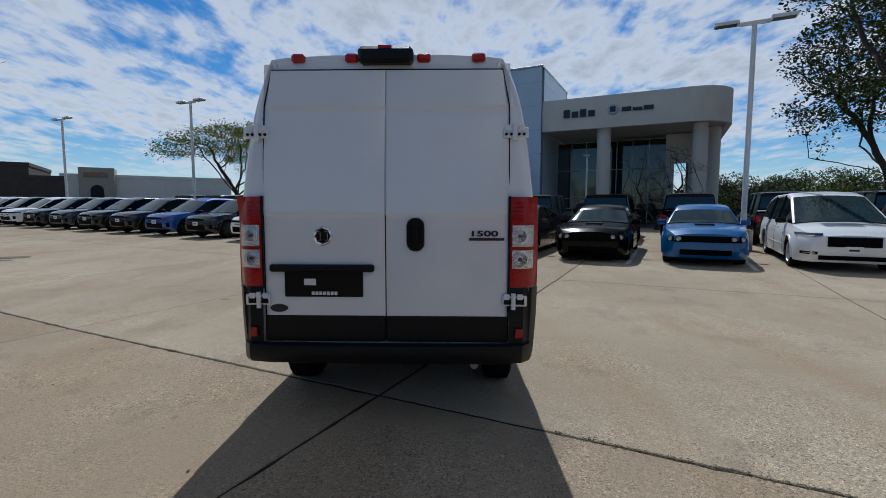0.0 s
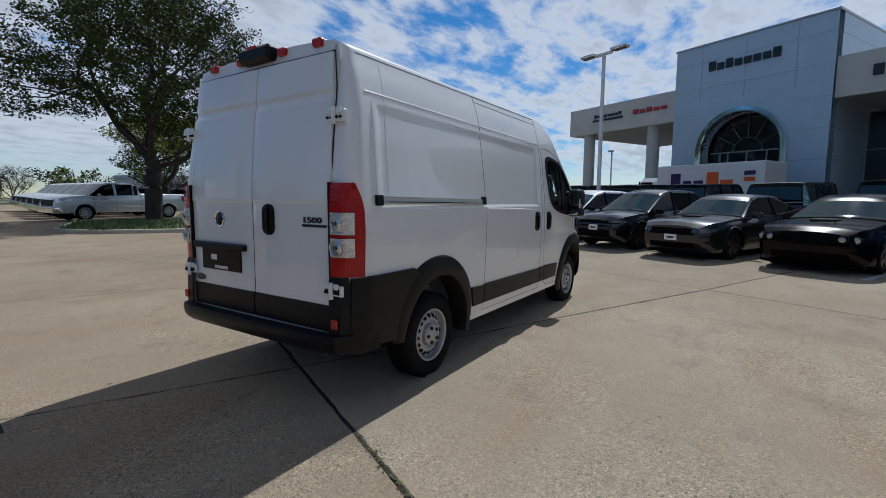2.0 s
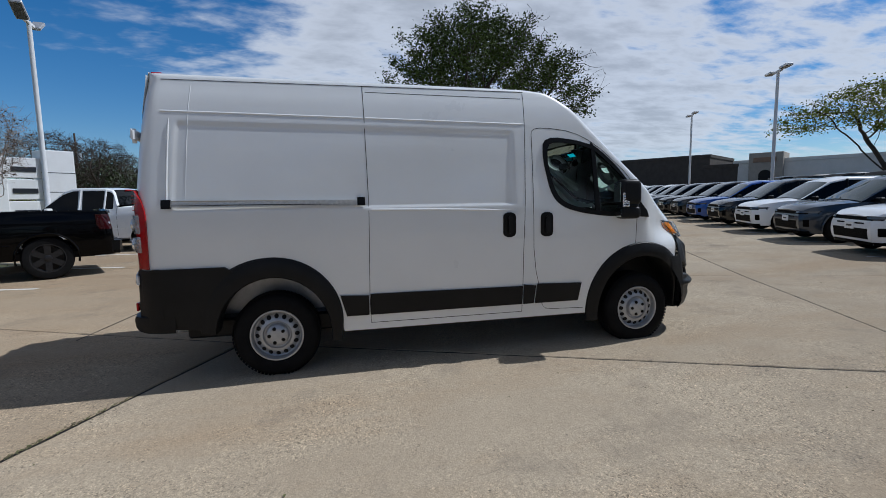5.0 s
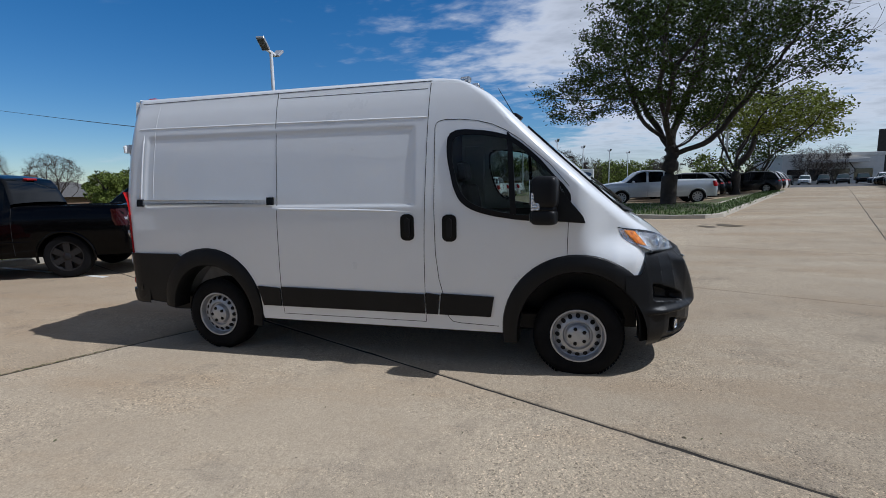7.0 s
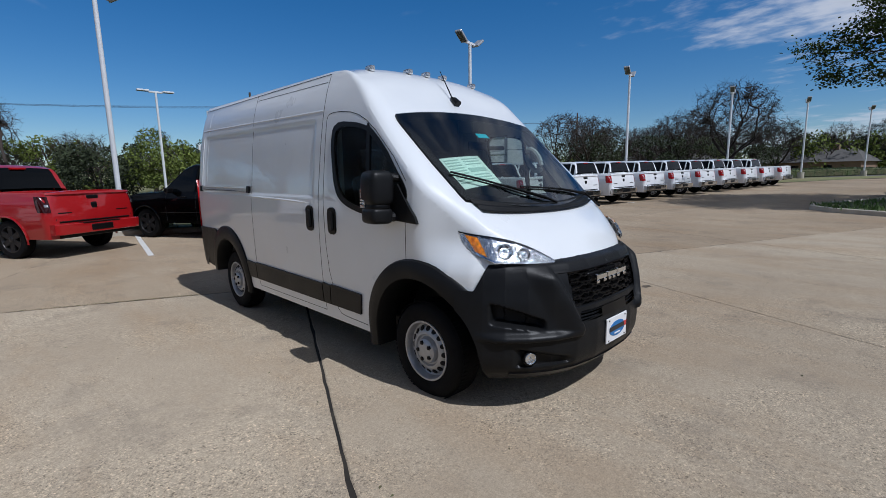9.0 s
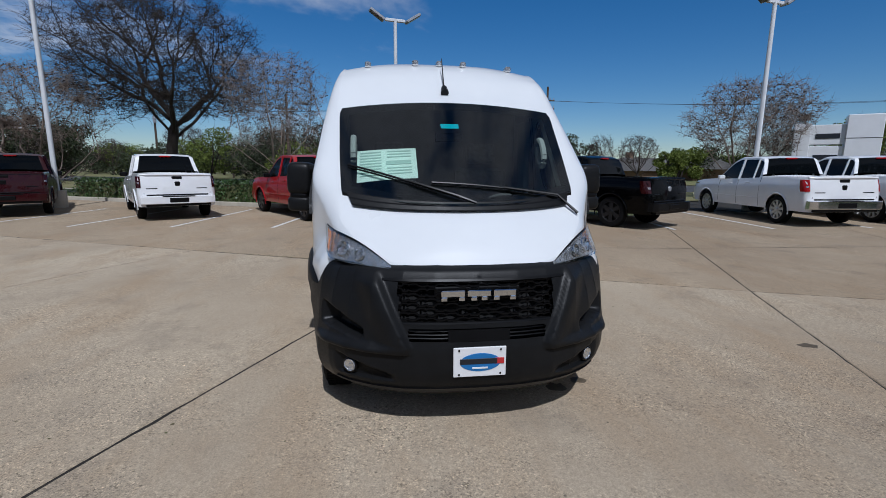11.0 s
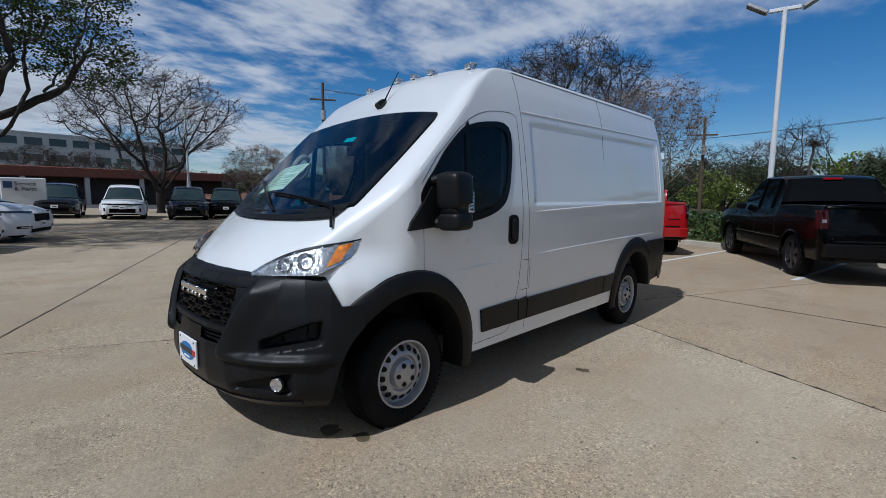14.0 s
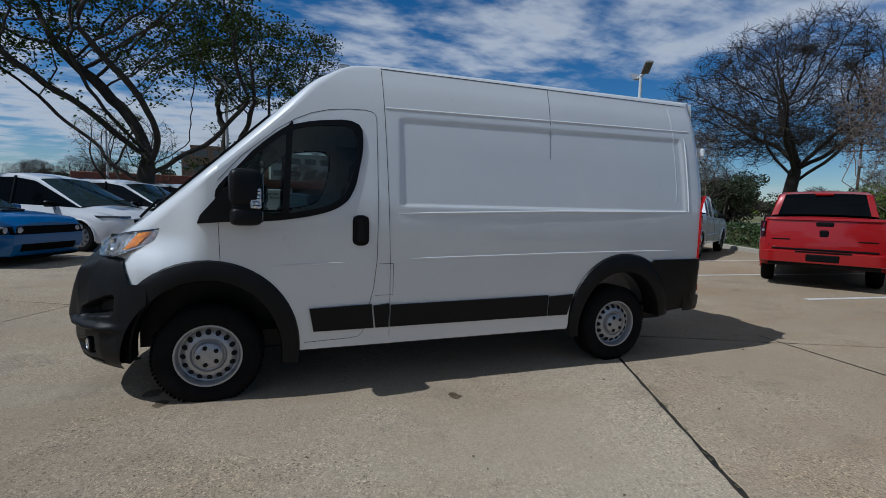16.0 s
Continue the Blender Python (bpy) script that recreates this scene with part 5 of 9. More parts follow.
    part("rear_view_mirror", Geo().box(-0.11, 4.09, 1.80, 0.11, 4.12, 1.87, 0.012), SATIN, van)
    van_nose(van)
    return van


NOSE = [(0.0, 5.388), (0.25, 5.380), (0.45, 5.345), (0.62, 5.280), (0.76, 5.19), (0.87, 5.08), (0.95, 4.96), (0.995, 4.85), (1.02, 4.78)]
NOSE_Z = [(0.29, -0.10), (0.33, -0.045), (0.39, -0.012), (0.45, 0.0), (0.58, 0.0), (0.66, -0.015), (0.80, -0.035), (0.92, -0.065), (0.975, -0.086), (1.005, -0.100), (1.030, -0.118), (1.046, -0.140), (1.054, -0.25)]


def nose_point(t, z, off=0.0):
    """A point of the front mask; t runs from -1 (left) over 0 (middle) to 1 (right)."""
    s = 1 if t >= 0 else -1
    a = abs(t) * (len(NOSE) - 1)
    i = min(int(a), len(NOSE) - 2)
    k = a - i
    x, y = NOSE[i][0] + (NOSE[i + 1][0] - NOSE[i][0]) * k, NOSE[i][1] + (NOSE[i + 1][1] - NOSE[i][1]) * k
    j, l = max(0, i - 1), min(len(NOSE) - 1, i + 2)
    d = Vector((NOSE[l][0] - NOSE[j][0], NOSE[l][1] - NOSE[j][1])).normalized()
    o = soft_at(NOSE_Z, z, 0.02) * (1 - 0.55 * step(abs(t), 0.55, 1.0)) + off
    return Vector((s * (x - d.y * o), y + d.x * o, z))


def nose_relief(t, z):
    """Cheek folds, side intakes and fog lamp pockets pressed into the mask."""
    a = abs(t)
    x = curve_at([(i / 8, p[0]) for i, p in enumerate(NOSE)], a)
    ridge = 0.60 - (1.0 - z) * 0.50
    d = 0.042 * step(x, ridge - 0.022, ridge + 0.012) * (1 - step(x, ridge + 0.035, ridge + 0.20)) * step(z, 0.575, 0.63) * (1 - step(z, 0.94, 1.03))
    intake = step(x, 0.66, 0.69) * (1 - step(x, 0.90, 0.93)) * step(z, 0.615 + (x - 0.66) * 0.18, 0.64 + (x - 0.66) * 0.18) * (1 - step(z, 0.665 + (x - 0.66) * 0.44, 0.69 + (x - 0.66) * 0.44))
    shelf = 0.030 * step(z, 0.555, 0.57) * (1 - step(z, 0.585, 0.625)) * step(x, 0.38, 0.43) * (1 - step(x, 0.88, 0.98))
    pocket = step(x, 0.46, 0.56) * (1 - step(x, 0.78, 0.84)) * step(z, 0.385, 0.40) * (1 - step(z, 0.405 + (x - 0.46) * 0.27, 0.43 + (x - 0.46) * 0.27))
    return d + shelf - 0.085 * intake - 0.036 * pocket


def van_nose(van):
    g = Geo()
    ts = [-1 + 2 * i / 220 for i in range(221)]

    def top_of(t):
        """The mask ends in a clean line below the headlamp and along the wing."""
        y = nose_point(t, 0.9).y
        return 0.872 + min(1.0, max(0.0, (y - 4.885) / 0.085)) * (1.054 - 0.872)

    def reach(z):
        """How far round the mask runs at a height: it stops at the wheel arch."""
        d = 0.52 ** 2 - (z - HUB_Z) ** 2
        if d <= 0:
            return 1.0
        lo, hi, edge = 0.6, 1.0, F_WHEEL + math.sqrt(d)
        if nose_point(1.0, z).y > edge:
            return 1.0
        for _ in range(24):
            mid = (lo + hi) / 2
            lo, hi = (mid, hi) if nose_point(mid, z).y > edge else (lo, mid)
        return lo
    pts = []
    for k in range(87):
        row = []
        for t in ts:
            z = 0.29 + (top_of(t) - 0.29) * k / 86
            t = t * reach(z)
            row.append(nose_point(t, z, nose_relief(t, z)))
        pts.append(row)
    for i in range(86):
        for j in range(len(ts) - 1):
            q = [pts[i][j], pts[i][j + 1], pts[i + 1][j + 1], pts[i + 1][j]]
            c = sum(q, Vector()) / 4
            if (abs(c.x) < 0.455 - 0.30 * max(0.0, 0.80 - c.z) and 0.735 < c.z < 0.965) or (abs(c.x) < 0.40 and 0.635 < c.z < 0.705):
                continue
            g.add(q, [(0, 1, 2, 3)])
    bumper = part("front_bumper", g, BLACK_PLASTIC, van, "matt black plastic bumper mask", angle=50)
    # added black sheet behind grille and slats stops sun leaking through to the ground
    back = Geo().grid([[nose_point(t, z, -0.10) for t in [-0.62 + 1.24 * i / 20 for i in range(21)]] for z in (0.29, 0.45, 0.60, 0.80, 1.0)])
    part("grille_backing", back, GAP, bumper)
    grille = part("grille", Geo().grid([[nose_point(t, z, o) for t in [-0.40 + 0.8 * i / 24 for i in range(25)]] for z, o in ((0.955, -0.01), (0.968, 0.006), (0.98, 0.002))]), SATIN, bumper, "black honeycomb grille")
    for k in range(8):
        z = 0.758 + 0.0265 * k
        pts = []
        for i in range(97):
            t = -0.385 + 0.77 * i / 96
            zig = 0.007 * (1 if (i // 4 + 2 * (k % 2)) % 4 < 2 else -1) if i % 4 else 0.007 * 0
            pts.append(nose_point(t, z + zig, -0.030))
        rows = [[p + Vector((0, 0.0, -0.0045)) for p in pts], [p + Vector((0, 0.018, -0.0035)) for p in pts], [p + Vector((0, 0.018, 0.0035)) for p in pts], [p + Vector((0, 0, 0.0045)) for p in pts]]
        part("grille_bar", Geo().grid(rows), SATIN, grille, smooth=False)
    for i in range(13):
        t = -0.36 + 0.72 * i / 12
        part("grille_rib", Geo().tube([nose_point(t, 0.745, -0.045), nose_point(t, 0.955, -0.045)], 0.004, n=4), GAP, grille)
    # the maker's-word bar stands in a smooth surround
    part("grille_surround", Geo().tube([nose_point(t, z, -0.012) for t, z in ([(-0.40 + 0.8 * i / 16, 0.966) for i in range(17)] + [(0.405, 0.90), (0.385, 0.80), (0.365, 0.745)] + [(0.33 - 0.66 * i / 12, 0.733) for i in range(13)] + [(-0.365, 0.745), (-0.385, 0.80), (-0.405, 0.90), (-0.40, 0.966)])], 0.013, n=8, cap=False), SATIN, grille)
    for z in (0.648, 0.668, 0.690):
        part("lower_slat", Geo().tube([nose_point(-0.33 + 0.66 * i / 20, z, -0.02) for i in range(21)], 0.006, n=6), SATIN, bumper)
    part("radar_cover", Geo().grid([[nose_point(-0.09 + 0.18 * i / 6, z, 0.004) for i in range(7)] for z in (0.637, 0.703)]), SATIN, bumper)
    # three chrome blocks stand for the maker's word
    for x0, x1, notch in ((-0.215, -0.085, 0), (-0.07, 0.065, 1), (0.08, 0.215, 2)):
        y = 5.326
        lg = Geo().box(x0, y, 0.885, x1, y + 0.022, 0.925, 0.005)
        lg.box(x0 if notch != 1 else x0 + 0.02, y, 0.862, x0 + (0.035 if notch != 1 else 0.055), y + 0.022, 0.886, 0.004)
        lg.box(x1 - (0.035 if notch != 1 else 0.055), y, 0.862, x1 if notch != 1 else x1 - 0.02, y + 0.022, 0.886, 0.004)
        part("chrome_badge", lg, CHROME, bumper, "chrome block badge")
    part("badge_panel", Geo().box(-0.25, 5.27, 0.852, 0.25, 5.30, 0.935, 0.01), SATIN, bumper)
    part("air_dam", Geo().grid([[nose_point(t, z, o) for t in [-0.60 + 1.2 * i / 24 for i in range(25)]] for z, o in ((0.285, -0.20), (0.29, -0.03), (0.31, 0.008), (0.345, 0.010), (0.355, -0.03))]), SATIN, bumper)
    plate = part("dealer_plate", Geo().box(-0.152, 5.385, 0.432, 0.152, 5.397, 0.606, 0.006), PLATE_WHITE, van, "white dealer plate with a blue oval mark")
    part("oval_mark", Geo().lathe([(0.0, 0.003), (0.115, 0.003), (0.118, 0.0)], pose(-0.002, 5.397, 0.518, 0, 0, 90) @ Matrix.Diagonal((1, 1, 0.46, 1)), n=28), PLATE_BLUE, plate)
    part("mark_bar", Geo().box(-0.100, 5.399, 0.509, 0.115, 5.403, 0.541, 0.002), LETTER, plate)
    part("mark_bar", Geo().box(-0.045, 5.399, 0.480, 0.045, 5.403, 0.490, 0.002), PLATE_WHITE, plate)
    part("mark_bar", Geo().box(-0.14, 5.398, 0.507, -0.085, 5.402, 0.542, 0.002), PLATE_RED, plate)
    for x in (-0.12, 0.12):
        for z in (0.447, 0.590):
            part("plate_screw", Geo().lathe([(0.006, 0), (0.006, 0.003), (0, 0.003)], pose(x, 5.397, z, 0, 0, 90), n=8), SATIN, plate)
    for s in (-1, 1):
        p = nose_point(s * 0.490, 0.447, -0.022)
        m = Matrix.Translation(p) @ pose(0, 0, 0, 0, 0, 90 - s * 30)
        fog = part("fog_lamp", Geo().lathe([(0.040, -0.01), (0.040, 0.008), (0.036, 0.012), (0.032, 0.006), (0.012, 0.002), (0.0, 0.008)], m, n=24), REFLECTOR, van, "round clear fog lamp")
        part("fog_ring", Geo().lathe([(0.048, -0.012), (0.048, 0.006), (0.040, 0.012)], m, n=24), SATIN, fog)
        # headlamp: mirror bowl, amber corner and clear cover
        A, D = Vector((0.900, 4.705, 1.232)), Vector((0.464, 5.160, 1.042))
        E, C, F = Vector((0.896, 4.775, 1.120)), Vector((0.800, 4.935, 1.046)), Vector((0.470, 5.165, 1.022))

        def lamp(u, v, off):
            up_ = A.lerp(D, u)
            lo = E.lerp(C, u / 0.35) if u < 0.35 else C.lerp(F, (u - 0.35) / 0.65)
            p = lo.lerp(up_, v)
            bulge = 0.042 * math.sin(math.pi * min(1, u * 0.95 + 0.02)) + 0.036 * min(1.0, 3.2 * u) - 0.004
            return Vector((s * (p.x + (0.62 * bulge + 0.6 * off) - 0.014 * max(0.0, 1 - 5 * u)), p.y + 0.62 * bulge + 0.6 * off, p.z + 0.048 * math.sin(math.pi * u ** 1.25) * v + 0.4 * off))
        def sheet(u0, u1, v0, v1, off, k=14, slant=0.0):
            vs = [v0 + (v1 - v0) * j / 8 for j in range(9)]
            return Geo().grid([[lamp(u0 + (u1 - u0) * i / k + slant * (1 - v), v, off) for i in range(k + 1)] for v in vs])
        hl = part("headlamp", sheet(0, 1, 0, 1, 0.002), REFLECTOR, van, "headlamp with chrome bowls and amber corner")
        part("amber_corner", sheet(0.045, 0.185, 0.12, 0.86, 0.016, 10, 0.085), AMBER, hl)
        part("lamp_step", sheet(0.20, 0.225, 0.08, 0.92, 0.020, 3, 0.085), CLEAR_LAMP, hl)
        part("lamp_bezel", sheet(0.0, 1.0, 0.92, 1.0, 0.010), SATIN, hl)
        part("lamp_bezel", sheet(0.0, 1.0, 0.0, 0.07, 0.014), CHROME, hl)
        for u in (0.33, 0.575, 0.78):
            part("lamp_rib", sheet(u, u + 0.016, 0.1, 0.92, 0.018, 2, 0.07), CLEAR_LAMP, hl)
        for u, r in ((0.47, 0.050), (0.67, 0.040)):
            c = lamp(u, 0.48, 0.006)
            part("lamp_bowl", Geo().lathe([(r, 0.0), (r, 0.012), (r * 0.92, 0.014), (r * 0.85, 0.004), (r * 0.4, -0.012), (r * 0.3, -0.004), (0, 0.0)], Matrix.Translation(c) @ pose(0, 0, 0, 0, -18, 90 - s * 42), n=24), CHROME, hl)
        part("lamp_cover", sheet(0, 1, 0, 1, 0.026), LENS, hl, "clear lamp cover").visible_shadow = False


# ---- parked cars ----
# local frame: x to the car's right, y forward, z up, origin on the ground under its middle
def car_wheel(parent, x, y, r, s, rim_mat, spokes=10, n=32):
    wh = part("wheel", Geo().lathe([(0.0, -0.06), (r * 0.66, -0.06), (r * 0.66, -0.2)], n=20), SATIN, parent)
    wh.matrix_local = pose(x, y, r) @ (Matrix.Identity(4) if s > 0 else pose(0, 0, 0, 0, 0, 180))
    part("tyre", Geo().lathe([(r * 0.64, -0.21), (r * 0.92, -0.22), (r * 0.985, -0.18), (r, -0.12), (r, -0.06), (r * 0.985, -0.02), (r * 0.93, 0.005), (r * 0.80, 0.012), (r * 0.68, 0.004), (r * 0.64, -0.02)], n=n), RUBBER, wh)
    rim = part("rim", Geo().lathe([(r * 0.67, -0.02), (r * 0.68, 0.004), (r * 0.64, 0.004), (r * 0.60, -0.03), (r * 0.58, -0.06)], n=n - 4), rim_mat, wh)
    sp = Geo()
    for i in range(spokes):
        m = Matrix.Rotation(2 * math.pi * i / spokes, 4, "X")
        w = 0.30 / spokes
        sp.add([m @ Vector(p) for p in ((-0.012, -w, 0.04), (-0.012, w, 0.04), (-0.004, w * 1.2, r * 0.62), (-0.004, -w * 1.2, r * 0.62), (-0.05, -w, 0.04), (-0.05, w, 0.04), (-0.05, w, r * 0.62), (-0.05, -w, r * 0.62))],
               [(0, 1, 2, 3), (0, 3, 7, 4), (1, 5, 6, 2)])
    part("spokes", sp, rim_mat, rim, smooth=False)
    part("hub_cap", Geo().lathe([(0.07, -0.03), (0.065, -0.004), (0.04, 0.004), (0, 0.005)], n=14), rim_mat, rim)
    return wh


def car_body(spec):
    """Lower body with cut arches; returns the mesh and the point functions."""
    L, W, zs = spec["L"], spec["W"], spec["sill"]
    deck, fa, ra, r = spec["deck"], spec["fa"], spec["ra"], spec["r"]
    h = L / 2

    def plan(y, z):
        e = 1.0
        d = h - abs(y)
        nose = spec.get("nose", 0.55) if y > 0 else spec.get("tail", 0.40)
        if d < nose:
            k = 1 - d / nose
            e = 1 - spec.get("round", 0.22) * k ** 2.6
        top = curve_at(deck, y)
        t = (z - zs) / max(0.2, top - zs)
        belly = 0.955 + 0.045 * math.sin(math.pi * min(1, max(0, t)) * 0.85 + 0.35)
        return W / 2 * e * belly * (1 - 0.035 * step(t, 0.72, 1.0))

    def tuck(y, z):
        """The ends lean in above and below the bumper line."""
        d = h - abs(y)
        if d > 0.35:
            return y
        t = (z - 0.55) / (0.6 if z > 0.55 else 0.42)
        k = (1 - d / 0.35)
        return y - math.copysign(k * spec.get("rake", 0.10) * t * t, y)

    def bottom(y):
        z = zs
        for c in (fa, ra):
            if abs(y - c) < r * 1.16:
                z = max(z, r + math.sqrt((r * 1.16) ** 2 - (y - c) ** 2))
        return min(z, curve_at(deck, y) - 0.08)
    cuts = spec.get("cuts", 84)
    ys = [-h + L * i / cuts for i in range(cuts + 1)]
    ys = sorted(set([-h, -h + 0.02, h - 0.02, h] + ys[1:-1]))
    n = 12 if cuts > 50 else 7
    g = Geo()
    bed = spec.get("bed")
    for s in (-1, 1):
        rows = []
        for y in ys:
            top, zb = soft_at(deck, y, 0.08), bottom(y)
            row = [Vector((s * plan(y, zb + (top - zb) * j / n), tuck(y, zb + (top - zb) * j / n), zb + (top - zb) * j / n)) for j in range(n + 1)]
            e = row[-1]
            if bed and bed[0] < y < bed[1]:
                row += [Vector((e.x * 0.985, e.y, top + 0.012)), Vector((e.x * 0.93, e.y, top + 0.012)), Vector((e.x * 0.90, e.y, top - 0.02)), Vector((e.x * 0.90, e.y, top - 0.50)), Vector((0, e.y, top - 0.50))]
            else:
                c = spec.get("crown", 0.05)
                row += [Vector((e.x * k, e.y, top + c * (1 - k ** 2.5))) for k in (0.96, 0.85, 0.6, 0.3, 0.0)]
            rows.append(row)
        g.grid(rows)
        for row in (rows[0], rows[-1]):
            k = len(row)
            g.add([p for p in row] + [Vector((0, p.y, p.z)) for p in row], [(i, i + 1, k + i + 1, k + i) for i in range(k - 1)])
    return g, plan, tuck, bottom


def car_glasshouse(spec):
    """Side window band, screens and roof as separate meshes."""
    roof, deck, W = spec["roof"], spec["deck"], spec["W"]
    y0, y1 = roof[0][0], roof[-1][0]
    ys = [y0 + (y1 - y0) * i / 40 for i in range(41)]
    wt, wb = spec.get("roof_w", 0.74) * W / 2, 0.93 * W / 2
    glass_g, roof_g = {"side_window.l": Geo(), "side_window.r": Geo(), "windscreen": Geo(), "rear_window": Geo()}, Geo()
    ztop = max(z for _, z in roof)

    def pt(y, t, s):
        zb, zt = curve_at(deck, y) - 0.03, max(soft_at(roof, y, 0.05), curve_at(deck, y) - 0.02)
        k = (zt - zb) / (ztop - curve_at(deck, (y0 + y1) / 2) + 0.03)
        xt = wb + (wt - wb) * min(1, max(0, k))
        return Vector((s * (wb + (xt - wb) * t), y, zb + (zt - zb) * t))
    flat = [y for y in ys if curve_at(roof, y) > ztop - spec.get("brow", 0.16)]
    f0, f1 = flat[0], flat[-1]
    for s in (-1, 1):
        rows = [[pt(y, t, s) for t in (0, 0.3, 0.6, 0.9)] for y in ys]
        for i in range(len(ys) - 1):                        # broad pillars in body colour
            yc = (ys[i] + ys[i + 1]) / 2
            solid = any(a <= yc <= b for a, b in spec.get("solid", ()))
            (roof_g if solid else glass_g["side_window.r" if s > 0 else "side_window.l"]).grid([rows[i], rows[i + 1]])
        rows = []
        for y in ys:
            e = pt(y, 0.9, s)
            q = pt(y, 1.0, s)
            c = 0.045 * spec.get("dome", 1.0)
            rows.append([e, q.lerp(e, 0.3), Vector((q.x * 0.95, y, q.z + 0.012))] + [Vector((q.x * k, y, q.z + 0.012 + c * (1 - k * k))) for k in (0.87, 0.6, 0.3, 0.0)])
        for i in range(len(ys) - 1):
            yc = (ys[i] + ys[i + 1]) / 2
            top = f0 <= yc <= f1
            for j in range(6):
                q = [rows[i][j], rows[i + 1][j], rows[i + 1][j + 1], rows[i][j + 1]]
                (roof_g if top or j < 2 or (j < 3 and yc < f0 and spec.get("solid")) else glass_g["windscreen" if yc > f1 else "rear_window"]).add(q, [(0, 1, 2, 3)])
    return glass_g, roof_g, pt


def make_car(spec, m, label, category, group=""):
    """A parked car of the given proportions."""
    car = thing(spec["name"], m, label, category, group)
    body_g, plan, tuck, bottom = car_body(spec)
    body_mat = spec["paint"]
    h, W, deck = spec["L"] / 2, spec["W"], spec["deck"]
    body = part("body", body_g, body_mat, car, angle=40)
    part("underbody", Geo().box(-W * 0.42, -h + 0.35, spec["sill"] - 0.02, W * 0.42, h - 0.35, spec["sill"] + 0.14, 0.02), SATIN, car)
    gg, rg, pt = car_glasshouse(spec)
    for nm, g in gg.items():
        if g.f:
            part(nm.split(".")[0], g, CAR_SCREEN if nm == "windscreen" or spec.get("spare") else TINTED, car, "dark tinted glass")
    part("roof", rg, spec.get("roof_paint", body_mat), car)
    for s in (-1, 1):
        for y, lab in ((spec["fa"], "f"), (spec["ra"], "r")):
            car_wheel(car, s * (W / 2 - 0.035), y, spec["r"], s, spec.get("rim", ALLOY), spec.get("spokes", 10), 32 if spec.get("cuts", 84) > 50 else 16)
        for y in spec.get("pillars", ()):
            pp = [pt(y + dy, t, s) + Vector((s * 0.006, 0, 0)) for dy, t in ((0, 0.0), (-0.02, 0.5), (-0.04, 0.95))]
            part("pillar", Geo().tube(pp, 0.032, n=6), SATIN if spec.get("dark_pillars", True) else body_mat, car)
        my = spec["mirror"]
        e = pt(my, 0.12, s)
        mir = part("door_mirror", Geo().box(-0.11, -0.06, -0.07, 0.11, 0.06, 0.07, 0.04), spec.get("mirror_paint", body_mat), car)
        mir.matrix_local = pose(e.x + s * 0.13, my, e.z + 0.04)
        for hy in spec.get("handles", ()):
            z = curve_at(deck, hy) - 0.14
            part("door_handle", Geo().box(s * (plan(hy, z) - 0.01), hy - 0.09, z - 0.015, s * (plan(hy, z) + 0.03), hy + 0.09, z + 0.015, 0.01), spec.get("handle_paint", body_mat), car)
        if spec.get("cuts", 84) > 50:                       # rolled arch lips and a pressed line along the flank
            for c in (spec["fa"], spec["ra"]):
                rr = spec["r"] * 1.17
                arc = [(c + rr * math.cos(radians(a)), spec["r"] + rr * math.sin(radians(a))) for a in range(-12, 193, 12)]
                lip = [Vector((s * (plan(y, max(z, spec["sill"])) + 0.006), y, z)) for y, z in arc]
                part("arch_lip", Geo().tube(lip, spec.get("lip", 0.022), n=6), spec.get("lip_paint", body_mat), car)
            y0_, y1_ = spec["ra"] + spec["r"] * 1.3, spec["fa"] - spec["r"] * 1.3
            crease = [Vector((s * (plan(y, z) - 0.004), y, z)) for y, z in [(y0_ + (y1_ - y0_) * k / 12, spec["sill"] + (curve_at(deck, 0.0) - spec["sill"]) * 0.34) for k in range(13)]]
            part("door_crease", Geo().tube(crease, 0.014, n=6), body_mat, car)
        for gy in spec.get("gaps", ()):
            z0, z1 = bottom(gy) + 0.05, curve_at(deck, gy) - 0.02
            pts = [Vector((s * (plan(gy, z0 + (z1 - z0) * k / 6) - 0.001), gy, z0 + (z1 - z0) * k / 6)) for k in range(7)]
            part("door_gap", Geo().tube(pts, 0.006, n=4), GAP, car)
    def follow(x, z, front):
        """y of the rounded end of the body at a given width and height."""
        lo, hi = 0.0, (0.45 if front else 0.20)
        for _ in range(14):
            mid = (lo + hi) / 2
            if plan((h - mid) * (1 if front else -1), z) < abs(x):
                lo = mid
            else:
                hi = mid
        return tuck((h - hi) * (1 if front else -1), z)

    for x in spec.get("lamp_rings", ()):
        for s in (-1, 1):
            ring_lamp(car, s * x, follow(x, 0.675, True) + 0.015, 0.675)
    for kind, *a in spec["lamps"]:
        x0, x1, z0, z1, depth = a
        front = kind in ("head", "drl", "fog")
        mat = {"head": CLEAR_LAMP, "drl": CHROME, "fog": CLEAR_LAMP, "tail": spec.get("tail_mat") or RED_LENS, "rev": CLEAR_LAMP}[kind]
        mat = spec.get("head_mat", mat) if kind == "head" else mat
        nm = {"head": "headlamp", "drl": "running_lamp", "fog": "fog_lamp", "tail": "tail_lamp", "rev": "reversing_lamp"}[kind]
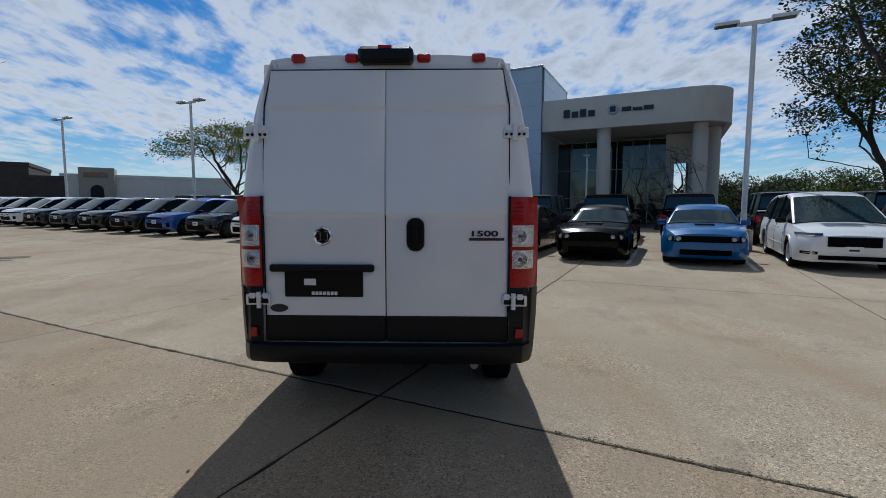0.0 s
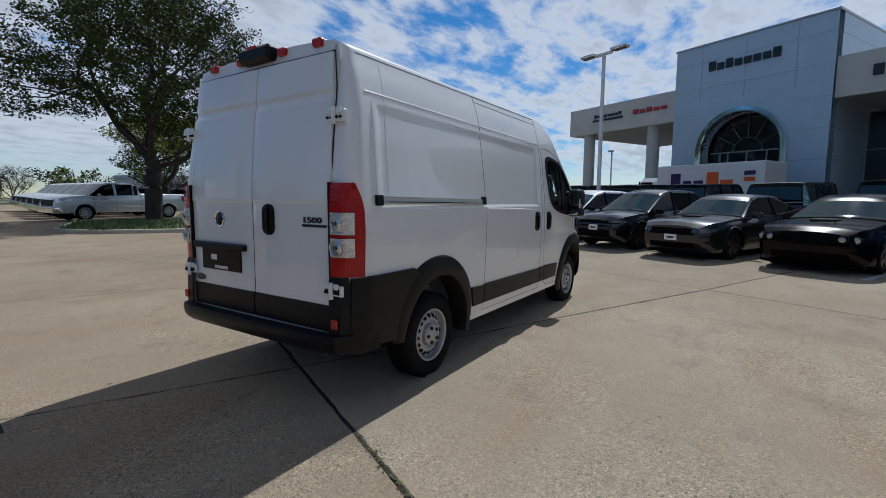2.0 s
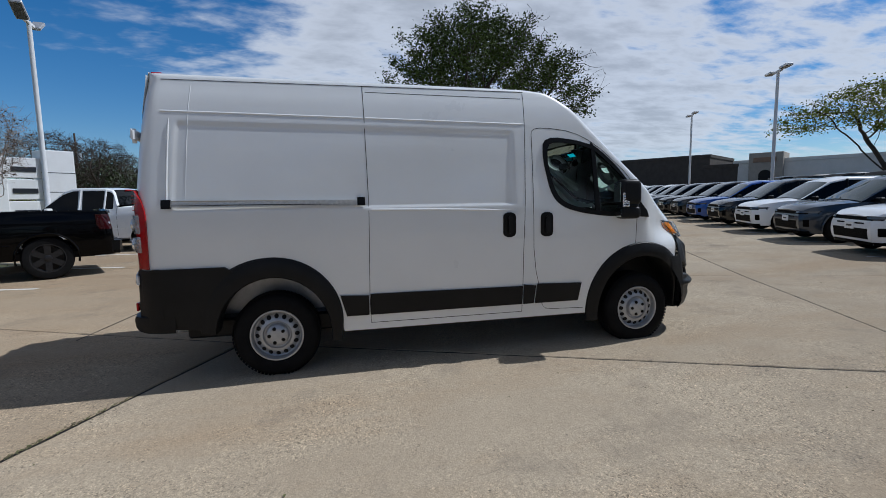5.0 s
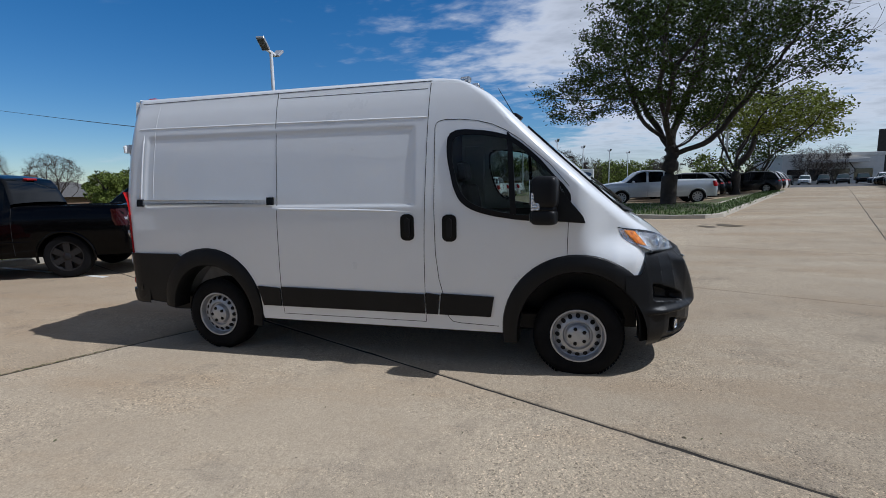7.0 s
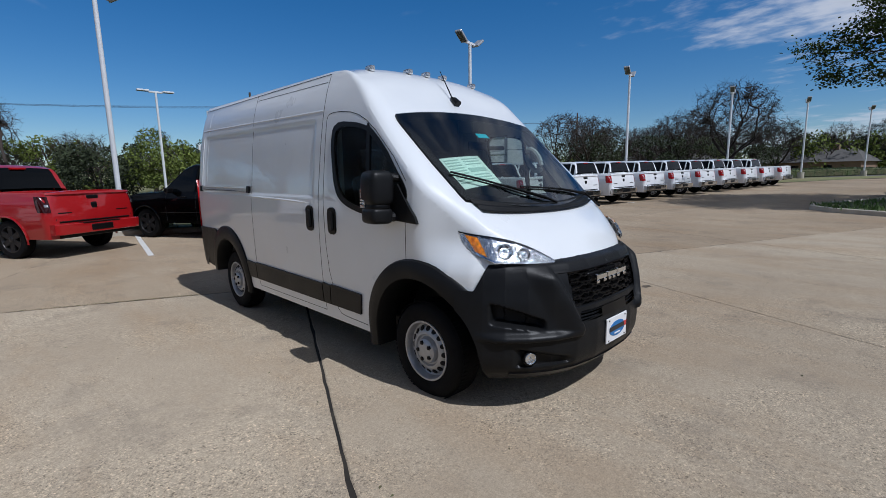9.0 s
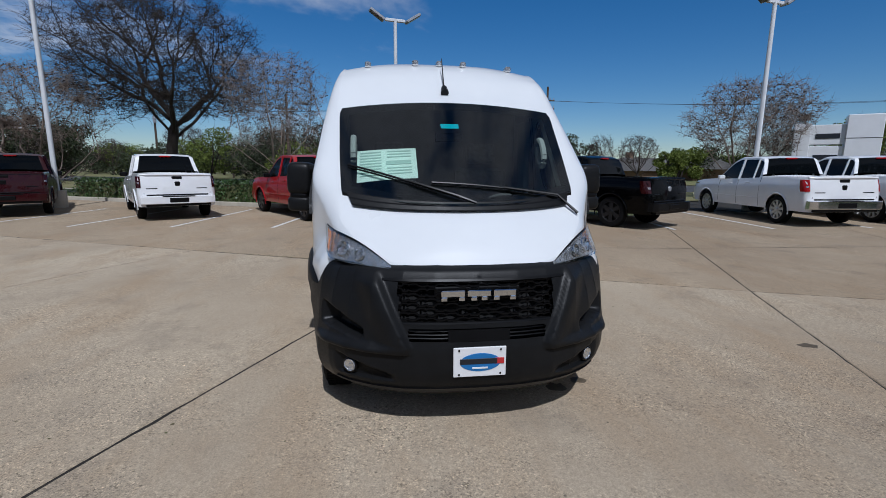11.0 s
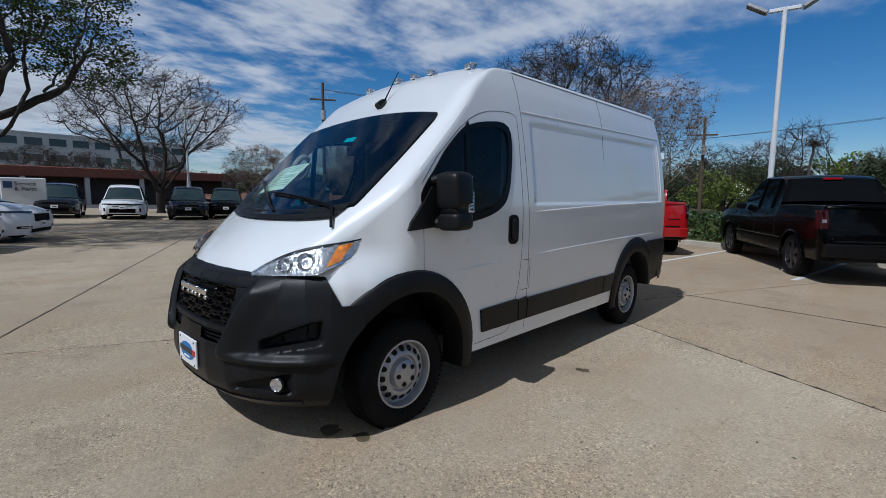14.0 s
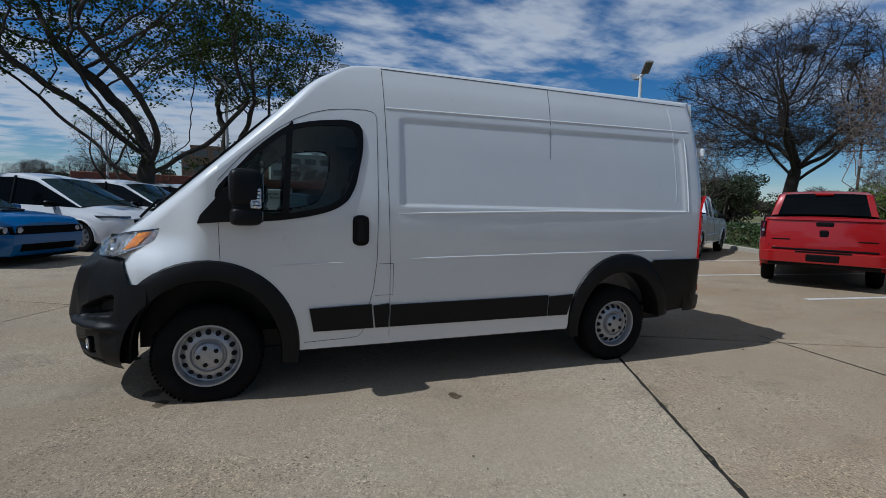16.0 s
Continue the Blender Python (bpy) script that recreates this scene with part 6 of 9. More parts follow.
        for s in (-1, 1):
            yy = (h if front else -h)
            rows = []
            for z in (z0, (z0 + z1) / 2, z1):
                row = []
                for k in range(7):
                    x = x0 + (x1 - x0) * k / 6
                    y = follow(x, z, front) + (0.012 if front else -0.012 if kind != "rev" else -0.018)
                    row.append((s * (x + 0.006), y, z))
                rows.append(row)
            g = Geo().grid(rows)
            back = [[(p[0] * 0.985, p[1] - depth * (1 if front else -1), p[2]) for p in r] for r in rows]
            loop = lambda rs: list(rs[0]) + [r[-1] for r in rs[1:]] + list(rs[-1][-2::-1]) + [r[0] for r in rs[-2:0:-1]]
            g.grid([loop(rows), loop(back)], close=True)
            part(nm, g, mat, car)
    for nm, x0, z0, x1, z1, end, out, mat in spec["panels"]:
        y = tuck(h * end, (z0 + z1) / 2)
        if x1 - x0 > 0.7 or abs(x0 + x1) > 0.5:              # wide pieces wrap round the nose or tail
            k = max(6, int((x1 - x0) / 0.12))
            e = min(0.012, (z1 - z0) * 0.3)
            prof = ((z0, -0.10), (z0, out - e), (z0 + e, out), (z1 - e, out), (z1, out - e), (z1, -0.10))
            rows = [[(x0 + (x1 - x0) * i / k, follow(x0 + (x1 - x0) * i / k, min(max(z, z0), z1), end > 0) + end * o, z) for i in range(k + 1)] for z, o in prof]
            g = Geo().grid(rows)
            g.add([r_[0] for r_ in rows], [tuple(range(6))]).add([r_[-1] for r_ in rows], [tuple(range(6))])
            part(nm, g, mat, car)
            continue
        ya, yb = sorted((y + end * out, y - end * 0.12))
        part(nm, Geo().box(x0, ya, z0, x1, yb, z1, 0.025 if nm != "dealer_tag" else 0.004), mat, car)
    for nm, x0, y0, z0, x1, y1, z1, b, mat in spec.get("boxes", ()):
        part(nm, Geo().box(x0, y0, z0, x1, y1, z1, b), mat, car)
    if spec.get("spare"):                                   # spare wheel hung on the tailgate
        m = pose(0, -h - 0.13, 1.04, 0, 0, -90)
        sw = part("spare_wheel", Geo().lathe([(0.24, 0.06), (0.27, 0.10), (0.33, 0.11), (0.385, 0.08), (0.40, 0.02), (0.40, -0.08), (0.37, -0.13), (0.0, -0.13)], m, n=26), RUBBER, car)
        part("rim", Geo().lathe([(0.24, 0.06), (0.22, 0.075), (0.20, 0.03), (0.08, 0.02), (0.06, 0.05), (0.0, 0.055)], m, n=20), STEEL, sw)
    # shut line of the bonnet
    if "bonnet" in spec:
        y = spec["bonnet"]
        part("bonnet_gap", Geo().tube([(x * W / 2, y, curve_at(deck, y) + 0.012 + spec.get("crown", 0.05) * (1 - abs(x) ** 2.5)) for x in (-0.9, -0.6, -0.3, 0, 0.3, 0.6, 0.9)], 0.008, n=4), GAP, car)
    return car


def pickup(name, colour, rim, chrome=False, height=1.96, r=0.41, tail_mat=None, dark=False, r_lamp=True):
    bump = CHROME if chrome else (colour if not dark else SATIN)
    return dict(name=name, L=5.9, W=2.04, sill=0.42, r=r, fa=1.85, ra=-1.82, nose=0.5, tail=0.15, round=0.13, rake=0.04, crown=0.04, paint=colour,
                deck=[(-2.95, 1.36), (-0.98, 1.36), (-0.92, 1.32), (1.05, 1.24), (1.25, 1.26), (2.2, 1.21), (2.75, 1.12), (2.95, 0.98)],
                roof=[(-1.00, 1.34), (-0.88, 1.86), (-0.62, height - 0.02), (0.30, height - 0.005), (0.60, height - 0.12), (1.30, 1.24)],
                roof_w=0.76, dome=0.6, brow=0.11, solid=((-1.0, -0.86), (0.06, 0.14)), tail_mat=tail_mat, bed=(-2.80, -1.05), pillars=(-0.62, 0.12), dark_pillars=False, mirror=0.90, mirror_paint=SATIN if not chrome else colour, handles=(-0.42, 0.52), handle_paint=SATIN if dark else colour, gaps=(-1.0, 0.10, 1.12),
                rim=rim, spokes=6 if rim is DARK_ALLOY else 9, bonnet=1.2,
                lamps=[("tail", 0.915, 1.02, 0.97, 1.29, 0.10), ("rev", 0.940, 0.990, 1.08, 1.13, 0.02), ("head", 0.62, 0.98, 0.94, 1.10, 0.15)],
                panels=[("rear_bumper", -0.97, 0.50, 0.97, 0.72, -1, 0.14, bump), ("tailgate_handle", -0.14, 1.20, 0.14, 1.29, -1, 0.015, SATIN), ("tailgate_badge", -0.075, 1.00, 0.075, 1.14, -1, 0.02, SATIN if not dark else STEEL), ("tailgate_lip", -0.93, 1.315, 0.93, 1.365, -1, 0.035, colour), ("badge_bar", -0.80, 0.93, -0.52, 0.955, -1, 0.008, SATIN), ("badge_bar", 0.50, 0.93, 0.78, 0.955, -1, 0.008, SATIN), ("bumper_step", -0.42, 0.70, 0.42, 0.725, -1, 0.15, SATIN),
                        ("rear_valance", -0.84, 0.43, 0.84, 0.505, -1, 0.10, SATIN), ("plate_recess", -0.26, 0.53, 0.26, 0.68, -1, 0.155, SATIN), ("grille", -0.60, 0.76, 0.60, 1.08, 1, 0.03, SATIN), ("front_bumper", -0.98, 0.44, 0.98, 0.70, 1, 0.10, bump),
                        ("tailgate_strip", -0.80, 0.735, 0.80, 0.775, -1, 0.012, SATIN), ("tailgate_gap", -0.862, 0.78, -0.852, 1.35, -1, 0.003, GAP), ("tailgate_gap", 0.852, 0.78, 0.862, 1.35, -1, 0.003, GAP)],
                boxes=[("high_brake_lamp", -0.16, -0.90, height - 0.09, 0.16, -0.80, height - 0.045, 0.01, RED_LENS)])


def sedan(name, colour, L=5.02, W=1.92, H=1.46, rim=DARK_ALLOY, coupe=True, lamps="round"):
    k = L / 5.0
    return dict(name=name, lamp_rings=(0.58, 0.76) if lamps == "round" else (), head_mat=DARK_LAMP, L=L, W=W, sill=0.20, r=0.355, fa=1.50 * k, ra=-1.48 * k, nose=0.75, tail=0.6, round=0.27, rake=0.17, crown=0.06, paint=colour,
                deck=[(-2.5 * k, 0.98), (-2.3 * k, 1.06), (-1.7 * k, 1.07), (-0.6 * k, 0.99), (0.75 * k, 0.97), (1.6 * k, 0.93), (2.2 * k, 0.87), (2.4 * k, 0.82), (2.5 * k, 0.73)],
                roof=[(-1.75 * k, 1.06), (-1.2 * k, H - 0.16), (-0.75 * k, H - 0.03), (-0.1 * k, H - 0.01), (0.25 * k, H - 0.08), (1.02 * k, 0.96)],
                roof_w=0.66, pillars=(-0.55 * k,) if not coupe else (), mirror=0.66 * k, handles=(-0.35 * k,) if coupe else (-0.9 * k, 0.1 * k), gaps=(-0.65 * k, 0.85 * k) if coupe else (-0.5 * k, 0.4 * k, 1.0 * k), rim=rim, spokes=5, bonnet=1.05 * k,
                lamps=[("tail", 0.15, 0.86, 0.82, 0.94, 0.06)] + ([] if lamps == "round" else [("head", 0.50, 0.88, 0.66, 0.76, 0.12)]),
                panels=[("grille", -0.82 if lamps == "round" else -0.55, 0.60, 0.82 if lamps == "round" else 0.55, 0.75, 1, 0.012, GRILLE_BLACK), ("lower_intake", -0.55, 0.28, 0.55, 0.42, 1, 0.012, GRILLE_BLACK), ("splitter", -0.85, 0.15, 0.85, 0.20, 1, 0.04, GRILLE_BLACK)],
                boxes=[("bonnet_scoop", -0.22, 1.35, 0.94, 0.22, 1.75, 1.015, 0.03, SATIN)])


def ring_lamp(car, x, y, z):
    lamp = part("headlamp", Geo().lathe([(0.076, -0.08), (0.076, 0.0), (0.068, 0.008), (0.060, -0.012), (0.0, -0.006)], pose(x, y, z, 0, 0, 90), n=18), SATIN, car)
    part("lamp_glass", Geo().lathe([(0.058, -0.008), (0.03, 0.002), (0, 0.006)], pose(x, y, z, 0, 0, 90), n=18), STEEL, lamp)


def suv(name, colour, L=4.6, W=1.88, H=1.66, rim=DARK_ALLOY, tag=True, roof_paint=None, low=False):
    k = L / 4.6
    d = dict(name=name, head_mat=DARK_LAMP, L=L, W=W, sill=0.25, r=0.375, fa=1.42 * k, ra=-1.38 * k, nose=0.75, tail=0.45, round=0.28, rake=0.16, crown=0.06, paint=colour,
             deck=[(-2.3 * k, 1.02), (-2.1 * k, 1.08), (-0.5 * k, 1.05), (0.75 * k, 1.02), (1.5 * k, 0.99), (2.05 * k, 0.92), (2.2 * k, 0.87), (2.3 * k, 0.77)],
             roof=[(-2.15 * k, 1.07), (-1.85 * k, H - 0.20), (-1.5 * k, H - 0.03), (-0.3 * k, H), (0.15 * k, H - 0.09), (1.02 * k, 1.02)],
             roof_w=0.70, pillars=(-1.15 * k, -0.25 * k), mirror=0.70 * k, mirror_paint=SATIN, handles=(-0.75 * k, 0.25 * k), gaps=(-0.95 * k, -0.15 * k, 0.85 * k), rim=rim, spokes=5, bonnet=1.0 * k,
             lamps=[("head", 0.50, 0.86, 0.775, 0.825, 0.10), ("tail", 0.45, 0.86, 0.92, 1.03, 0.1)],
             panels=[("lamp_strip", -0.87, 0.74, 0.87, 0.835, 1, 0.008, GRILLE_BLACK), ("grille", -0.44, 0.66, 0.44, 0.70, 1, 0.008, GRILLE_BLACK), ("lower_intake", -0.56, 0.36, 0.56, 0.58, 1, 0.010, GRILLE_BLACK), ("side_slit", -0.80, 0.42, -0.73, 0.60, 1, 0.008, GRILLE_BLACK), ("side_slit", 0.73, 0.42, 0.80, 0.60, 1, 0.008, GRILLE_BLACK), ("front_lip", -0.78, 0.24, 0.78, 0.31, 1, 0.012, GRILLE_BLACK)])
    if tag:
        d["panels"] = d["panels"] + [("dealer_tag", -0.15, 0.55, 0.15, 0.70, 1, 0.018, PLATE_WHITE), ("tag_mark", -0.10, 0.595, 0.10, 0.655, 1, 0.022, LETTER)]
    if roof_paint:
        d["roof_paint"] = roof_paint
    return d


def minivan(name, colour):
    return dict(name=name, L=5.18, W=2.02, sill=0.22, r=0.35, fa=1.62, ra=-1.47, nose=0.8, tail=0.4, round=0.27, rake=0.15, crown=0.07, paint=colour,
                deck=[(-2.59, 1.02), (-2.4, 1.08), (-0.5, 1.05), (0.9, 1.04), (1.6, 1.02), (2.15, 0.95), (2.45, 0.86), (2.59, 0.74)],
                roof=[(-2.42, 1.07), (-2.15, 1.60), (-1.7, 1.72), (-0.2, 1.76), (0.35, 1.68), (1.62, 1.03)],
                roof_w=0.72, pillars=(-1.25, -0.15), mirror=0.95, handles=(-0.35, 0.25), gaps=(-1.2, -0.05, 1.0), rim=ALLOY, spokes=10, bonnet=1.62,
                head_mat=DARK_LAMP, mirror_paint=SATIN,
                lamps=[("head", 0.54, 0.97, 0.815, 0.868, 0.2), ("drl", 0.56, 0.95, 0.803, 0.813, 0.05), ("tail", 0.3, 0.92, 1.0, 1.1, 0.1), ("fog", 0.66, 0.86, 0.412, 0.432, 0.05)],
                panels=[("grille", -0.46, 0.575, 0.46, 0.79, 1, 0.012, GRILLE_BLACK), ("grille_frame", -0.50, 0.785, 0.50, 0.800, 1, 0.022, CHROME), ("grille_frame", -0.44, 0.56, 0.44, 0.573, 1, 0.022, CHROME), ("grille_wing", -0.20, 0.808, 0.20, 0.826, 1, 0.018, CHROME), ("lower_intake", -0.60, 0.275, 0.60, 0.375, 1, 0.018, GRILLE_BLACK), ("fog_trim", -0.90, 0.385, -0.62, 0.465, 1, 0.006, GRILLE_BLACK), ("fog_trim", 0.62, 0.385, 0.90, 0.465, 1, 0.006, GRILLE_BLACK),
                        ("dealer_tag", -0.155, 0.43, 0.155, 0.585, 1, 0.025, PLATE_WHITE), ("tag_mark", -0.10, 0.475, 0.10, 0.54, 1, 0.029, LETTER)])


def offroader(name, colour, roof_paint):
    return dict(name=name, spare=True, L=4.6, W=1.87, sill=0.42, r=0.40, fa=1.45, ra=-1.42, nose=0.2, tail=0.15, round=0.10, rake=0.02, crown=0.03, paint=colour, roof_paint=roof_paint,
                deck=[(-2.3, 1.14), (0.6, 1.14), (0.72, 1.16), (2.0, 1.12), (2.25, 1.08), (2.3, 1.02)],
                roof=[(-2.28, 1.12), (-2.22, 1.80), (-1.8, 1.85), (0.20, 1.85), (0.34, 1.78), (0.66, 1.14)],
                roof_w=0.80, dome=0.4, pillars=(-1.2, -0.3, 0.25), dark_pillars=False, mirror=0.45, mirror_paint=SATIN, handles=(-0.8, 0.1), gaps=(-1.1, -0.3, 0.55), rim=DARK_ALLOY, spokes=5,
                lamps=[("tail", 0.74, 0.92, 0.86, 1.06, 0.06)],
                panels=[("rear_bumper", -0.85, 0.50, 0.85, 0.68, -1, 0.16, SATIN), ("front_bumper", -0.88, 0.50, 0.88, 0.68, 1, 0.22, SATIN), ("grille", -0.55, 0.76, 0.55, 1.06, 1, 0.01, SATIN)],
                boxes=[("arch_flare", -1.0, 0.95, 0.84, -0.80, 1.95, 0.93, 0.03, SATIN), ("arch_flare", 0.80, 0.95, 0.84, 1.0, 1.95, 0.93, 0.03, SATIN),
                       ("arch_flare", -1.0, -1.92, 0.84, -0.80, -0.92, 0.93, 0.03, SATIN), ("arch_flare", 0.80, -1.92, 0.84, 1.0, -0.92, 0.93, 0.03, SATIN)])


BLUE_PAINT = paint("bright_blue_paint", (0.002, 0.10, 0.30), 0.1, 0.35, 0.6)
BLACK_PAINT = paint("black_paint", (0.0010, 0.0010, 0.0012), 0.0, 0.22, 0.20, 0.06)
GREY_PAINT = paint("graphite_paint", (0.010, 0.0105, 0.012), 0.3, 0.3, 0.75)
DARK_PAINT = paint("charcoal_paint", (0.0045, 0.005, 0.006), 0.1, 0.28, 0.85, 0.2)
NAVY_PAINT = paint("slate_blue_paint", (0.016, 0.026, 0.042), 0.3)
ROYAL_PAINT = paint("royal_blue_paint", (0.012, 0.07, 0.30), 0.3)
SILVER_PAINT = paint("pale_silver_paint", (0.52, 0.55, 0.56), 0.4)
CAR_WHITE = paint("car_white", (0.78, 0.79, 0.80))
RED_PAINT = paint("red_paint", (0.34, 0.006, 0.008), 0.05)
MAROON_PAINT = paint("maroon_paint", (0.026, 0.0016, 0.0032), 0.0, 0.3, 0.5, 0.15)
TEAL_PAINT = paint("teal_blue_paint", (0.02, 0.21, 0.34), 0.2)


def park(spec, x, y, yaw, label, category, group="", nose=True):
    """Park with the middle of the nose (or the tail) at x, y."""
    h = spec["L"] / 2 * (-1 if nose else 1)
    cx, cy = x - math.sin(radians(yaw)) * h, y + math.cos(radians(yaw)) * h
    return make_car(spec, on_ground(cx, cy, yaw), label, category, group)


def build_cars():
    FACE = 155.0                     # nose towards the van
    # front row, from the far end of the lot to the near end
    c = park(sedan("muscle_car", BLUE_PAINT), 6.50, 8.05, FACE, "bright blue muscle coupe with dark grille and twin round lamps", "car", "front row cars")
    c = park(sedan("muscle_car", BLACK_PAINT), 4.02, 9.05, FACE, "glossy black muscle coupe with twin round lamps", "car", "front row cars")
    s = sedan("sports_sedan", GREY_PAINT, 5.05, 1.90, 1.48, DARK_ALLOY, False, "slim")
    s["panels"] = s["panels"] + [("dealer_tag", -0.15, 0.46, 0.15, 0.60, 1, 0.022, PLATE_WHITE), ("tag_mark", -0.10, 0.50, 0.10, 0.56, 1, 0.026, LETTER)]
    park(s, 1.60, 9.95, FACE, "graphite grey sports sedan with bonnet scoop and dealer tag", "car", "front row cars")
    park(suv("compact_suv", DARK_PAINT, 4.55, 1.86, 1.62), -0.55, 11.15, FACE, "charcoal compact SUV with dealer tag", "SUV", "front row cars")
    park(suv("compact_suv", CAR_WHITE, 4.52, 1.84, 1.60), -2.75, 12.25, FACE, "white compact SUV with black lower intake", "SUV", "front row cars")
    fill = [(NAVY_PAINT, "slate blue compact SUV, parked in the row"), (CAR_WHITE, "white compact SUV, parked in the row"), (DARK_PAINT, "charcoal compact SUV, parked in the row"), (ROYAL_PAINT, "royal blue SUV, parked in the row"), (GREY_PAINT, "graphite SUV, parked in the row"), (DARK_PAINT, "charcoal SUV, parked in the row"),
            (NAVY_PAINT, "slate blue SUV, parked in the row"), (GREY_PAINT, "graphite SUV, parked in the row"), (CAR_WHITE, "white SUV, parked in the row"), (DARK_PAINT, "charcoal SUV, parked in the row"), (SILVER_PAINT, "silver SUV, parked in the row"), (CAR_WHITE, "white SUV, parked in the row")]
    base = {}
    for i, (mat, lab) in enumerate(fill):
        x, y = -5.25 - 2.52 * i, 13.45 + 1.18 * i
        if mat.name not in base:
            base[mat.name] = park(suv("compact_suv", mat, 4.55, 1.86, 1.64), x, y, FACE, lab, "SUV", "front row cars")
        else:
            h = -4.55 / 2
            copy_thing(base[mat.name], on_ground(x - math.sin(radians(FACE)) * h, y + math.cos(radians(FACE)) * h, FACE))
    first = park(minivan("minivan", CAR_WHITE), 9.10, 7.0, FACE, "white minivan with dark grille and dealer tag", "minivan", "white minivans")
    for r_, (x, y) in enumerate(((11.75, 5.95), (14.35, 4.75))):
        h = -5.18 / 2
        copy_thing(first, on_ground(x - math.sin(radians(FACE)) * h, y + math.cos(radians(FACE)) * h, FACE))
    # second row stands tail to tail with the first
    mats = [(BLACK_PAINT, BLACK_PAINT, "black boxy off-roader with hard top"), (GREY_PAINT, SATIN, "grey boxy off-roader with black top"), (BLACK_PAINT, SATIN, "black boxy hard-top off-roader"), (RED_PAINT, BLACK_PAINT, "red off-roader with black top"), (DARK_PAINT, SATIN, "charcoal off-roader with black top")]
    spots = [(-12.0, 3), (-9.3, 0), (-6.5, 0), (-3.5, 1), (-0.6, 0), (2.3, 2), (5.2, 4), (8.2, 0), (11.2, 2), (-15.0, 3), (-17.8, 4), (-20.6, 0), (-23.4, 4), (-26.2, 0)]
    made = {}
    for r_, k in spots:
        a, b, lab = mats[k]
        p = lot(r_, 18.6)
        if k not in made:
            made[k] = make_car(offroader("off_roader", a, b), on_ground(p.x, p.y, -25), lab, "off-roader", "second row off-roaders")
        else:
            copy_thing(made[k], on_ground(p.x, p.y, -25))
    # trucks along the street side, tails towards the van
    park(pickup("pickup_truck", RED_PAINT, DARK_ALLOY, tail_mat=DARK_RED), 1.36, -5.88, -148, "bright red crew-cab pickup truck, tailgate towards the van", "pickup truck", "street side trucks", nose=False)
    park(pickup("pickup_truck", CAR_WHITE, DARK_ALLOY, tail_mat=DARK_RED), 6.45, -6.85, -150, "white crew-cab pickup truck with black badge", "pickup truck", "street side trucks", nose=False)
    park(pickup("pickup_truck", MAROON_PAINT, DARK_ALLOY, tail_mat=DARK_RED), 11.7, -7.75, -152, "dark maroon crew-cab pickup truck", "pickup truck", "street side trucks", nose=False)
    park(pickup("pickup_truck", BLACK_PAINT, DARK_ALLOY, tail_mat=DARK_RED, dark=True), -3.2, -4.3, -151.7, "gloss black crew-cab pickup truck with black wheels", "pickup truck", "street side trucks", nose=False)
    park(pickup("pickup_truck", BLACK_PAINT, DARK_ALLOY, tail_mat=DARK_RED, dark=True, r=0.43), -7.2, -3.7, -151, "black lifted crew-cab pickup truck", "pickup truck", "street side trucks", nose=False)
    park(pickup("pickup_truck", BLACK_PAINT, DARK_ALLOY, tail_mat=DARK_RED, dark=True), 17.35, -8.75, -150, "dull black crew-cab pickup truck", "pickup truck", "street side trucks", nose=False)
    w0 = park(pickup("pickup_truck", CAR_WHITE, ALLOY, chrome=True), -11.85, -3.05, -188, "white work pickup truck with chrome bumper", "pickup truck", "white work trucks", nose=False)
    for i, (x, y) in enumerate(((-14.8, -2.8), (-17.7, -2.5), (-20.6, -2.2), (-23.5, -1.9), (-26.4, -1.5), (-29.3, -1.1), (-32.2, -0.6), (-35.1, -0.2), (-38.0, 0.3))):
        yaw = -187
        h = 5.9 / 2
        copy_thing(w0, on_ground(x - math.sin(radians(yaw)) * h, y + math.cos(radians(yaw)) * h, yaw))
    # silver truck beside the oak island
    sp = pickup("pickup_truck", SILVER_PAINT, ALLOY, chrome=True)
    sp.update(L=6.5, fa=2.05, ra=-2.15, bed=(-3.1, -0.72), deck=[(-3.25, 1.36), (-0.64, 1.36), (-0.58, 1.32), (1.60, 1.27), (1.82, 1.29), (2.5, 1.26), (3.05, 1.18), (3.25, 1.02)],
              roof=[(-0.66, 1.34), (-0.54, 1.86), (-0.28, 1.95), (0.86, 1.965), (1.16, 1.85), (1.86, 1.28)], solid=((-0.66, -0.52), (0.56, 0.66)), pillars=(-0.28, 0.62), mirror=1.42,
              handles=(-0.05, 1.02), gaps=(-0.64, 0.58, 1.64), bonnet=1.8)
    first = make_car(sp, on_ground(-26.1, 9.4, 184), "pale silver crew-cab pickup truck beside the oak", "pickup truck", "silver trucks by the oak")
    for k in range(1, 6):
        copy_thing(first, on_ground(-26.1 - 2.75 * k, 9.4 + 0.45 * k, 184))


# ---- buildings, signs and poles ----
LOT_M = Matrix(((CR, SR, 0, 0), (-SR, CR, 0, 0), (0, 0, 1, 0), (0, 0, 0, 1)))      # local x = r, y = n


def bars(parent, x0, x1, z0, z1, n, y, mat, name="letter_bar", depth=0.08, facing=-1, gap=0.25):
    """A word told only by its blocks."""
    w = (x1 - x0) / n
    for i in range(n):
        hgt = (z1 - z0) * (1.0 if i == 0 else (0.72, 0.72, 0.95, 0.72, 0.72)[i % 5])
        ya, yb = sorted((y, y + facing * depth))
        part(name, Geo().box(x0 + i * w + w * gap / 2, ya, z0, x0 + (i + 1) * w - w * gap / 2, yb, z0 + hgt, 0.015), mat, parent)


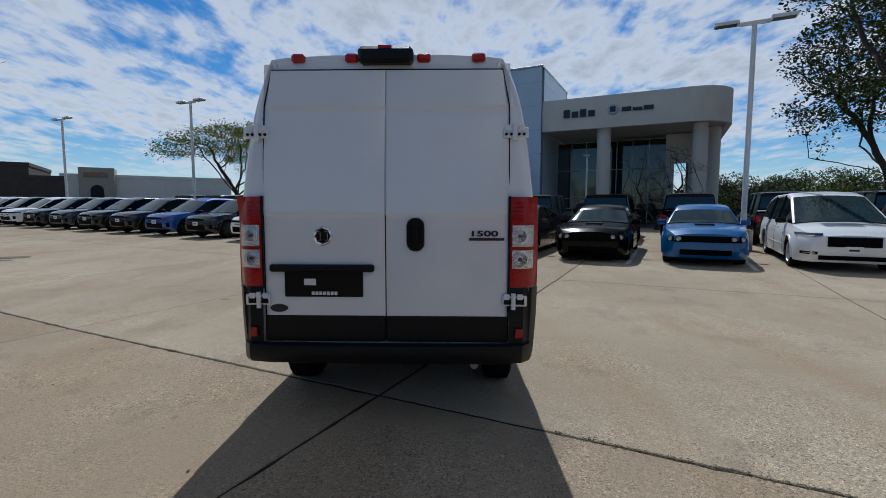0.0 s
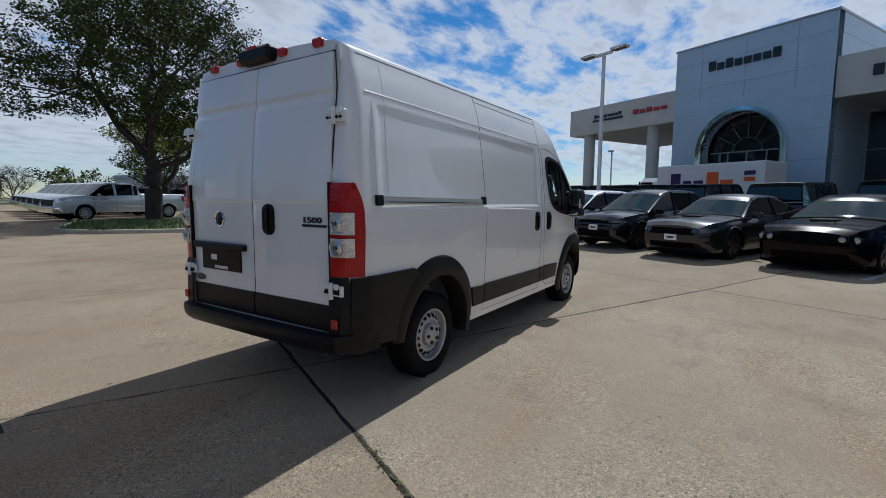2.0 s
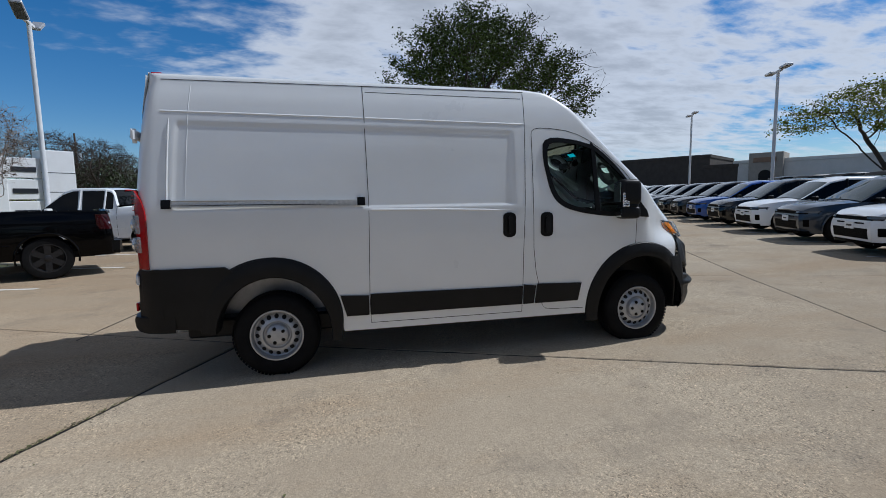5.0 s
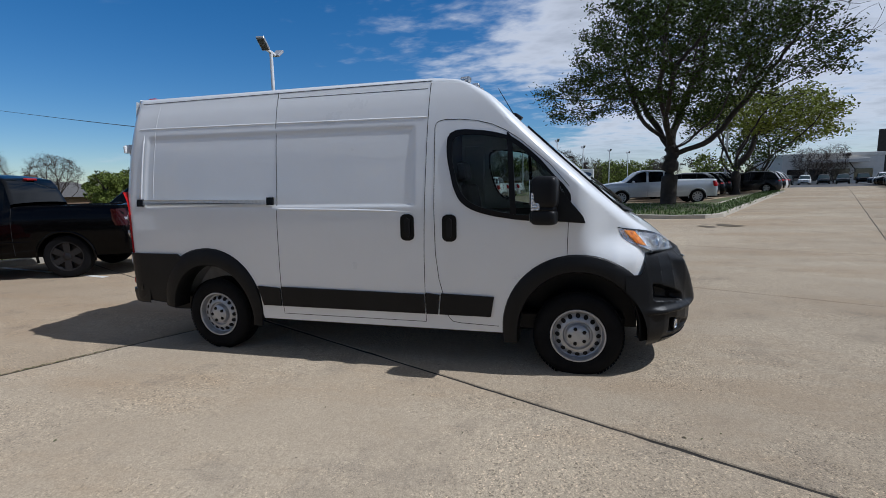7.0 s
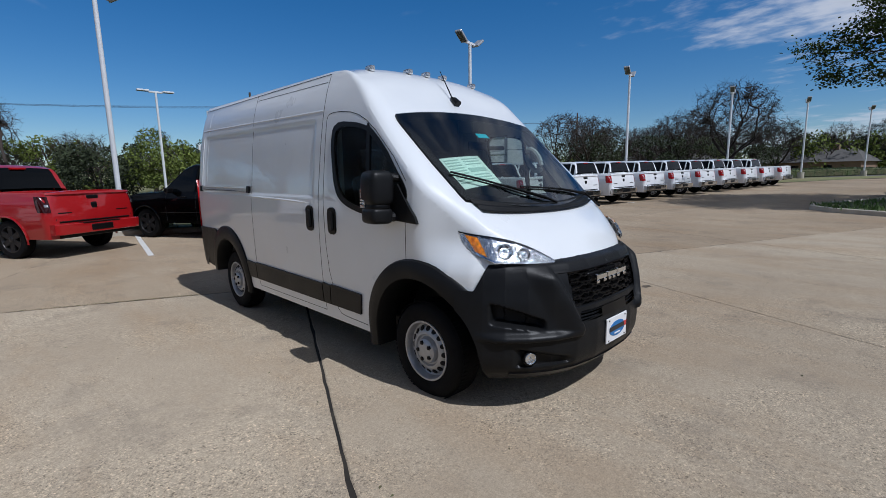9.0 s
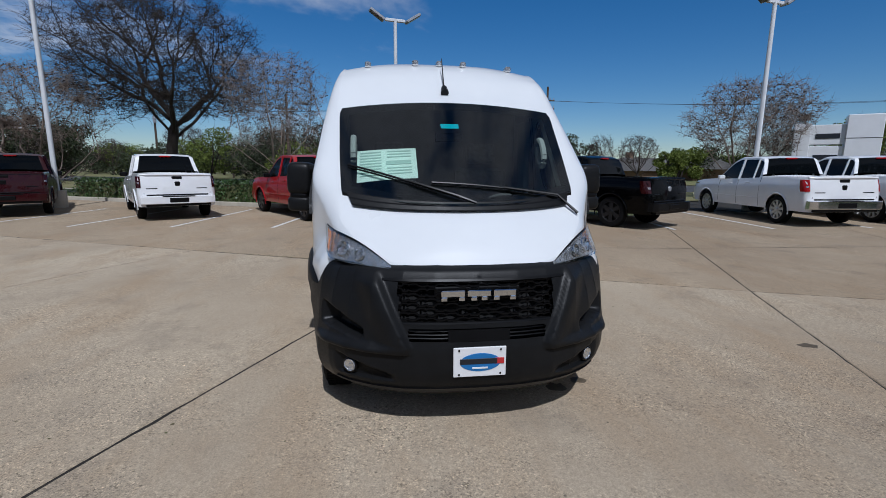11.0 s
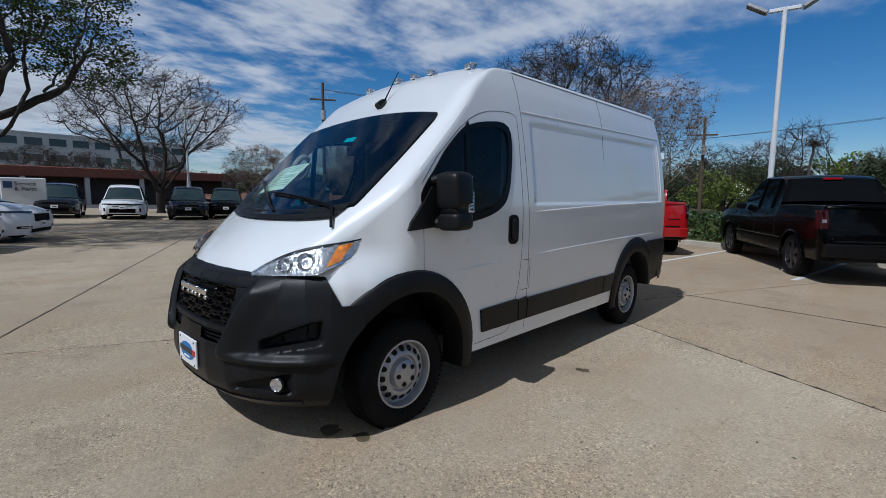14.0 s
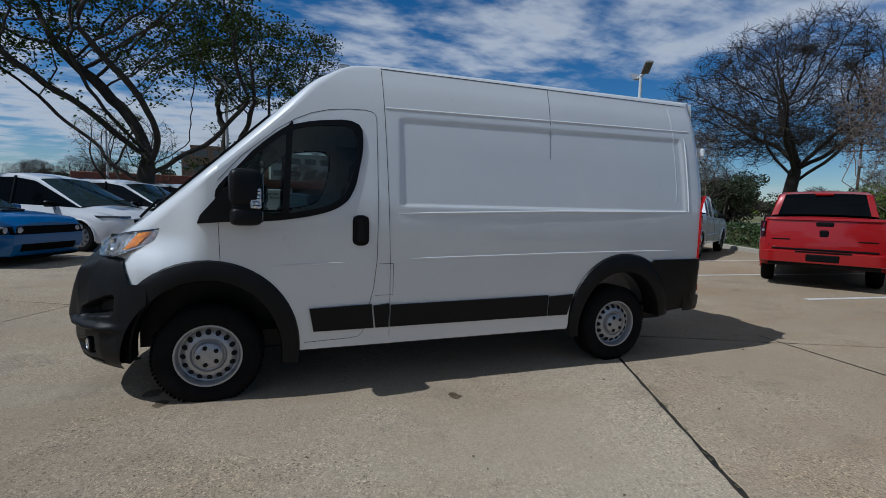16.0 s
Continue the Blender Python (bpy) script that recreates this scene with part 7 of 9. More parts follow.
def glazed(parent, x0, x1, y, z0, z1, cols, rows, facing=-1, mat=None):
    """A curtain wall: dark panes behind real mullions."""
    for i in range(cols):
        for j in range(rows):
            a, b = x0 + (x1 - x0) * i / cols, x0 + (x1 - x0) * (i + 1) / cols
            c, d = z0 + (z1 - z0) * j / rows, z0 + (z1 - z0) * (j + 1) / rows
            part("window_pane", Geo().box(a + 0.03, y, c + 0.03, b - 0.03, y + 0.03, d - 0.03), mat or CURTAIN, parent)
    for i in range(cols + 1):
        a = x0 + (x1 - x0) * i / cols
        part("mullion", Geo().box(a - 0.035, y - 0.06, z0, a + 0.035, y + 0.05, z1, 0.008), MULLION, parent)
    for j in range(rows + 1):
        c = z0 + (z1 - z0) * j / rows
        part("transom", Geo().box(x0, y - 0.05, c - 0.03, x1, y + 0.045, c + 0.03, 0.008), MULLION, parent)


def build_showroom():
    g0 = ground(*lot(-8, 28))
    b = thing("showroom_building", LOT_M @ pose(0, 0, g0), "pale stucco car showroom with a blue-grey arched portal", "building")
    H = 10.9 - g0
    # portal wall with its arched opening
    cx, ri, ro, spring = -10.36, 2.12, 2.46, 4.45 - g0
    g = Geo()
    xs = sorted(set([-14.5, -6.22] + [cx + ri * math.cos(math.pi * k / 28) for k in range(29)]))
    front, back = [], []
    for y, s in ((28.0, 1), (28.6, -1)):
        for a, c in zip(xs, xs[1:]):
            def low(x):
                d = abs(x - cx)
                return spring + math.sqrt(max(0, ri * ri - d * d)) if d <= ri + 1e-6 else 0.0
            za, zc = low(a), low(c)
            if (a + c) / 2 < cx - ri or (a + c) / 2 > cx + ri:
                za = zc = -0.5
            g.add([(a, y, za), (c, y, zc), (c, y, H), (a, y, H)], [(0, 1, 2, 3)])
    arch = [(cx - ri, -0.5)] + [(cx - ri * math.cos(math.pi * k / 28), spring + ri * math.sin(math.pi * k / 28)) for k in range(29)] + [(cx + ri, -0.5)]
    g.grid([[(x, 28.0, z) for x, z in arch], [(x, 28.6, z) for x, z in arch]])
    g.box(-14.5, 28.6, -0.5, -13.9, 36.0, H)
    g.box(-6.82, 28.6, -0.5, -6.22, 36.0, H)
    g.box(-14.5, 35.6, -0.5, -6.22, 36.0, H)
    g.add([(-14.5, 28, H), (-6.22, 28, H), (-6.22, 36, H), (-14.5, 36, H)], [(0, 1, 2, 3)])
    portal = part("portal", g, PORTAL, b, "blue-grey metal panel portal", smooth=False)
    for x in (-14.52, -6.20):
        part("portal_coping", Geo().box(x - 0.03, 27.95, H - 0.06, x + 0.03, 36, H + 0.05, 0.01), STEEL, portal)
    part("portal_coping", Geo().box(-14.55, 27.93, H - 0.06, -6.17, 28.0, H + 0.05, 0.01), STEEL, portal)
    for z in (1.6, 3.15, 4.7, 6.25, 7.8, 9.35):
        for a, c in ((-14.5, cx - 2.5), (cx + 2.5, -6.22)) if z - 0.0 < 6.4 else ((-14.5, -6.22),):
            part("panel_joint", Geo().box(a, 27.990, z - 0.008, c, 27.998, z + 0.008), MULLION, portal)
        part("panel_joint", Geo().box(-6.218, 28.0, z - 0.008, -6.208, 36, z + 0.008), MULLION, portal)
    for x in (-12.85, -10.36, -7.87):
        part("panel_joint", Geo().box(x - 0.008, 27.990, 6.9, x + 0.008, 27.998, H), MULLION, portal)
    ring = Geo()
    arc = [(-1, -0.4)] + [(-math.cos(math.pi * k / 32), math.sin(math.pi * k / 32)) for k in range(33)] + [(1, -0.4)]
    rows = []
    for r_, y in ((ri, 28.2), (ri, 27.72), (ri + 0.06, 27.66), (ro - 0.04, 27.66), (ro, 27.72), (ro, 28.0)):
        rows.append([(cx + r_ * c, y, (spring + r_ * s_) if s_ >= 0 else -0.4) for c, s_ in arc])
    part("arch_ring", ring.grid(rows), CHROME, portal, "polished metal arch surround")
    # glass in the arch: fan of mullions
    fan = Geo().add([(cx, 28.9, spring)] + [(cx - ri * math.cos(math.pi * k / 24), 28.9, spring + ri * math.sin(math.pi * k / 24)) for k in range(25)], [(0, k, k + 1) for k in range(1, 25)])
    fan.box(cx - ri, 28.9, -0.4, cx + ri, 28.94, spring)
    part("arch_glass", fan, CURTAIN, portal)
    for k in range(1, 6):
        a = math.pi * k / 6
        part("mullion", Geo().tube([(cx + 0.8 * math.cos(a), 28.84, spring + 0.8 * math.sin(a)), (cx + ri * math.cos(a), 28.84, spring + ri * math.sin(a))], 0.03, n=4), MULLION, portal)
    part("mullion", Geo().tube([(cx + 0.8 * math.cos(math.pi * k / 16), 28.84, spring + 0.8 * math.sin(math.pi * k / 16)) for k in range(17)], 0.03, n=4), MULLION, portal)
    for z in (2.6, spring):
        part("mullion", Geo().box(cx - ri, 28.80, z - 0.035, cx + ri, 28.88, z + 0.035), MULLION, portal)
    for x in (-1.05, 0, 1.05):
        part("mullion", Geo().box(cx + x - 0.035, 28.80, -0.3, cx + x + 0.035, 28.88, spring), MULLION, portal)
    bars(portal, -12.45, -8.55, 8.72 - g0 * 0, 9.25, 8, 28.0, LETTER, "portal_letter", 0.12)
    # wings: fascia, soffit, roof, columns and glazed walls
    zt, zb = 8.63 - g0, 6.65 - g0
    left = Geo().box(-23.5, 28.15, zb, -14.5, 28.5, zt).box(-23.5, 28.5, zb, -23.15, 40, zt).box(-23.15, 28.5, zt - 0.5, -14.5, 40, zt - 0.4)
    part("fascia", left, STUCCO, b, "smooth stucco fascia band", smooth=False)
    part("soffit", Geo().box(-23.15, 28.5, zb, -14.5, 39.9, zb + 0.1), SOFFIT, b)
    rg = Geo()
    prof = [(-6.2, 28.15), (2.6, 28.15)] + [(2.6 + 2.15 * math.sin(math.pi / 2 * k / 10), 30.3 - 2.15 * math.cos(math.pi / 2 * k / 10)) for k in range(1, 11)] + [(4.75, 41.0)]
    inner = [(-6.2, 28.5), (2.6, 28.5)] + [(2.6 + 1.8 * math.sin(math.pi / 2 * k / 10), 30.3 - 1.8 * math.cos(math.pi / 2 * k / 10)) for k in range(1, 11)] + [(4.4, 41.0)]
    rg.grid([[(x, y, zb) for x, y in inner], [(x, y, zb) for x, y in prof], [(x, y, zt) for x, y in prof], [(x, y, zt) for x, y in inner], [(x, y, zb) for x, y in inner]])
    part("fascia", rg, STUCCO, b, "smooth stucco fascia with a rounded corner", angle=30)
    so = Geo().add([(x, y, zb + 0.1) for x, y in inner] + [(-6.2, 41, zb + 0.1)], [tuple(range(len(inner) + 1))])
    so.add([(x, y, zt - 0.3) for x, y in inner] + [(-6.2, 41, zt - 0.3)], [tuple(range(len(inner) + 1))])
    part("soffit", so, SOFFIT, b)
    for x, y in ((-22.1, 28.9), (-16.5, 28.9), (-22.1, 37.0), (-2.35, 28.9), (3.1, 29.3), (3.9, 31.4), (3.9, 37)):
        part("column", Geo().tube([(x, y, -0.4), (x, y, zb + 0.05)], 0.42, n=28), STUCCO, b)
    part("rear_wall", Geo().box(-14.5, 40.0, -0.5, 1.5, 40.4, zb).box(-17.3, 33.5, -0.5, -14.5, 33.8, 1.0), STUCCO, b, smooth=False)
    glazed(b, -17.2, -14.5, 33.0, -0.2, zb, 3, 3)
    glazed(b, -6.2, 1.2, 33.0, -0.2, zb - 0.2, 7, 3)
    part("side_wall", Geo().box(1.2, 32.8, -0.5, 1.75, 40, zb).box(2.6, 32.8, -0.5, 3.0, 40, zb).box(1.2, 32.7, 4.7 - g0, 3.0, 33.2, zb), STUCCO, b, smooth=False)
    part("interior_floor", Geo().box(-14, 33.2, -0.4, 1.2, 39.9, 0.0), SOFFIT, b)
    # wall signs as blocks
    bars(b, -4.85, -2.8, 7.42 - g0, 7.92 - g0, 4, 28.15, LETTER, "wall_letter", 0.10)
    part("shield_sign", Geo().lathe([(0.0, 0.12), (0.30, 0.12), (0.34, 0.08), (0.34, 0.0)], pose(-1.78, 28.15, 7.72 - g0, 0, 0, -90), n=8), STEEL, b)
    part("shield_mark", Geo().box(-1.95, 27.98, 7.55 - g0, -1.62, 28.03, 7.88 - g0, 0.05), LETTER, b)
    bars(b, -1.3, 0.55, 7.55 - g0, 7.80 - g0, 3, 28.15, LETTER, "wall_letter", 0.10, gap=0.12)
    bars(b, -17.7, -15.05, 7.58 - g0, 7.88 - g0, 5, 28.15, SIGN_RED, "wall_letter", 0.10)
    bars(b, -21.1, -18.6, 7.75 - g0, 7.98 - g0, 8, 28.15, LETTER, "wall_letter", 0.08)
    part("wing_mark", Geo().box(-21.2, 28.06, 7.48 - g0, -18.5, 28.14, 7.62 - g0, 0.05), LETTER, b)
    return b


def build_box_truck():
    p = lot(-9.75, 24.7)
    t = thing("delivery_truck", LOT_M @ pose(-9.75, 24.7, ground(p.x, p.y)), "white delivery box truck with purple and orange lettering blocks", "truck")
    part("cargo_box", Geo().box(-2.75, -1.1, 0.75, 2.75, 1.1, 2.95, 0.04), CAR_WHITE, t)
    part("chassis", Geo().box(-3.4, -0.9, 0.45, 2.75, 0.9, 0.75, 0.03), SATIN, t)
    cab = part("cab", Geo().box(-4.1, -1.0, 0.5, -2.75, 1.0, 2.35, 0.25), CAR_WHITE, t)
    part("windscreen", Geo().box(-4.13, -0.85, 1.45, -4.0, 0.85, 2.15, 0.05), TINTED, cab)
    for s in (-1, 1):
        part("door_window", Geo().box(-3.8, s * 1.0 - 0.02, 1.45, -3.1, s * 1.0 + 0.02, 2.1, 0.01), TINTED, cab)
        for x in (-3.4, 1.6):
            wh = car_wheel(t, x, s * 0.85, 0.4, 1, STEEL, 6)
            wh.matrix_local = pose(x, s * 0.95, 0.4, 0, 0, 90 * s)
    for i, (a, c, mat) in enumerate(((-1.9, -1.35, PURPLE), (-1.2, -0.75, PURPLE), (-0.62, -0.12, PURPLE), (0.05, 0.65, ORANGE), (0.75, 1.35, ORANGE))):
        part("letter_block", Geo().box(a, -1.125, 1.55, c, -1.1, 2.5 if i in (0, 3) else 2.1, 0.01), mat, t)
    part("letter_block", Geo().box(1.85, -1.125, 2.3, 2.35, -1.1, 2.5, 0.01), PURPLE, t)
    part("letter_block", Geo().box(1.85, -1.125, 2.0, 2.35, -1.1, 2.2, 0.01), ORANGE, t)


def lamp_post(x, y, h=7.4, turn=0.0, tilt=0, square=False):
    m = Matrix.Translation((x, y, ground(x, y) if ground(x, y) < 1.2 else 1.2)) @ pose(0, 0, 0, 0, 0, turn)
    t = thing("lamp_post", m, "tall white lot lamp post with two flat lamp heads", "lamp post", "lot lamp posts")
    part("footing", Geo().tube([(0, 0, -0.1), (0, 0, 0.65)], 0.28, n=20), KERB, t, "round concrete footing")
    part("pole", Geo().tube([(0, 0, 0.6), (0, 0, h * 0.55), (0, 0, h)], [0.085, 0.078, 0.07], n=4 if square else 12), POLE_WHITE, t, smooth=not square)
    part("cross_arm", Geo().box(-0.42, -0.05, h - 0.10, 0.42, 0.05, h + 0.02, 0.02), POLE_WHITE, t)
    for s in (-1, 1):
        hm = pose(s * 0.75, 0, h + (0.02 if not tilt else 0.10), 0, -s * tilt, 0)
        hd = part("lamp_head", Geo().box(-0.34, -0.17, -0.05, 0.34, 0.17, 0.06, 0.02, hm), POLE_WHITE if not tilt else STEEL, t)
        part("lamp_lens", Geo().box(-0.29, -0.14, -0.062, 0.29, 0.14, -0.045, 0.004, hm), LAMP_DARK, hd)
    return t


def small_lamp(x, y, h):
    t = thing("walkway_lamp", Matrix.Translation((x, y, ground(x, y))), "slim white walkway lamp with a small head", "lamp post")
    part("pole", Geo().tube([(0, 0, -0.1), (0, 0, h)], 0.05, n=8), POLE_WHITE, t)
    part("lamp_head", Geo().box(-0.25, -0.12, h, 0.12, 0.12, h + 0.12, 0.03), STEEL, t)


def utility_pole(x, y, h, turn, arms=1):
    t = thing("utility_pole", Matrix.Translation((x, y, 0)) @ pose(0, 0, 0, 0, 0, turn), "dark timber utility pole with a cross arm", "utility pole", "utility poles")
    part("pole", Geo().tube([(0, 0, -0.3), (0, 0, h * 0.5), (0, 0, h)], [0.17, 0.14, 0.11], n=10), WOOD_POLE, t)
    for k in range(arms):
        a = part("cross_arm", Geo().box(-1.1, -0.06, h - 1.5 - 0.9 * k, 1.1, 0.06, h - 1.36 - 0.9 * k, 0.01), WOOD_POLE, t)
        for q in (-1.0, -0.4, 0.4, 1.0):
            part("insulator", Geo().tube([(q, 0, h - 1.36 - 0.9 * k), (q, 0, h - 1.14 - 0.9 * k)], 0.045, n=8), STEEL, a)
    part("transformer", Geo().tube([(0.0, 0.32, h - 3.2), (0.0, 0.32, h - 2.4)], 0.22, n=12), STEEL, t)


def wires(points, sag, name="overhead_wire"):
    for k, (a, b) in enumerate(points):
        a, b = Vector(a), Vector(b)
        pts = [a.lerp(b, i / 16) - Vector((0, 0, sag * 4 * (i / 16) * (1 - i / 16))) for i in range(17)]
        solo(name, Geo().tube(pts, 0.012, n=4), WIRE, "thin dark overhead wire between poles", "wire", "overhead wires")


def kerbed_bed(name, outline, label, soil, grass=0, gh=0.10, seed=1):
    """A planted bed with a concrete kerb round it; outline in world x, y."""
    t = thing(name, Matrix.Identity(4), label, "planted bed", kind="structure")
    n = len(outline)
    c = sum((Vector(p) for p in outline), Vector((0, 0))) / n
    g = Geo()
    rows = []
    for off, dz in ((0.0, -0.02), (0.02, 0.13), (0.05, 0.15), (0.16, 0.15), (0.18, 0.09)):
        row = []
        for i, p in enumerate(outline):
            a, b = Vector(outline[i - 1]), Vector(outline[(i + 1) % n])
            d = (b - a).normalized()
            nv = Vector((-d.y, d.x))
            if nv.dot(c - Vector(p)) < 0:
                nv = -nv
            q = Vector(p) + nv * off
            row.append((q.x, q.y, ground(p[0], p[1]) + dz))
        rows.append(row)
    g.grid(rows, close=True)
    part("kerb", g, KERB, t, "pale concrete kerb", smooth=False)
    top = rows[-1]
    g = Geo().add([(p[0], p[1], p[2] + 0.01) for p in top] + [(c.x, c.y, ground(c.x, c.y) + 0.16)], [(i, (i + 1) % n, n) for i in range(n)])
    part("soil", g, soil, t, smooth=False)
    if grass:
        rnd = random.Random(seed)
        xs, ys = [p[0] for p in outline], [p[1] for p in outline]
        v, fs = [], []
        for _ in range(grass):
            x, y = rnd.uniform(min(xs), max(xs)), rnd.uniform(min(ys), max(ys))
            if not inside([tuple(p) for p in outline], x, y):
                continue
            z = ground(x, y) + 0.10
            a, l = rnd.uniform(0, 6.28), rnd.uniform(0.5, 1.3) * gh
            w = rnd.uniform(0.015, 0.035)
            dx, dy = math.cos(a) * w, math.sin(a) * w
            tx, ty = rnd.uniform(-0.05, 0.05), rnd.uniform(-0.05, 0.05)
            o = len(v)
            v += [(x - dx, y - dy, z), (x + dx, y + dy, z), (x + tx, y + ty, z + l + 0.05)]
            fs.append((o, o + 1, o + 2))
        ob = part("grass", raw_mesh("grass", v, fs, GRASS), GRASS, t)
        tagged(ob, "short spring grass", kind="stuff")
    return t


def far_house(x, y, yaw, w, d, h, roof_h, wall, label, z=0.0):
    t = thing("house", pose(x, y, z, 0, 0, yaw), label, "house", "far houses")
    part("wall", Geo().box(-w / 2, -d / 2, -0.2, w / 2, d / 2, h), wall, t, smooth=False)
    e = 0.5
    part("roof", Geo().add([(-w / 2 - e, -d / 2 - e, h), (w / 2 + e, -d / 2 - e, h), (w / 2 + e, d / 2 + e, h), (-w / 2 - e, d / 2 + e, h), (-w / 2 + 2.0, 0, h + roof_h), (w / 2 - 2.0, 0, h + roof_h)],
                           [(0, 1, 5, 4), (2, 3, 4, 5), (1, 2, 5), (3, 0, 4), (0, 3, 2, 1)]), SHINGLE, t, smooth=False)
    part("chimney", Geo().box(w * 0.2, -0.5, h, w * 0.2 + 0.9, 0.4, h + roof_h + 0.8, 0.02), wall, t)
    for k in range(3):
        part("window", Geo().box(-w / 2 + w * (0.15 + 0.28 * k), -d / 2 - 0.04, 0.9, -w / 2 + w * (0.15 + 0.28 * k) + 1.2, -d / 2 + 0.02, 2.1, 0.01), CURTAIN, t)


def office(name, x, y, yaw, w, d, h, floors, cols, wall, label, recess=CURTAIN, low=0.35, top=0.80):
    t = thing(name, pose(x, y, 0, 0, 0, yaw), label, "building")
    part("wall", Geo().box(-w / 2, 0, -0.5, w / 2, d, h), wall, t, smooth=False)
    part("parapet", Geo().box(-w / 2 - 0.1, -0.1, h, w / 2 + 0.1, d + 0.1, h + 0.5, 0.03), wall, t)
    fh = h / floors
    for f in range(floors):
        for c in range(cols):
            a = -w / 2 + w * (c + 0.14) / cols
            b = -w / 2 + w * (c + 0.86) / cols
            wn_ = part("window", Geo().box(a, -0.06, fh * f + fh * low, b, 0.02, fh * f + fh * top, 0.01), recess, t)
            part("sill", Geo().box(a - 0.1, -0.16, fh * f + fh * (low - 0.05), b + 0.1, 0.0, fh * f + fh * (low - 0.01), 0.01), wall, wn_)
    return t


def build_site():
    build_showroom()
    build_box_truck()
    for r_ in (3.8, -9.3, -22.9, -36.6, 17.2):
        p = lot(r_, 14.9)
        lamp_post(p.x, p.y, 7.1, -25, 0)
    for x, y in ((-0.2, -12.3), (-13.6, -8.2), (-27.2, -6.7), (-41.8, -4.5), (-55.3, -1.3), (-69.0, 2.6), (-83.5, 6.8), (-95.0, 12.2), (-104.0, 16.7), (12.6, -11.5)):
        lamp_post(x, y, 7.5, 12 if x < 5 else -25, 32)
    lamp_post(33.0, -5.0, 7.4, 60, 20)
    lamp_post(-38.5, 16.8, 7.4, 20, 0)
    lamp_post(-5.9, -29.6, 7.4, 0, 0)
    lamp_post(38.0, 16.0, 7.4, 0, 0)
    p = lot(-2.9, 26.0)
    small_lamp(p.x, p.y, 4.2)
    p = lot(-18.4, 27.0)
    small_lamp(p.x, p.y, 4.3)
    utility_pole(33.2, -16.2, 11.2, 60)
    utility_pole(-18.4, -44.2, 10.6, 25, 2)
    utility_pole(30.0, -60.0, 10.4, 25)
    utility_pole(-62.0, -30.0, 10.4, 25)
    utility_pole(9.5, -41.0, 8.6, 25)
    for q in (-1.0, 0.0, 1.0):
        wires([((-18.4 + q, -44.2, 9.1), (30.0 + q, -60.0, 9.0)), ((-18.4 + q, -44.2, 9.1), (-62.0 + q, -30.0, 9.0))], 0.7)
        wires([((33.2, -16.2 + q, 10.6), (9.5, -41.0 + q, 8.4))], 0.5)
    # roadside sign tower near the street
    s = thing("pylon_sign", pose(-23.0, -13.8, 0, 0, 0, -44), "white pylon sign of two towers with three name panels", "sign")
    part("tower", Geo().box(-1.75, -0.6, 0, -0.35, 0.6, 4.35, 0.03), SIGN_WHITE, s)
    part("tower", Geo().box(1.05, -0.5, 0, 1.75, 0.5, 4.0, 0.03), SIGN_WHITE, s)
    for k in range(3):
        pn = part("name_panel", Geo().box(-0.35, 0.1, 0.75 + 1.08 * k, 1.05, 0.4, 1.75 + 1.08 * k, 0.02), SIGN_WHITE, s)
        part("name_bar", Geo().box(-0.15, 0.4, 1.05 + 1.08 * k, 0.85, 0.43, 1.30 + 1.08 * k, 0.01), LETTER, pn)
    for z in (1.1, 2.2, 3.2):
        part("tower_joint", Geo().box(-1.76, -0.61, z - 0.012, -0.34, 0.61, z + 0.012), GAP, s)
    s = thing("entrance_sign", pose(-76, 7.0, 0.8, 0, 0, -100), "white dealership entrance sign with a dark oval", "sign")
    part("panel", Geo().box(-1.35, -0.2, 0.0, 1.35, 0.2, 3.2, 0.05), SIGN_WHITE, s)
    part("oval_mark", Geo().lathe([(0, 0.04), (0.5, 0.04), (0.53, 0)], pose(0, 0.2, 2.3, 0, 0, 90) @ Matrix.Diagonal((1, 2.0, 0.8, 1)), n=24), SIGN_BLUE, s)
    part("name_bar", Geo().box(-1.0, 0.2, 0.9, 1.0, 0.24, 1.35, 0.02), SIGN_BLUE, s)
    s = thing("service_sign", pose(27.6, 4.15, ground(27.6, 4.15), 0, 0, -92), "white directional sign reading Service and Parts", "sign")
    part("panel", Geo().box(-0.85, -0.1, 0.3, 0.85, 0.1, 2.0, 0.04), SIGN_WHITE, s)
    part("arrow_square", Geo().box(-0.74, -0.125, 1.5, -0.41, -0.1, 1.82, 0.01), SIGN_BLUE, s)
    for k, word in enumerate(("Service", "& Parts")):
        txt = bpy.data.curves.new("sign_word", "FONT")
        txt.body, txt.size, txt.extrude = word, 0.28, 0.01
        txt.materials.append(LETTER)
        ob = new("sign_word", txt)
        ob.parent = s
        ob.matrix_local = pose(-0.35, -0.12, 1.62 - 0.25 * k, 90, 0, 0)
    s = thing("traffic_signal", pose(36.5, -27.9, 0, 0, 0, -150.6), "traffic signal mast with signal heads on a long arm", "traffic signal")
    part("mast", Geo().tube([(0, 0, -0.2), (0, 0, 4.9)], 0.15, n=10), STEEL, s)
    part("mast_arm", Geo().tube([(0, 0, 4.62), (5.0, 0, 4.62), (10.0, 0, 4.35)], [0.11, 0.09, 0.06], n=8), STEEL, s)
    part("street_arm", Geo().tube([(0, 0, 3.4), (-4.6, 0.6, 3.5)], [0.07, 0.05], n=8), STEEL, s)
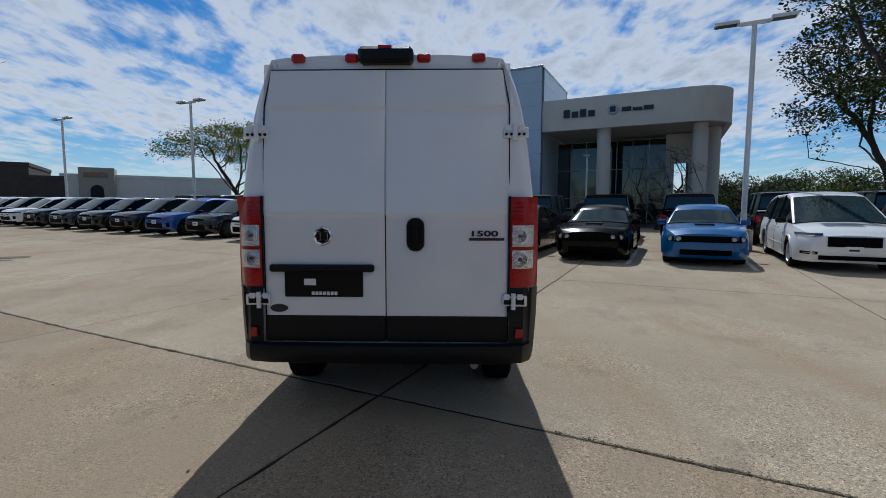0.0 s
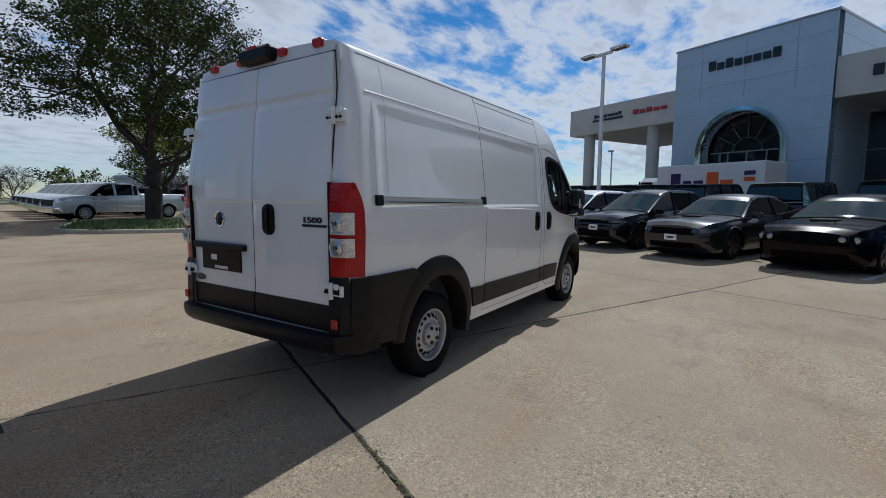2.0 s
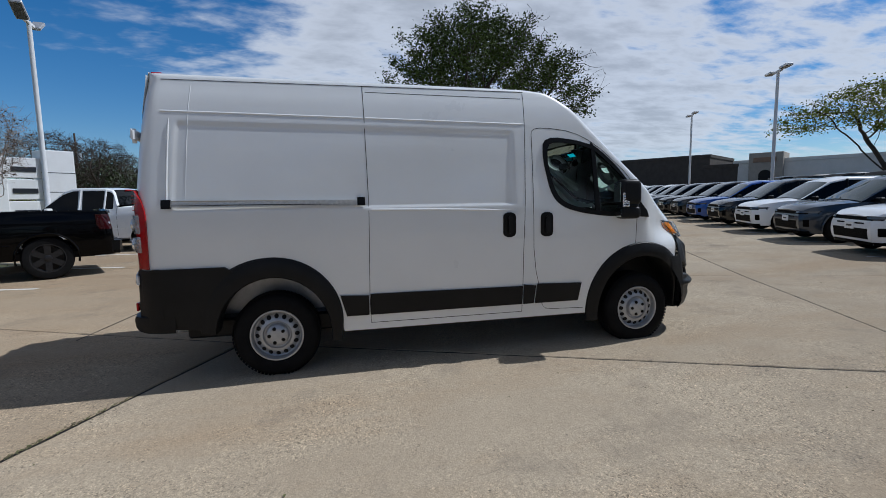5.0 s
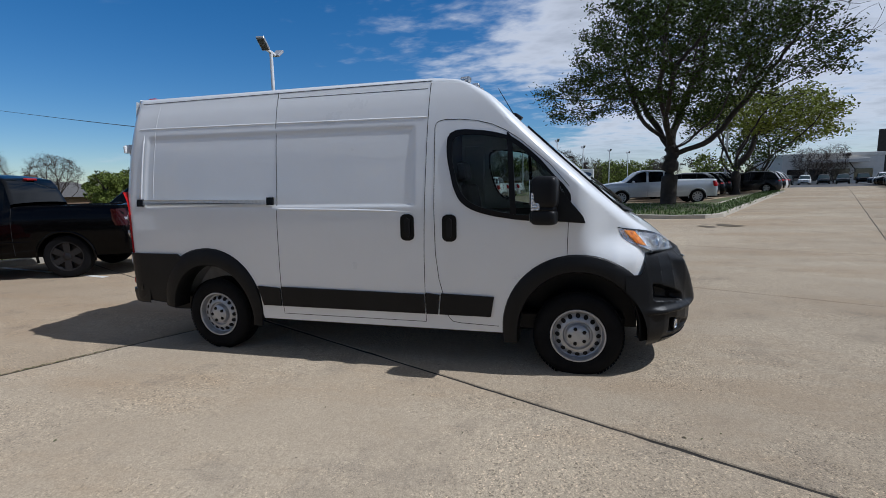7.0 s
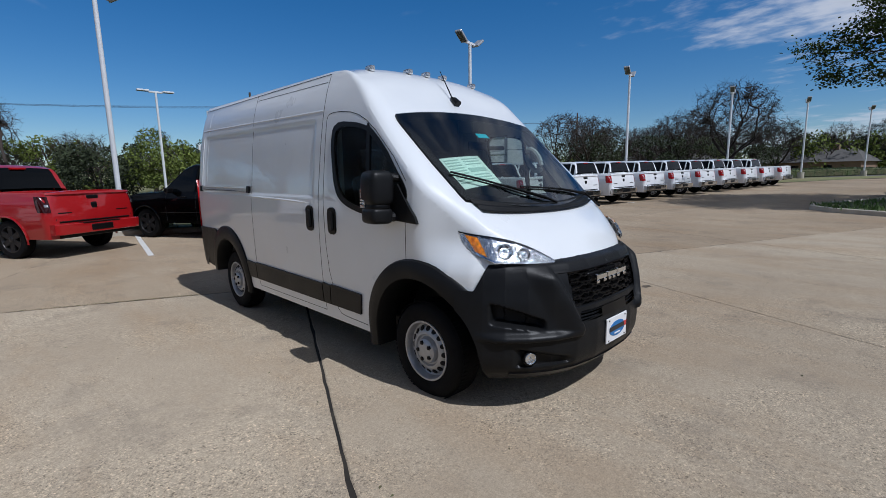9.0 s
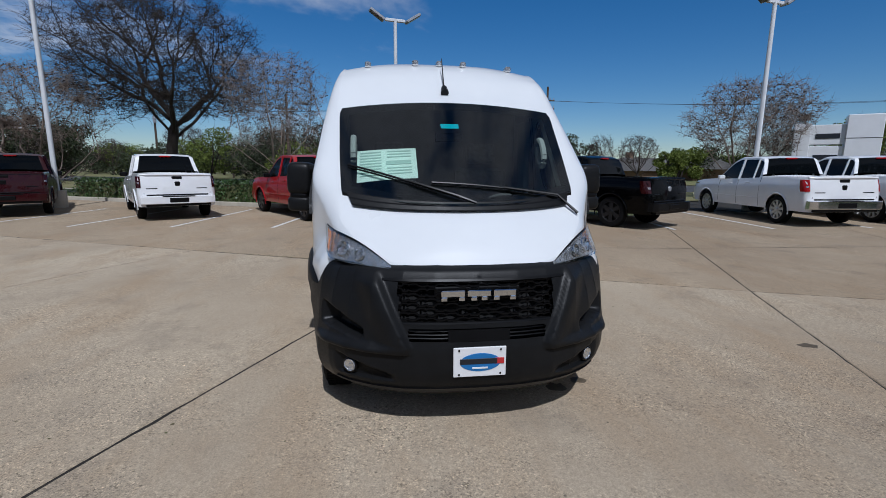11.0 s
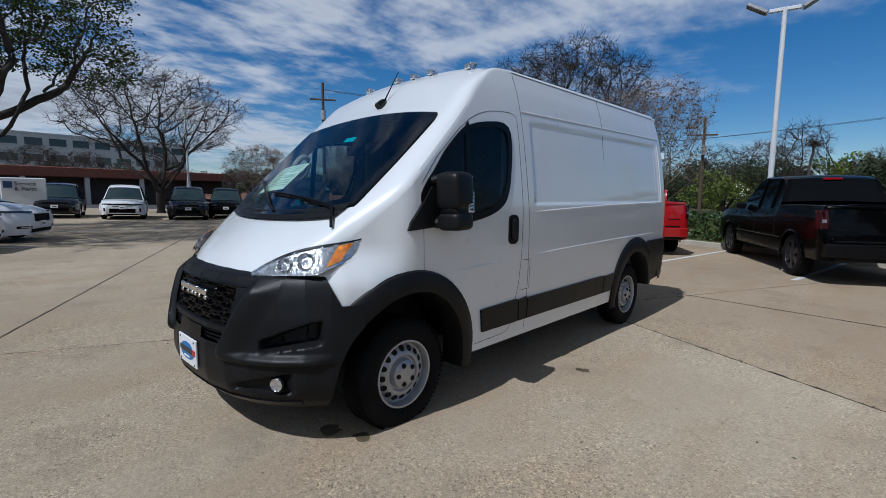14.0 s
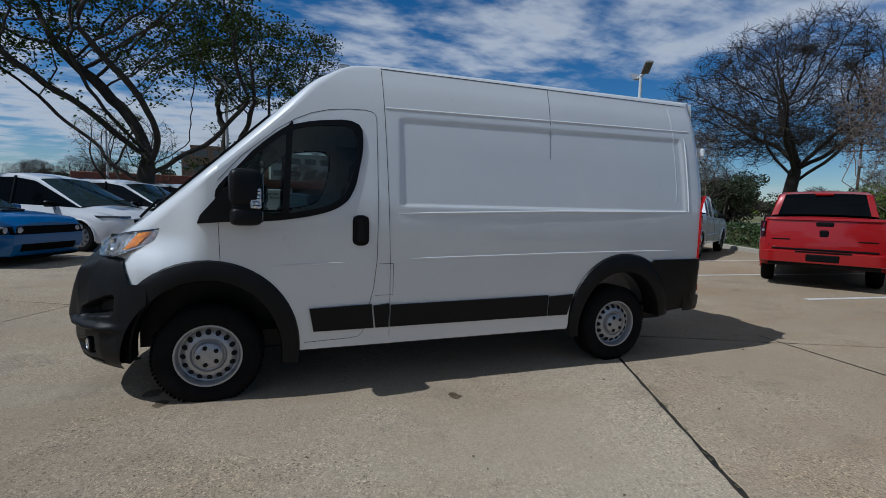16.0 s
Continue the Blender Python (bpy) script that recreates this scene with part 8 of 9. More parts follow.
    for x in (5.6, 8.2):
        hd = part("signal_head", Geo().box(x - 0.55, -0.15, 4.1, x + 0.55, 0.15, 4.5, 0.05), SIGNAL_TAN, s)
        for k, mt in enumerate((RED_LENS, AMBER, HEDGE_LEAF)):
            part("signal_lens", Geo().lathe([(0, 0.03), (0.11, 0.02), (0.12, 0)], pose(x - 0.36 + 0.36 * k, 0.15, 4.3, 0, 0, 90), n=12), mt, hd)
    # blue off-roader climbing a display rock on its own pale pad
    quad = [(24.3, -5.8), (22.6, -11.6), (28.4, -15.0), (31.2, -9.0)]
    lo, hi = [(x, y, ground(x, y) - 0.05) for x, y in quad], [(x, y, ground(x, y) + 0.13) for x, y in quad]
    solo("display_pad", Geo().add(lo + hi, [(4, 5, 6, 7), (0, 1, 5, 4), (1, 2, 6, 5), (2, 3, 7, 6), (3, 0, 4, 7)]), KERB, "pale concrete pad under the display rock", "pad", kind="structure", smooth=False)
    rnd = random.Random(5)
    base = ground(25.4, -10.3) + 0.12
    rock = thing("display_rock", pose(25.4, -10.3, base, 0, 0, 56.7), "jagged dark grey display rock with a raised spire", "rock")
    for bx, by, sx, sy, sz, lean in ((2.45, 0.1, 0.75, 0.95, 1.35, 0.5), (1.7, -0.5, 0.8, 0.7, 0.9, -0.3), (0.7, 0.2, 1.3, 1.25, 0.50, 0.0), (-0.6, -0.3, 1.3, 1.15, 0.40, 0.0), (-1.7, 0.1, 1.1, 1.0, 0.34, 0.0), (-2.5, -0.3, 0.6, 0.55, 0.22, 0.0), (1.3, 1.2, 1.0, 0.9, 1.0, 0.3), (0.0, 1.4, 1.1, 0.8, 0.8, 0.0)):
        g = Geo()
        rows = []
        for i in range(13):
            th = math.pi * i / 12
            row = []
            for j in range(18):
                ph = 2 * math.pi * j / 18
                f = 0.86 + 0.16 * math.sin(3 * ph + 5 * th + bx) + 0.10 * math.sin(7 * ph - 4 * th) + rnd.uniform(-0.06, 0.06)
                zz = -0.15 + (sz + 0.15) * (0.5 - 0.5 * math.cos(th)) * (0.92 + 0.12 * f)
                row.append((bx + lean * zz * 0.4 + sx * math.sin(th) ** 0.7 * math.cos(ph) * f, by + sy * math.sin(th) ** 0.7 * math.sin(ph) * f, zz))
            rows.append(row)
        g.grid(rows, close=True)
        part("boulder", g, ROCK, rock, smooth=False)
    mk = offroader("off_roader", TEAL_PAINT, SATIN)
    c = make_car(mk, pose(25.2, -10.2, base + 0.42, 13, 5, -128), "teal blue off-roader parked nose-up on the display rock", "off-roader")
    spare = part("spare_wheel", Geo().lathe([(0.0, 0.10), (0.25, 0.10), (0.38, 0.06), (0.40, -0.02), (0.38, -0.12), (0.2, -0.14)], pose(0.05, -2.42, 1.0, 0, 0, -90), n=24), RUBBER, c)
    for k in range(5):
        part("spare_spoke", Geo().box(0.04, -0.035, -0.01, 0.23, 0.035, 0.02, 0.008, pose(0.05, -2.525, 1.0, 90, 0, 0) @ pose(0, 0, 0, 0, 0, 72 * k)), ALLOY, spare)
    # long low brick wall beyond the street
    w = thing("brick_garden_wall", Matrix.Identity(4), "long low pinkish brick wall with piers across the street", "wall")
    a, b = Vector((52.0, -10.5)), Vector((36.0, -33.0))
    for k in range(9):
        p, q = a.lerp(b, k / 9), a.lerp(b, (k + 1) / 9)
        ang = math.degrees(math.atan2(q.y - p.y, q.x - p.x))
        L = (q - p).length
        m = pose(p.x, p.y, 0, 0, 0, ang)
        part("panel", Geo().box(0.22, -0.12, -0.2, L - 0.22, 0.12, 1.45, 0.01, m), PINK_BRICK, w)
        part("coping", Geo().box(0.22, -0.16, 1.45, L - 0.22, 0.16, 1.53, 0.01, m), PINK_BRICK, w)
        part("pier", Geo().box(-0.22, -0.22, -0.2, 0.22, 0.22, 1.70, 0.02, m), PINK_BRICK, w)
    # cars across the lane
    for x, y, yaw, mat, lab in ((27.6, 0.0, 75, CAR_WHITE, "white SUV across the lane"), (26.2, -2.8, 72, DARK_PAINT, "black SUV across the lane"), (27.4, -5.4, 68, BLACK_PAINT, "black SUV with chrome grille"), (29.6, 2.6, 78, GREY_PAINT, "grey SUV across the lane"), (31.8, 5.2, 80, DARK_PAINT, "dark SUV across the lane"), (39.5, 7.0, 80, NAVY_PAINT, "slate blue SUV across the lane")):
        make_car(suv("large_suv", mat, 4.9, 1.98, 1.78, ALLOY, True), on_ground(x, y, yaw), lab, "SUV", "cars across the lane")
    # far lot cars beyond the oak
    mats = []
    for k, (mt, lab) in enumerate(((GREY_PAINT, "grey car parked far down the lot"), (BLACK_PAINT, "black car parked far down the lot"), (CAR_WHITE, "white car parked far down the lot"), (DARK_PAINT, "charcoal car parked far down the lot"))):
        p = lot(-44.6 - 3.0 * k, 0.2)
        far = suv("distant_car", mt, 4.9, 1.95, 1.75, ALLOY, False)
        far["cuts"] = 30
        mats.append(make_car(far, on_ground(p.x, p.y, 155), lab, "car", "far lot cars"))
    rnd = random.Random(12)
    for k in range(15):                                    # the front row goes on along the lane
        p = lot(-46.5 - 2.9 * k, 12.0 + rnd.uniform(-0.3, 0.3))
        copy_thing(mats[rnd.randrange(4)], on_ground(p.x, p.y, 155))
    for k in range(8):                                     # cars across the far end of the lane
        p = lot(-108 + rnd.uniform(-0.4, 0.4), -6.5 + 2.7 * k)
        copy_thing(mats[(0, 2, 0, 2, 3, 0, 1, 2)[k]], on_ground(p.x, p.y, -115))
    for k in range(10):
        p = lot(-34 - 3.0 * k, -2.6)
        copy_thing(mats[(0, 1, 1, 3, 2, 1, 0, 3, 2, 1)[k]], on_ground(p.x, p.y, 155))
    # far buildings
    office("far_dealership", -45.8, 67.06, 32, 22, 18, 6.1, 1, 11, STUCCO, "pale low dealership with a band of dark windows far off", low=0.20, top=0.47)
    t = thing("entrance_block", pose(-51.3, 63.1, 0, 0, 0, 32), "beige arched entrance block of the far dealership", "building")
    part("block", Geo().box(-2.1, -0.6, 0, 2.1, 4, 7.5, 0.05), TAN_STUCCO, t)
    part("arch_opening", Geo().add([(-0.8, -0.63, 0), (0.8, -0.63, 0)] + [(0.8 * math.cos(math.pi * k / 14), -0.63, 4.2 + 0.8 * math.sin(math.pi * k / 14)) for k in range(15)], [tuple(range(17))]), GAP, t)
    part("name_bar", Geo().box(-1.5, -0.7, 6.1, 1.3, -0.6, 6.8, 0.02), BRICK, t)
    office("brown_store", -66.5, 54.2, 32, 20, 14, 7.4, 1, 2, DARK_WALL, "dark brown flat-roofed store far off", low=0.08, top=0.36)
    office("brown_store", -56.6, 60.3, 32, 4.6, 10, 5.7, 1, 1, DARK_WALL, "low dark brown annex of the far store", low=0.08, top=0.36)
    office("hospital_building", 146.0, -18.0, -84, 46, 20, 15.5, 4, 10, STUCCO, "pale four-storey hospital with dark windows")
    office("hospital_wing", 150.0, 14.0, -90, 26, 20, 17.0, 4, 5, BRICK, "brown-banded hospital wing with wide windows")
    office("brown_tower", 205.0, 32.5, -90, 12, 14, 20.0, 5, 4, BRICK, "small brown office block far off")
    t = thing("service_building", pose(58.0, 2.0, 0, 0, 0, -84), "long low service building with a maroon fascia", "building")
    part("wall", Geo().box(-22, 1.5, -0.3, 22, 10, 3.6), DARK_WALL, t, smooth=False)
    part("fascia", Geo().box(-22.5, 0, 3.2, 22.5, 10.2, 4.2, 0.05), RED_BRICK, t)
    for k in range(9):
        part("post", Geo().box(-21 + 5.2 * k, 0.2, 0, -20.6 + 5.2 * k, 0.6, 3.2), STUCCO, t)
    t = thing("west_building", pose(-111.0, 57.5, ground(-111, 57), 0, 0, 90), "pale flat-roofed dealership at the far end of the lot", "building")
    part("wall", Geo().box(-9, 0, -1.5, 9, 16, 6.0), STUCCO, t, smooth=False)
    part("parapet", Geo().box(-9.2, -0.2, 5.6, 9.2, 16.2, 6.3, 0.03), STUCCO, t)
    part("canopy", Geo().box(-5, -3.0, 4.2, 5, 0, 5.0, 0.05), STUCCO, t)
    for k in range(4):
        part("window", Geo().box(-8 + 4 * k, -0.06, 0.6, -4.8 + 4 * k, 0.02, 3.0, 0.01), CURTAIN, t)
    t = thing("curved_showroom", pose(-157.0, 116.5, 1.0, 0, 0, 53), "dark showroom with a curved pale fascia and a tower far off", "building")
    for x0, x1, h0, h1, mat in ((-17, 11, 10.5, 12.4, STUCCO), (11, 25, 12.2, 11.4, DARK_WALL), (-24.5, -17.5, 15.5, 15.5, DARK_WALL)):
        g = Geo()
        rows = [[(x0 + (x1 - x0) * k / 10, y, z * (h0 + (h1 - h0) * math.sin(math.pi / 2 * k / 10))) for k in range(11)] for y, z in ((0, -0.1), (0, 1), (16, 1), (16, -0.1))]
        part("wall", g.grid(rows), mat, t, smooth=False)
    for k in range(14):
        part("window", Geo().box(-16.6 + 2 * k, -0.15, 3.9, -14.8 + 2 * k, 0.0, 7.2, 0.02), CURTAIN, t)
        part("window", Geo().box(-16.6 + 2 * k, -0.15, 0.3, -14.8 + 2 * k, 0.0, 3.3, 0.02), CURTAIN, t)
    far_house(-40.6, -61.0, 24, 14, 10, 2.2, 2.0, BRICK, "low brick house with grey shingle roof", -0.9)
    far_house(-43.8, -49.0, 35, 11, 9, 2.3, 1.6, BRICK, "low brick house with hipped roof", -0.7)
    far_house(-92.0, -28.0, 70, 18, 10, 2.7, 2.4, BRICK, "low brick house behind the field")
    far_house(-112.0, -8.0, 80, 18, 10, 2.7, 2.4, BRICK, "low brick house with white gable")
    # beds, kerbs, lines and stains
    isl = [lot(*q) for q in ((-17.6, -3.5), (-17.0, -2.5), (-16.7, -0.5), (-16.7, 1.2), (-17.1, 2.3), (-18.0, 2.75), (-22.0, 2.75), (-32, 2.75), (-46, 2.75), (-46, 1.4), (-32, 1.4), (-25.2, 1.4), (-24.8, -3.4), (-24.0, -4.1), (-18.6, -4.1))]
    kerbed_bed("oak_island", [(p.x, p.y) for p in isl], "grassy kerbed island under the oak trees", GRASS_SOIL, 26000, 0.07, 3)
    bed = [lot(*q) for q in ((-4.6, -8.1), (5, -8.1), (20, -8.1), (40, -8.1), (40, -14), (20, -14), (5, -14), (-4.6, -14))]
    kerbed_bed("street_bed", [(p.x, p.y) for p in bed], "mulched strip with kerb along the street side", GRASS_SOIL, 6000, 0.10, 4)
    # verge and street beyond the lot
    for nm, r0, r1, n0, n1, dz, mat, lab in (("verge", -160, 160, -27, -14.05, 0.03, FIELD, "dry grass verge beside the street"), ("street", -200, 200, -40, -27, 0.0, ASPHALT, "grey asphalt street"), ("far_field", -240, 240, -160, -40, 0.03, FIELD, "dry grass field behind the street")):
        g = Geo()
        rows = []
        for n_ in (n0, n1):
            row = []
            for k in range(33):
                r_ = r0 + (r1 - r0) * k / 32
                p = lot(r_, n_ if not (nm == "verge" and n_ == n1 and r_ < -6) else -19.0)
                row.append((p.x, p.y, ground(p.x, p.y) + dz))
            rows.append(row)
        solo(nm, Geo().grid(rows), mat, lab, "ground", kind="structure", smooth=False)
    lines = []
    for k in range(8):
        r_ = -4.1 + 2.76 * k - 0.3
        lines.append((lot(r_ - 0.35, 9.9), lot(r_ - 0.35, 14.3)))
    for k in range(14):
        lines.append((lot(-7.2 - 2.78 * k, 10.0), lot(-7.2 - 2.78 * k, 14.3)))
    for k in range(-1, 9):                                 # street side bays
        x, y = 8.69 - 2.66 * k, -5.45 + 0.33 * k
        lines.append((Vector((x, y)), Vector((x - 0.72, y - 5.1))))
    for k in range(8):
        lines.append((Vector((-15.6 - 2.9 * k, -2.6 + 0.25 * k)), Vector((-16.1 - 2.9 * k, -7.4 + 0.25 * k))))
    for a, b in lines:
        d = (b - a).normalized()
        nv = Vector((-d.y, d.x)) * 0.055
        q = [a + nv, b + nv, b - nv, a - nv]
        v = [(p.x, p.y, ground(p.x, p.y) + 0.004) for p in q]
        solo("parking_line", raw_mesh("parking_line", v, [(3, 2, 1, 0)], LINE), LINE, "worn white parking line on the concrete", "parking line", "parking lines", kind="structure")
    rnd = random.Random(8)
    for x, y, s_ in ((-0.70, 4.83, 0.07), (-0.90, 4.74, 0.05), (-1.31, 2.74, 0.05), (-3.3, 4.3, 0.07), (-11.6, 8.6, 0.30), (-11.9, 9.4, 0.42)):
        v = [(x + s_ * rnd.uniform(0.7, 1.2) * math.cos(2 * math.pi * k / 14) * 1.3, y + s_ * rnd.uniform(0.6, 1.2) * math.sin(2 * math.pi * k / 14), ground(x, y) + 0.003) for k in range(14)]
        solo("oil_stain", raw_mesh("oil_stain", v, [tuple(range(14))], OIL), OIL, "small brown oil stain on the concrete", "stain", "oil stains", kind="structure")
    # bits of dry leaf and grit on the slabs
    v, fs = [], []
    for k in range(760):
        a, d = rnd.uniform(0, 6.283), rnd.uniform(1.5, 12)
        x, y = d * math.cos(a), 2.7 + d * math.sin(a)
        if k >= 260:                                       # grit caught in the open joint
            x, y = lot(rnd.choice((rnd.uniform(-4, 6), rnd.gauss(1.6, 0.7))), 0.39 + rnd.gauss(0, 0.014))
        if abs(x) < 1.1 and -0.2 < y < 5.5:
            continue
        s_, t_ = rnd.uniform(0.005, 0.016), rnd.uniform(0, 6.28)
        o, z = len(v), ground(x, y) + 0.003
        v += [(x + s_ * math.cos(t_), y + s_ * math.sin(t_), z), (x + s_ * 0.5 * math.cos(t_ + 1.9), y + s_ * 0.5 * math.sin(t_ + 1.9), z + 0.004), (x - s_ * math.cos(t_), y - s_ * math.sin(t_), z + 0.002), (x + s_ * 0.5 * math.cos(t_ - 1.7), y + s_ * 0.5 * math.sin(t_ - 1.7), z + 0.006)]
        fs.append((o, o + 1, o + 2, o + 3))
    solo("leaf_litter", raw_mesh("leaf_litter", v, fs, LITTER), LITTER, "scattered dry leaf bits on the concrete", "litter", kind="stuff")


# ---- trees and hedges ----
def crown_points(rnd, lobes, count, shell):
    """Points through a crown of ellipsoids, thicker towards the outside."""
    out = []
    vol = [l[3] * l[4] * l[5] for l in lobes]
    while len(out) < count:
        cx, cy, cz, rx, ry, rz = rnd.choices(lobes, vol)[0]
        d = Vector((rnd.gauss(0, 1), rnd.gauss(0, 1), rnd.gauss(0, 1))).normalized()
        u = rnd.random() ** (1 / (3 + shell))
        ragged = 0.90 + 0.16 * math.sin(5 * d.x + 3 * d.y + cx) * math.sin(4 * d.z + 6 * d.y + cy)
        out.append((cx + d.x * rx * u * ragged, cy + d.y * ry * u * ragged, cz + d.z * rz * u * ragged))
    return np.array(out)


def grow(rnd, lobes, fork_z, stems, limbs, count, reach, kill, wander, shell, steps=90, lean=(0.0, 0.0)):
    """Branches that spread towards points in the crown: node places and parents."""
    nodes, parent = [], []

    def put(p, par):
        nodes.append(Vector(p))
        parent.append(par)
        return len(nodes) - 1
    top = max(l[2] + l[5] for l in lobes)
    starts = []
    for s_ in range(stems):
        off = Vector((0, 0, 0)) if stems == 1 else Vector((0.16 * math.cos(2.4 * s_), 0.16 * math.sin(2.4 * s_), 0))
        i = put(off + Vector((0, 0, -0.15)), -1)
        d = (Vector((lean[0], lean[1], 1)) if stems == 1 else Vector((off.x * 1.5, off.y * 1.5, 1))).normalized()
        n = max(2, int(fork_z / 0.35))
        for k in range(n):
            d = (d + Vector((rnd.uniform(-1, 1), rnd.uniform(-1, 1), 0.3)) * 0.05 * (1 + 3 * wander * (stems > 1))).normalized()
            i = put(nodes[i] + d * fork_z / n, i)
        starts.append((i, d))
    mid = Vector((sum(l[0] for l in lobes) / len(lobes), sum(l[1] for l in lobes) / len(lobes), 0))
    for k in range(limbs):                                  # main limbs set out from the fork
        i, d0 = starts[k % len(starts)]
        for _ in range(3):                                  # some leave the trunk a little below the fork
            if k and parent[i] >= 0 and rnd.random() < 0.4:
                i = parent[i]
        a = 2 * math.pi * (k + rnd.uniform(-0.3, 0.3)) / limbs
        el = rnd.uniform(0.45, 1.25)
        d = Vector((math.cos(a), math.sin(a), el)).normalized()
        far = (top - fork_z) * rnd.uniform(0.38, 0.62)
        n = max(3, int(far / 0.4))
        for q in range(n):
            d = (d + Vector((rnd.uniform(-1, 1), rnd.uniform(-1, 1), rnd.uniform(-0.6, 0.9))) * wander + (mid - Vector((nodes[i].x, nodes[i].y, 0))) * 0.004).normalized()
            i = put(nodes[i] + d * far / n, i)
    pts = crown_points(rnd, lobes, count, shell)
    pos = np.array([tuple(p) for p in nodes])
    first = 0
    best = np.full(len(pts), 1e9)
    near = np.zeros(len(pts), int)
    live = np.ones(len(pts), bool)
    for it in range(steps):
        fresh = pos[first:]
        for c0 in range(0, len(fresh), 400):
            part_ = fresh[c0:c0 + 400]
            d2 = ((pts[:, None, :] - part_[None, :, :]) ** 2).sum(2)
            j = d2.argmin(1)
            m = d2[np.arange(len(pts)), j]
            closer = m < best
            best[closer], near[closer] = m[closer], j[closer] + first + c0
        first = len(pos)
        live &= best > kill * kill
        idx = np.nonzero(live & (best < 49.0))[0]
        if not len(idx):
            break
        pull = {}
        for q in idx:
            v = pts[q] - pos[near[q]]
            pull.setdefault(int(near[q]), []).append(v / (np.linalg.norm(v) + 1e-9))
        grown = []
        for i in sorted(pull):
            v = np.sum(pull[i], axis=0)
            d = Vector(v)
            if d.length < 0.15:
                d = Vector((rnd.uniform(-1, 1), rnd.uniform(-1, 1), 0.4))
            d = d.normalized() + Vector((rnd.uniform(-1, 1), rnd.uniform(-1, 1), rnd.uniform(-1, 1))) * wander
            p = nodes[i] + d.normalized() * reach
            put(p, i)
            grown.append(tuple(p))
        pos = np.vstack([pos, np.array(grown)])
    return nodes, parent


def leaf_cloud(rnd, tips, per_tip, size, scatter, limit=60000, droop=0.0):
    v, fs = [], []
    for p in tips:
        for _ in range(per_tip):
            c = p + Vector((rnd.gauss(0, scatter), rnd.gauss(0, scatter), rnd.gauss(-droop, scatter * 0.6)))
            a = Vector((rnd.uniform(-1, 1), rnd.uniform(-1, 1), rnd.uniform(-0.6, 0.6) - droop)).normalized()
            b = a.cross(Vector((rnd.uniform(-1, 1), rnd.uniform(-1, 1), rnd.uniform(-1, 1)))).normalized()
            s = size * rnd.uniform(0.6, 1.35)
            o = len(v)
            v += [c - a * s, c + b * s * 0.55, c + a * s, c - b * s * 0.55]
            fs.append((o, o + 1, o + 2, o + 3))
            if len(fs) >= limit:
                return v, fs
    return v, fs


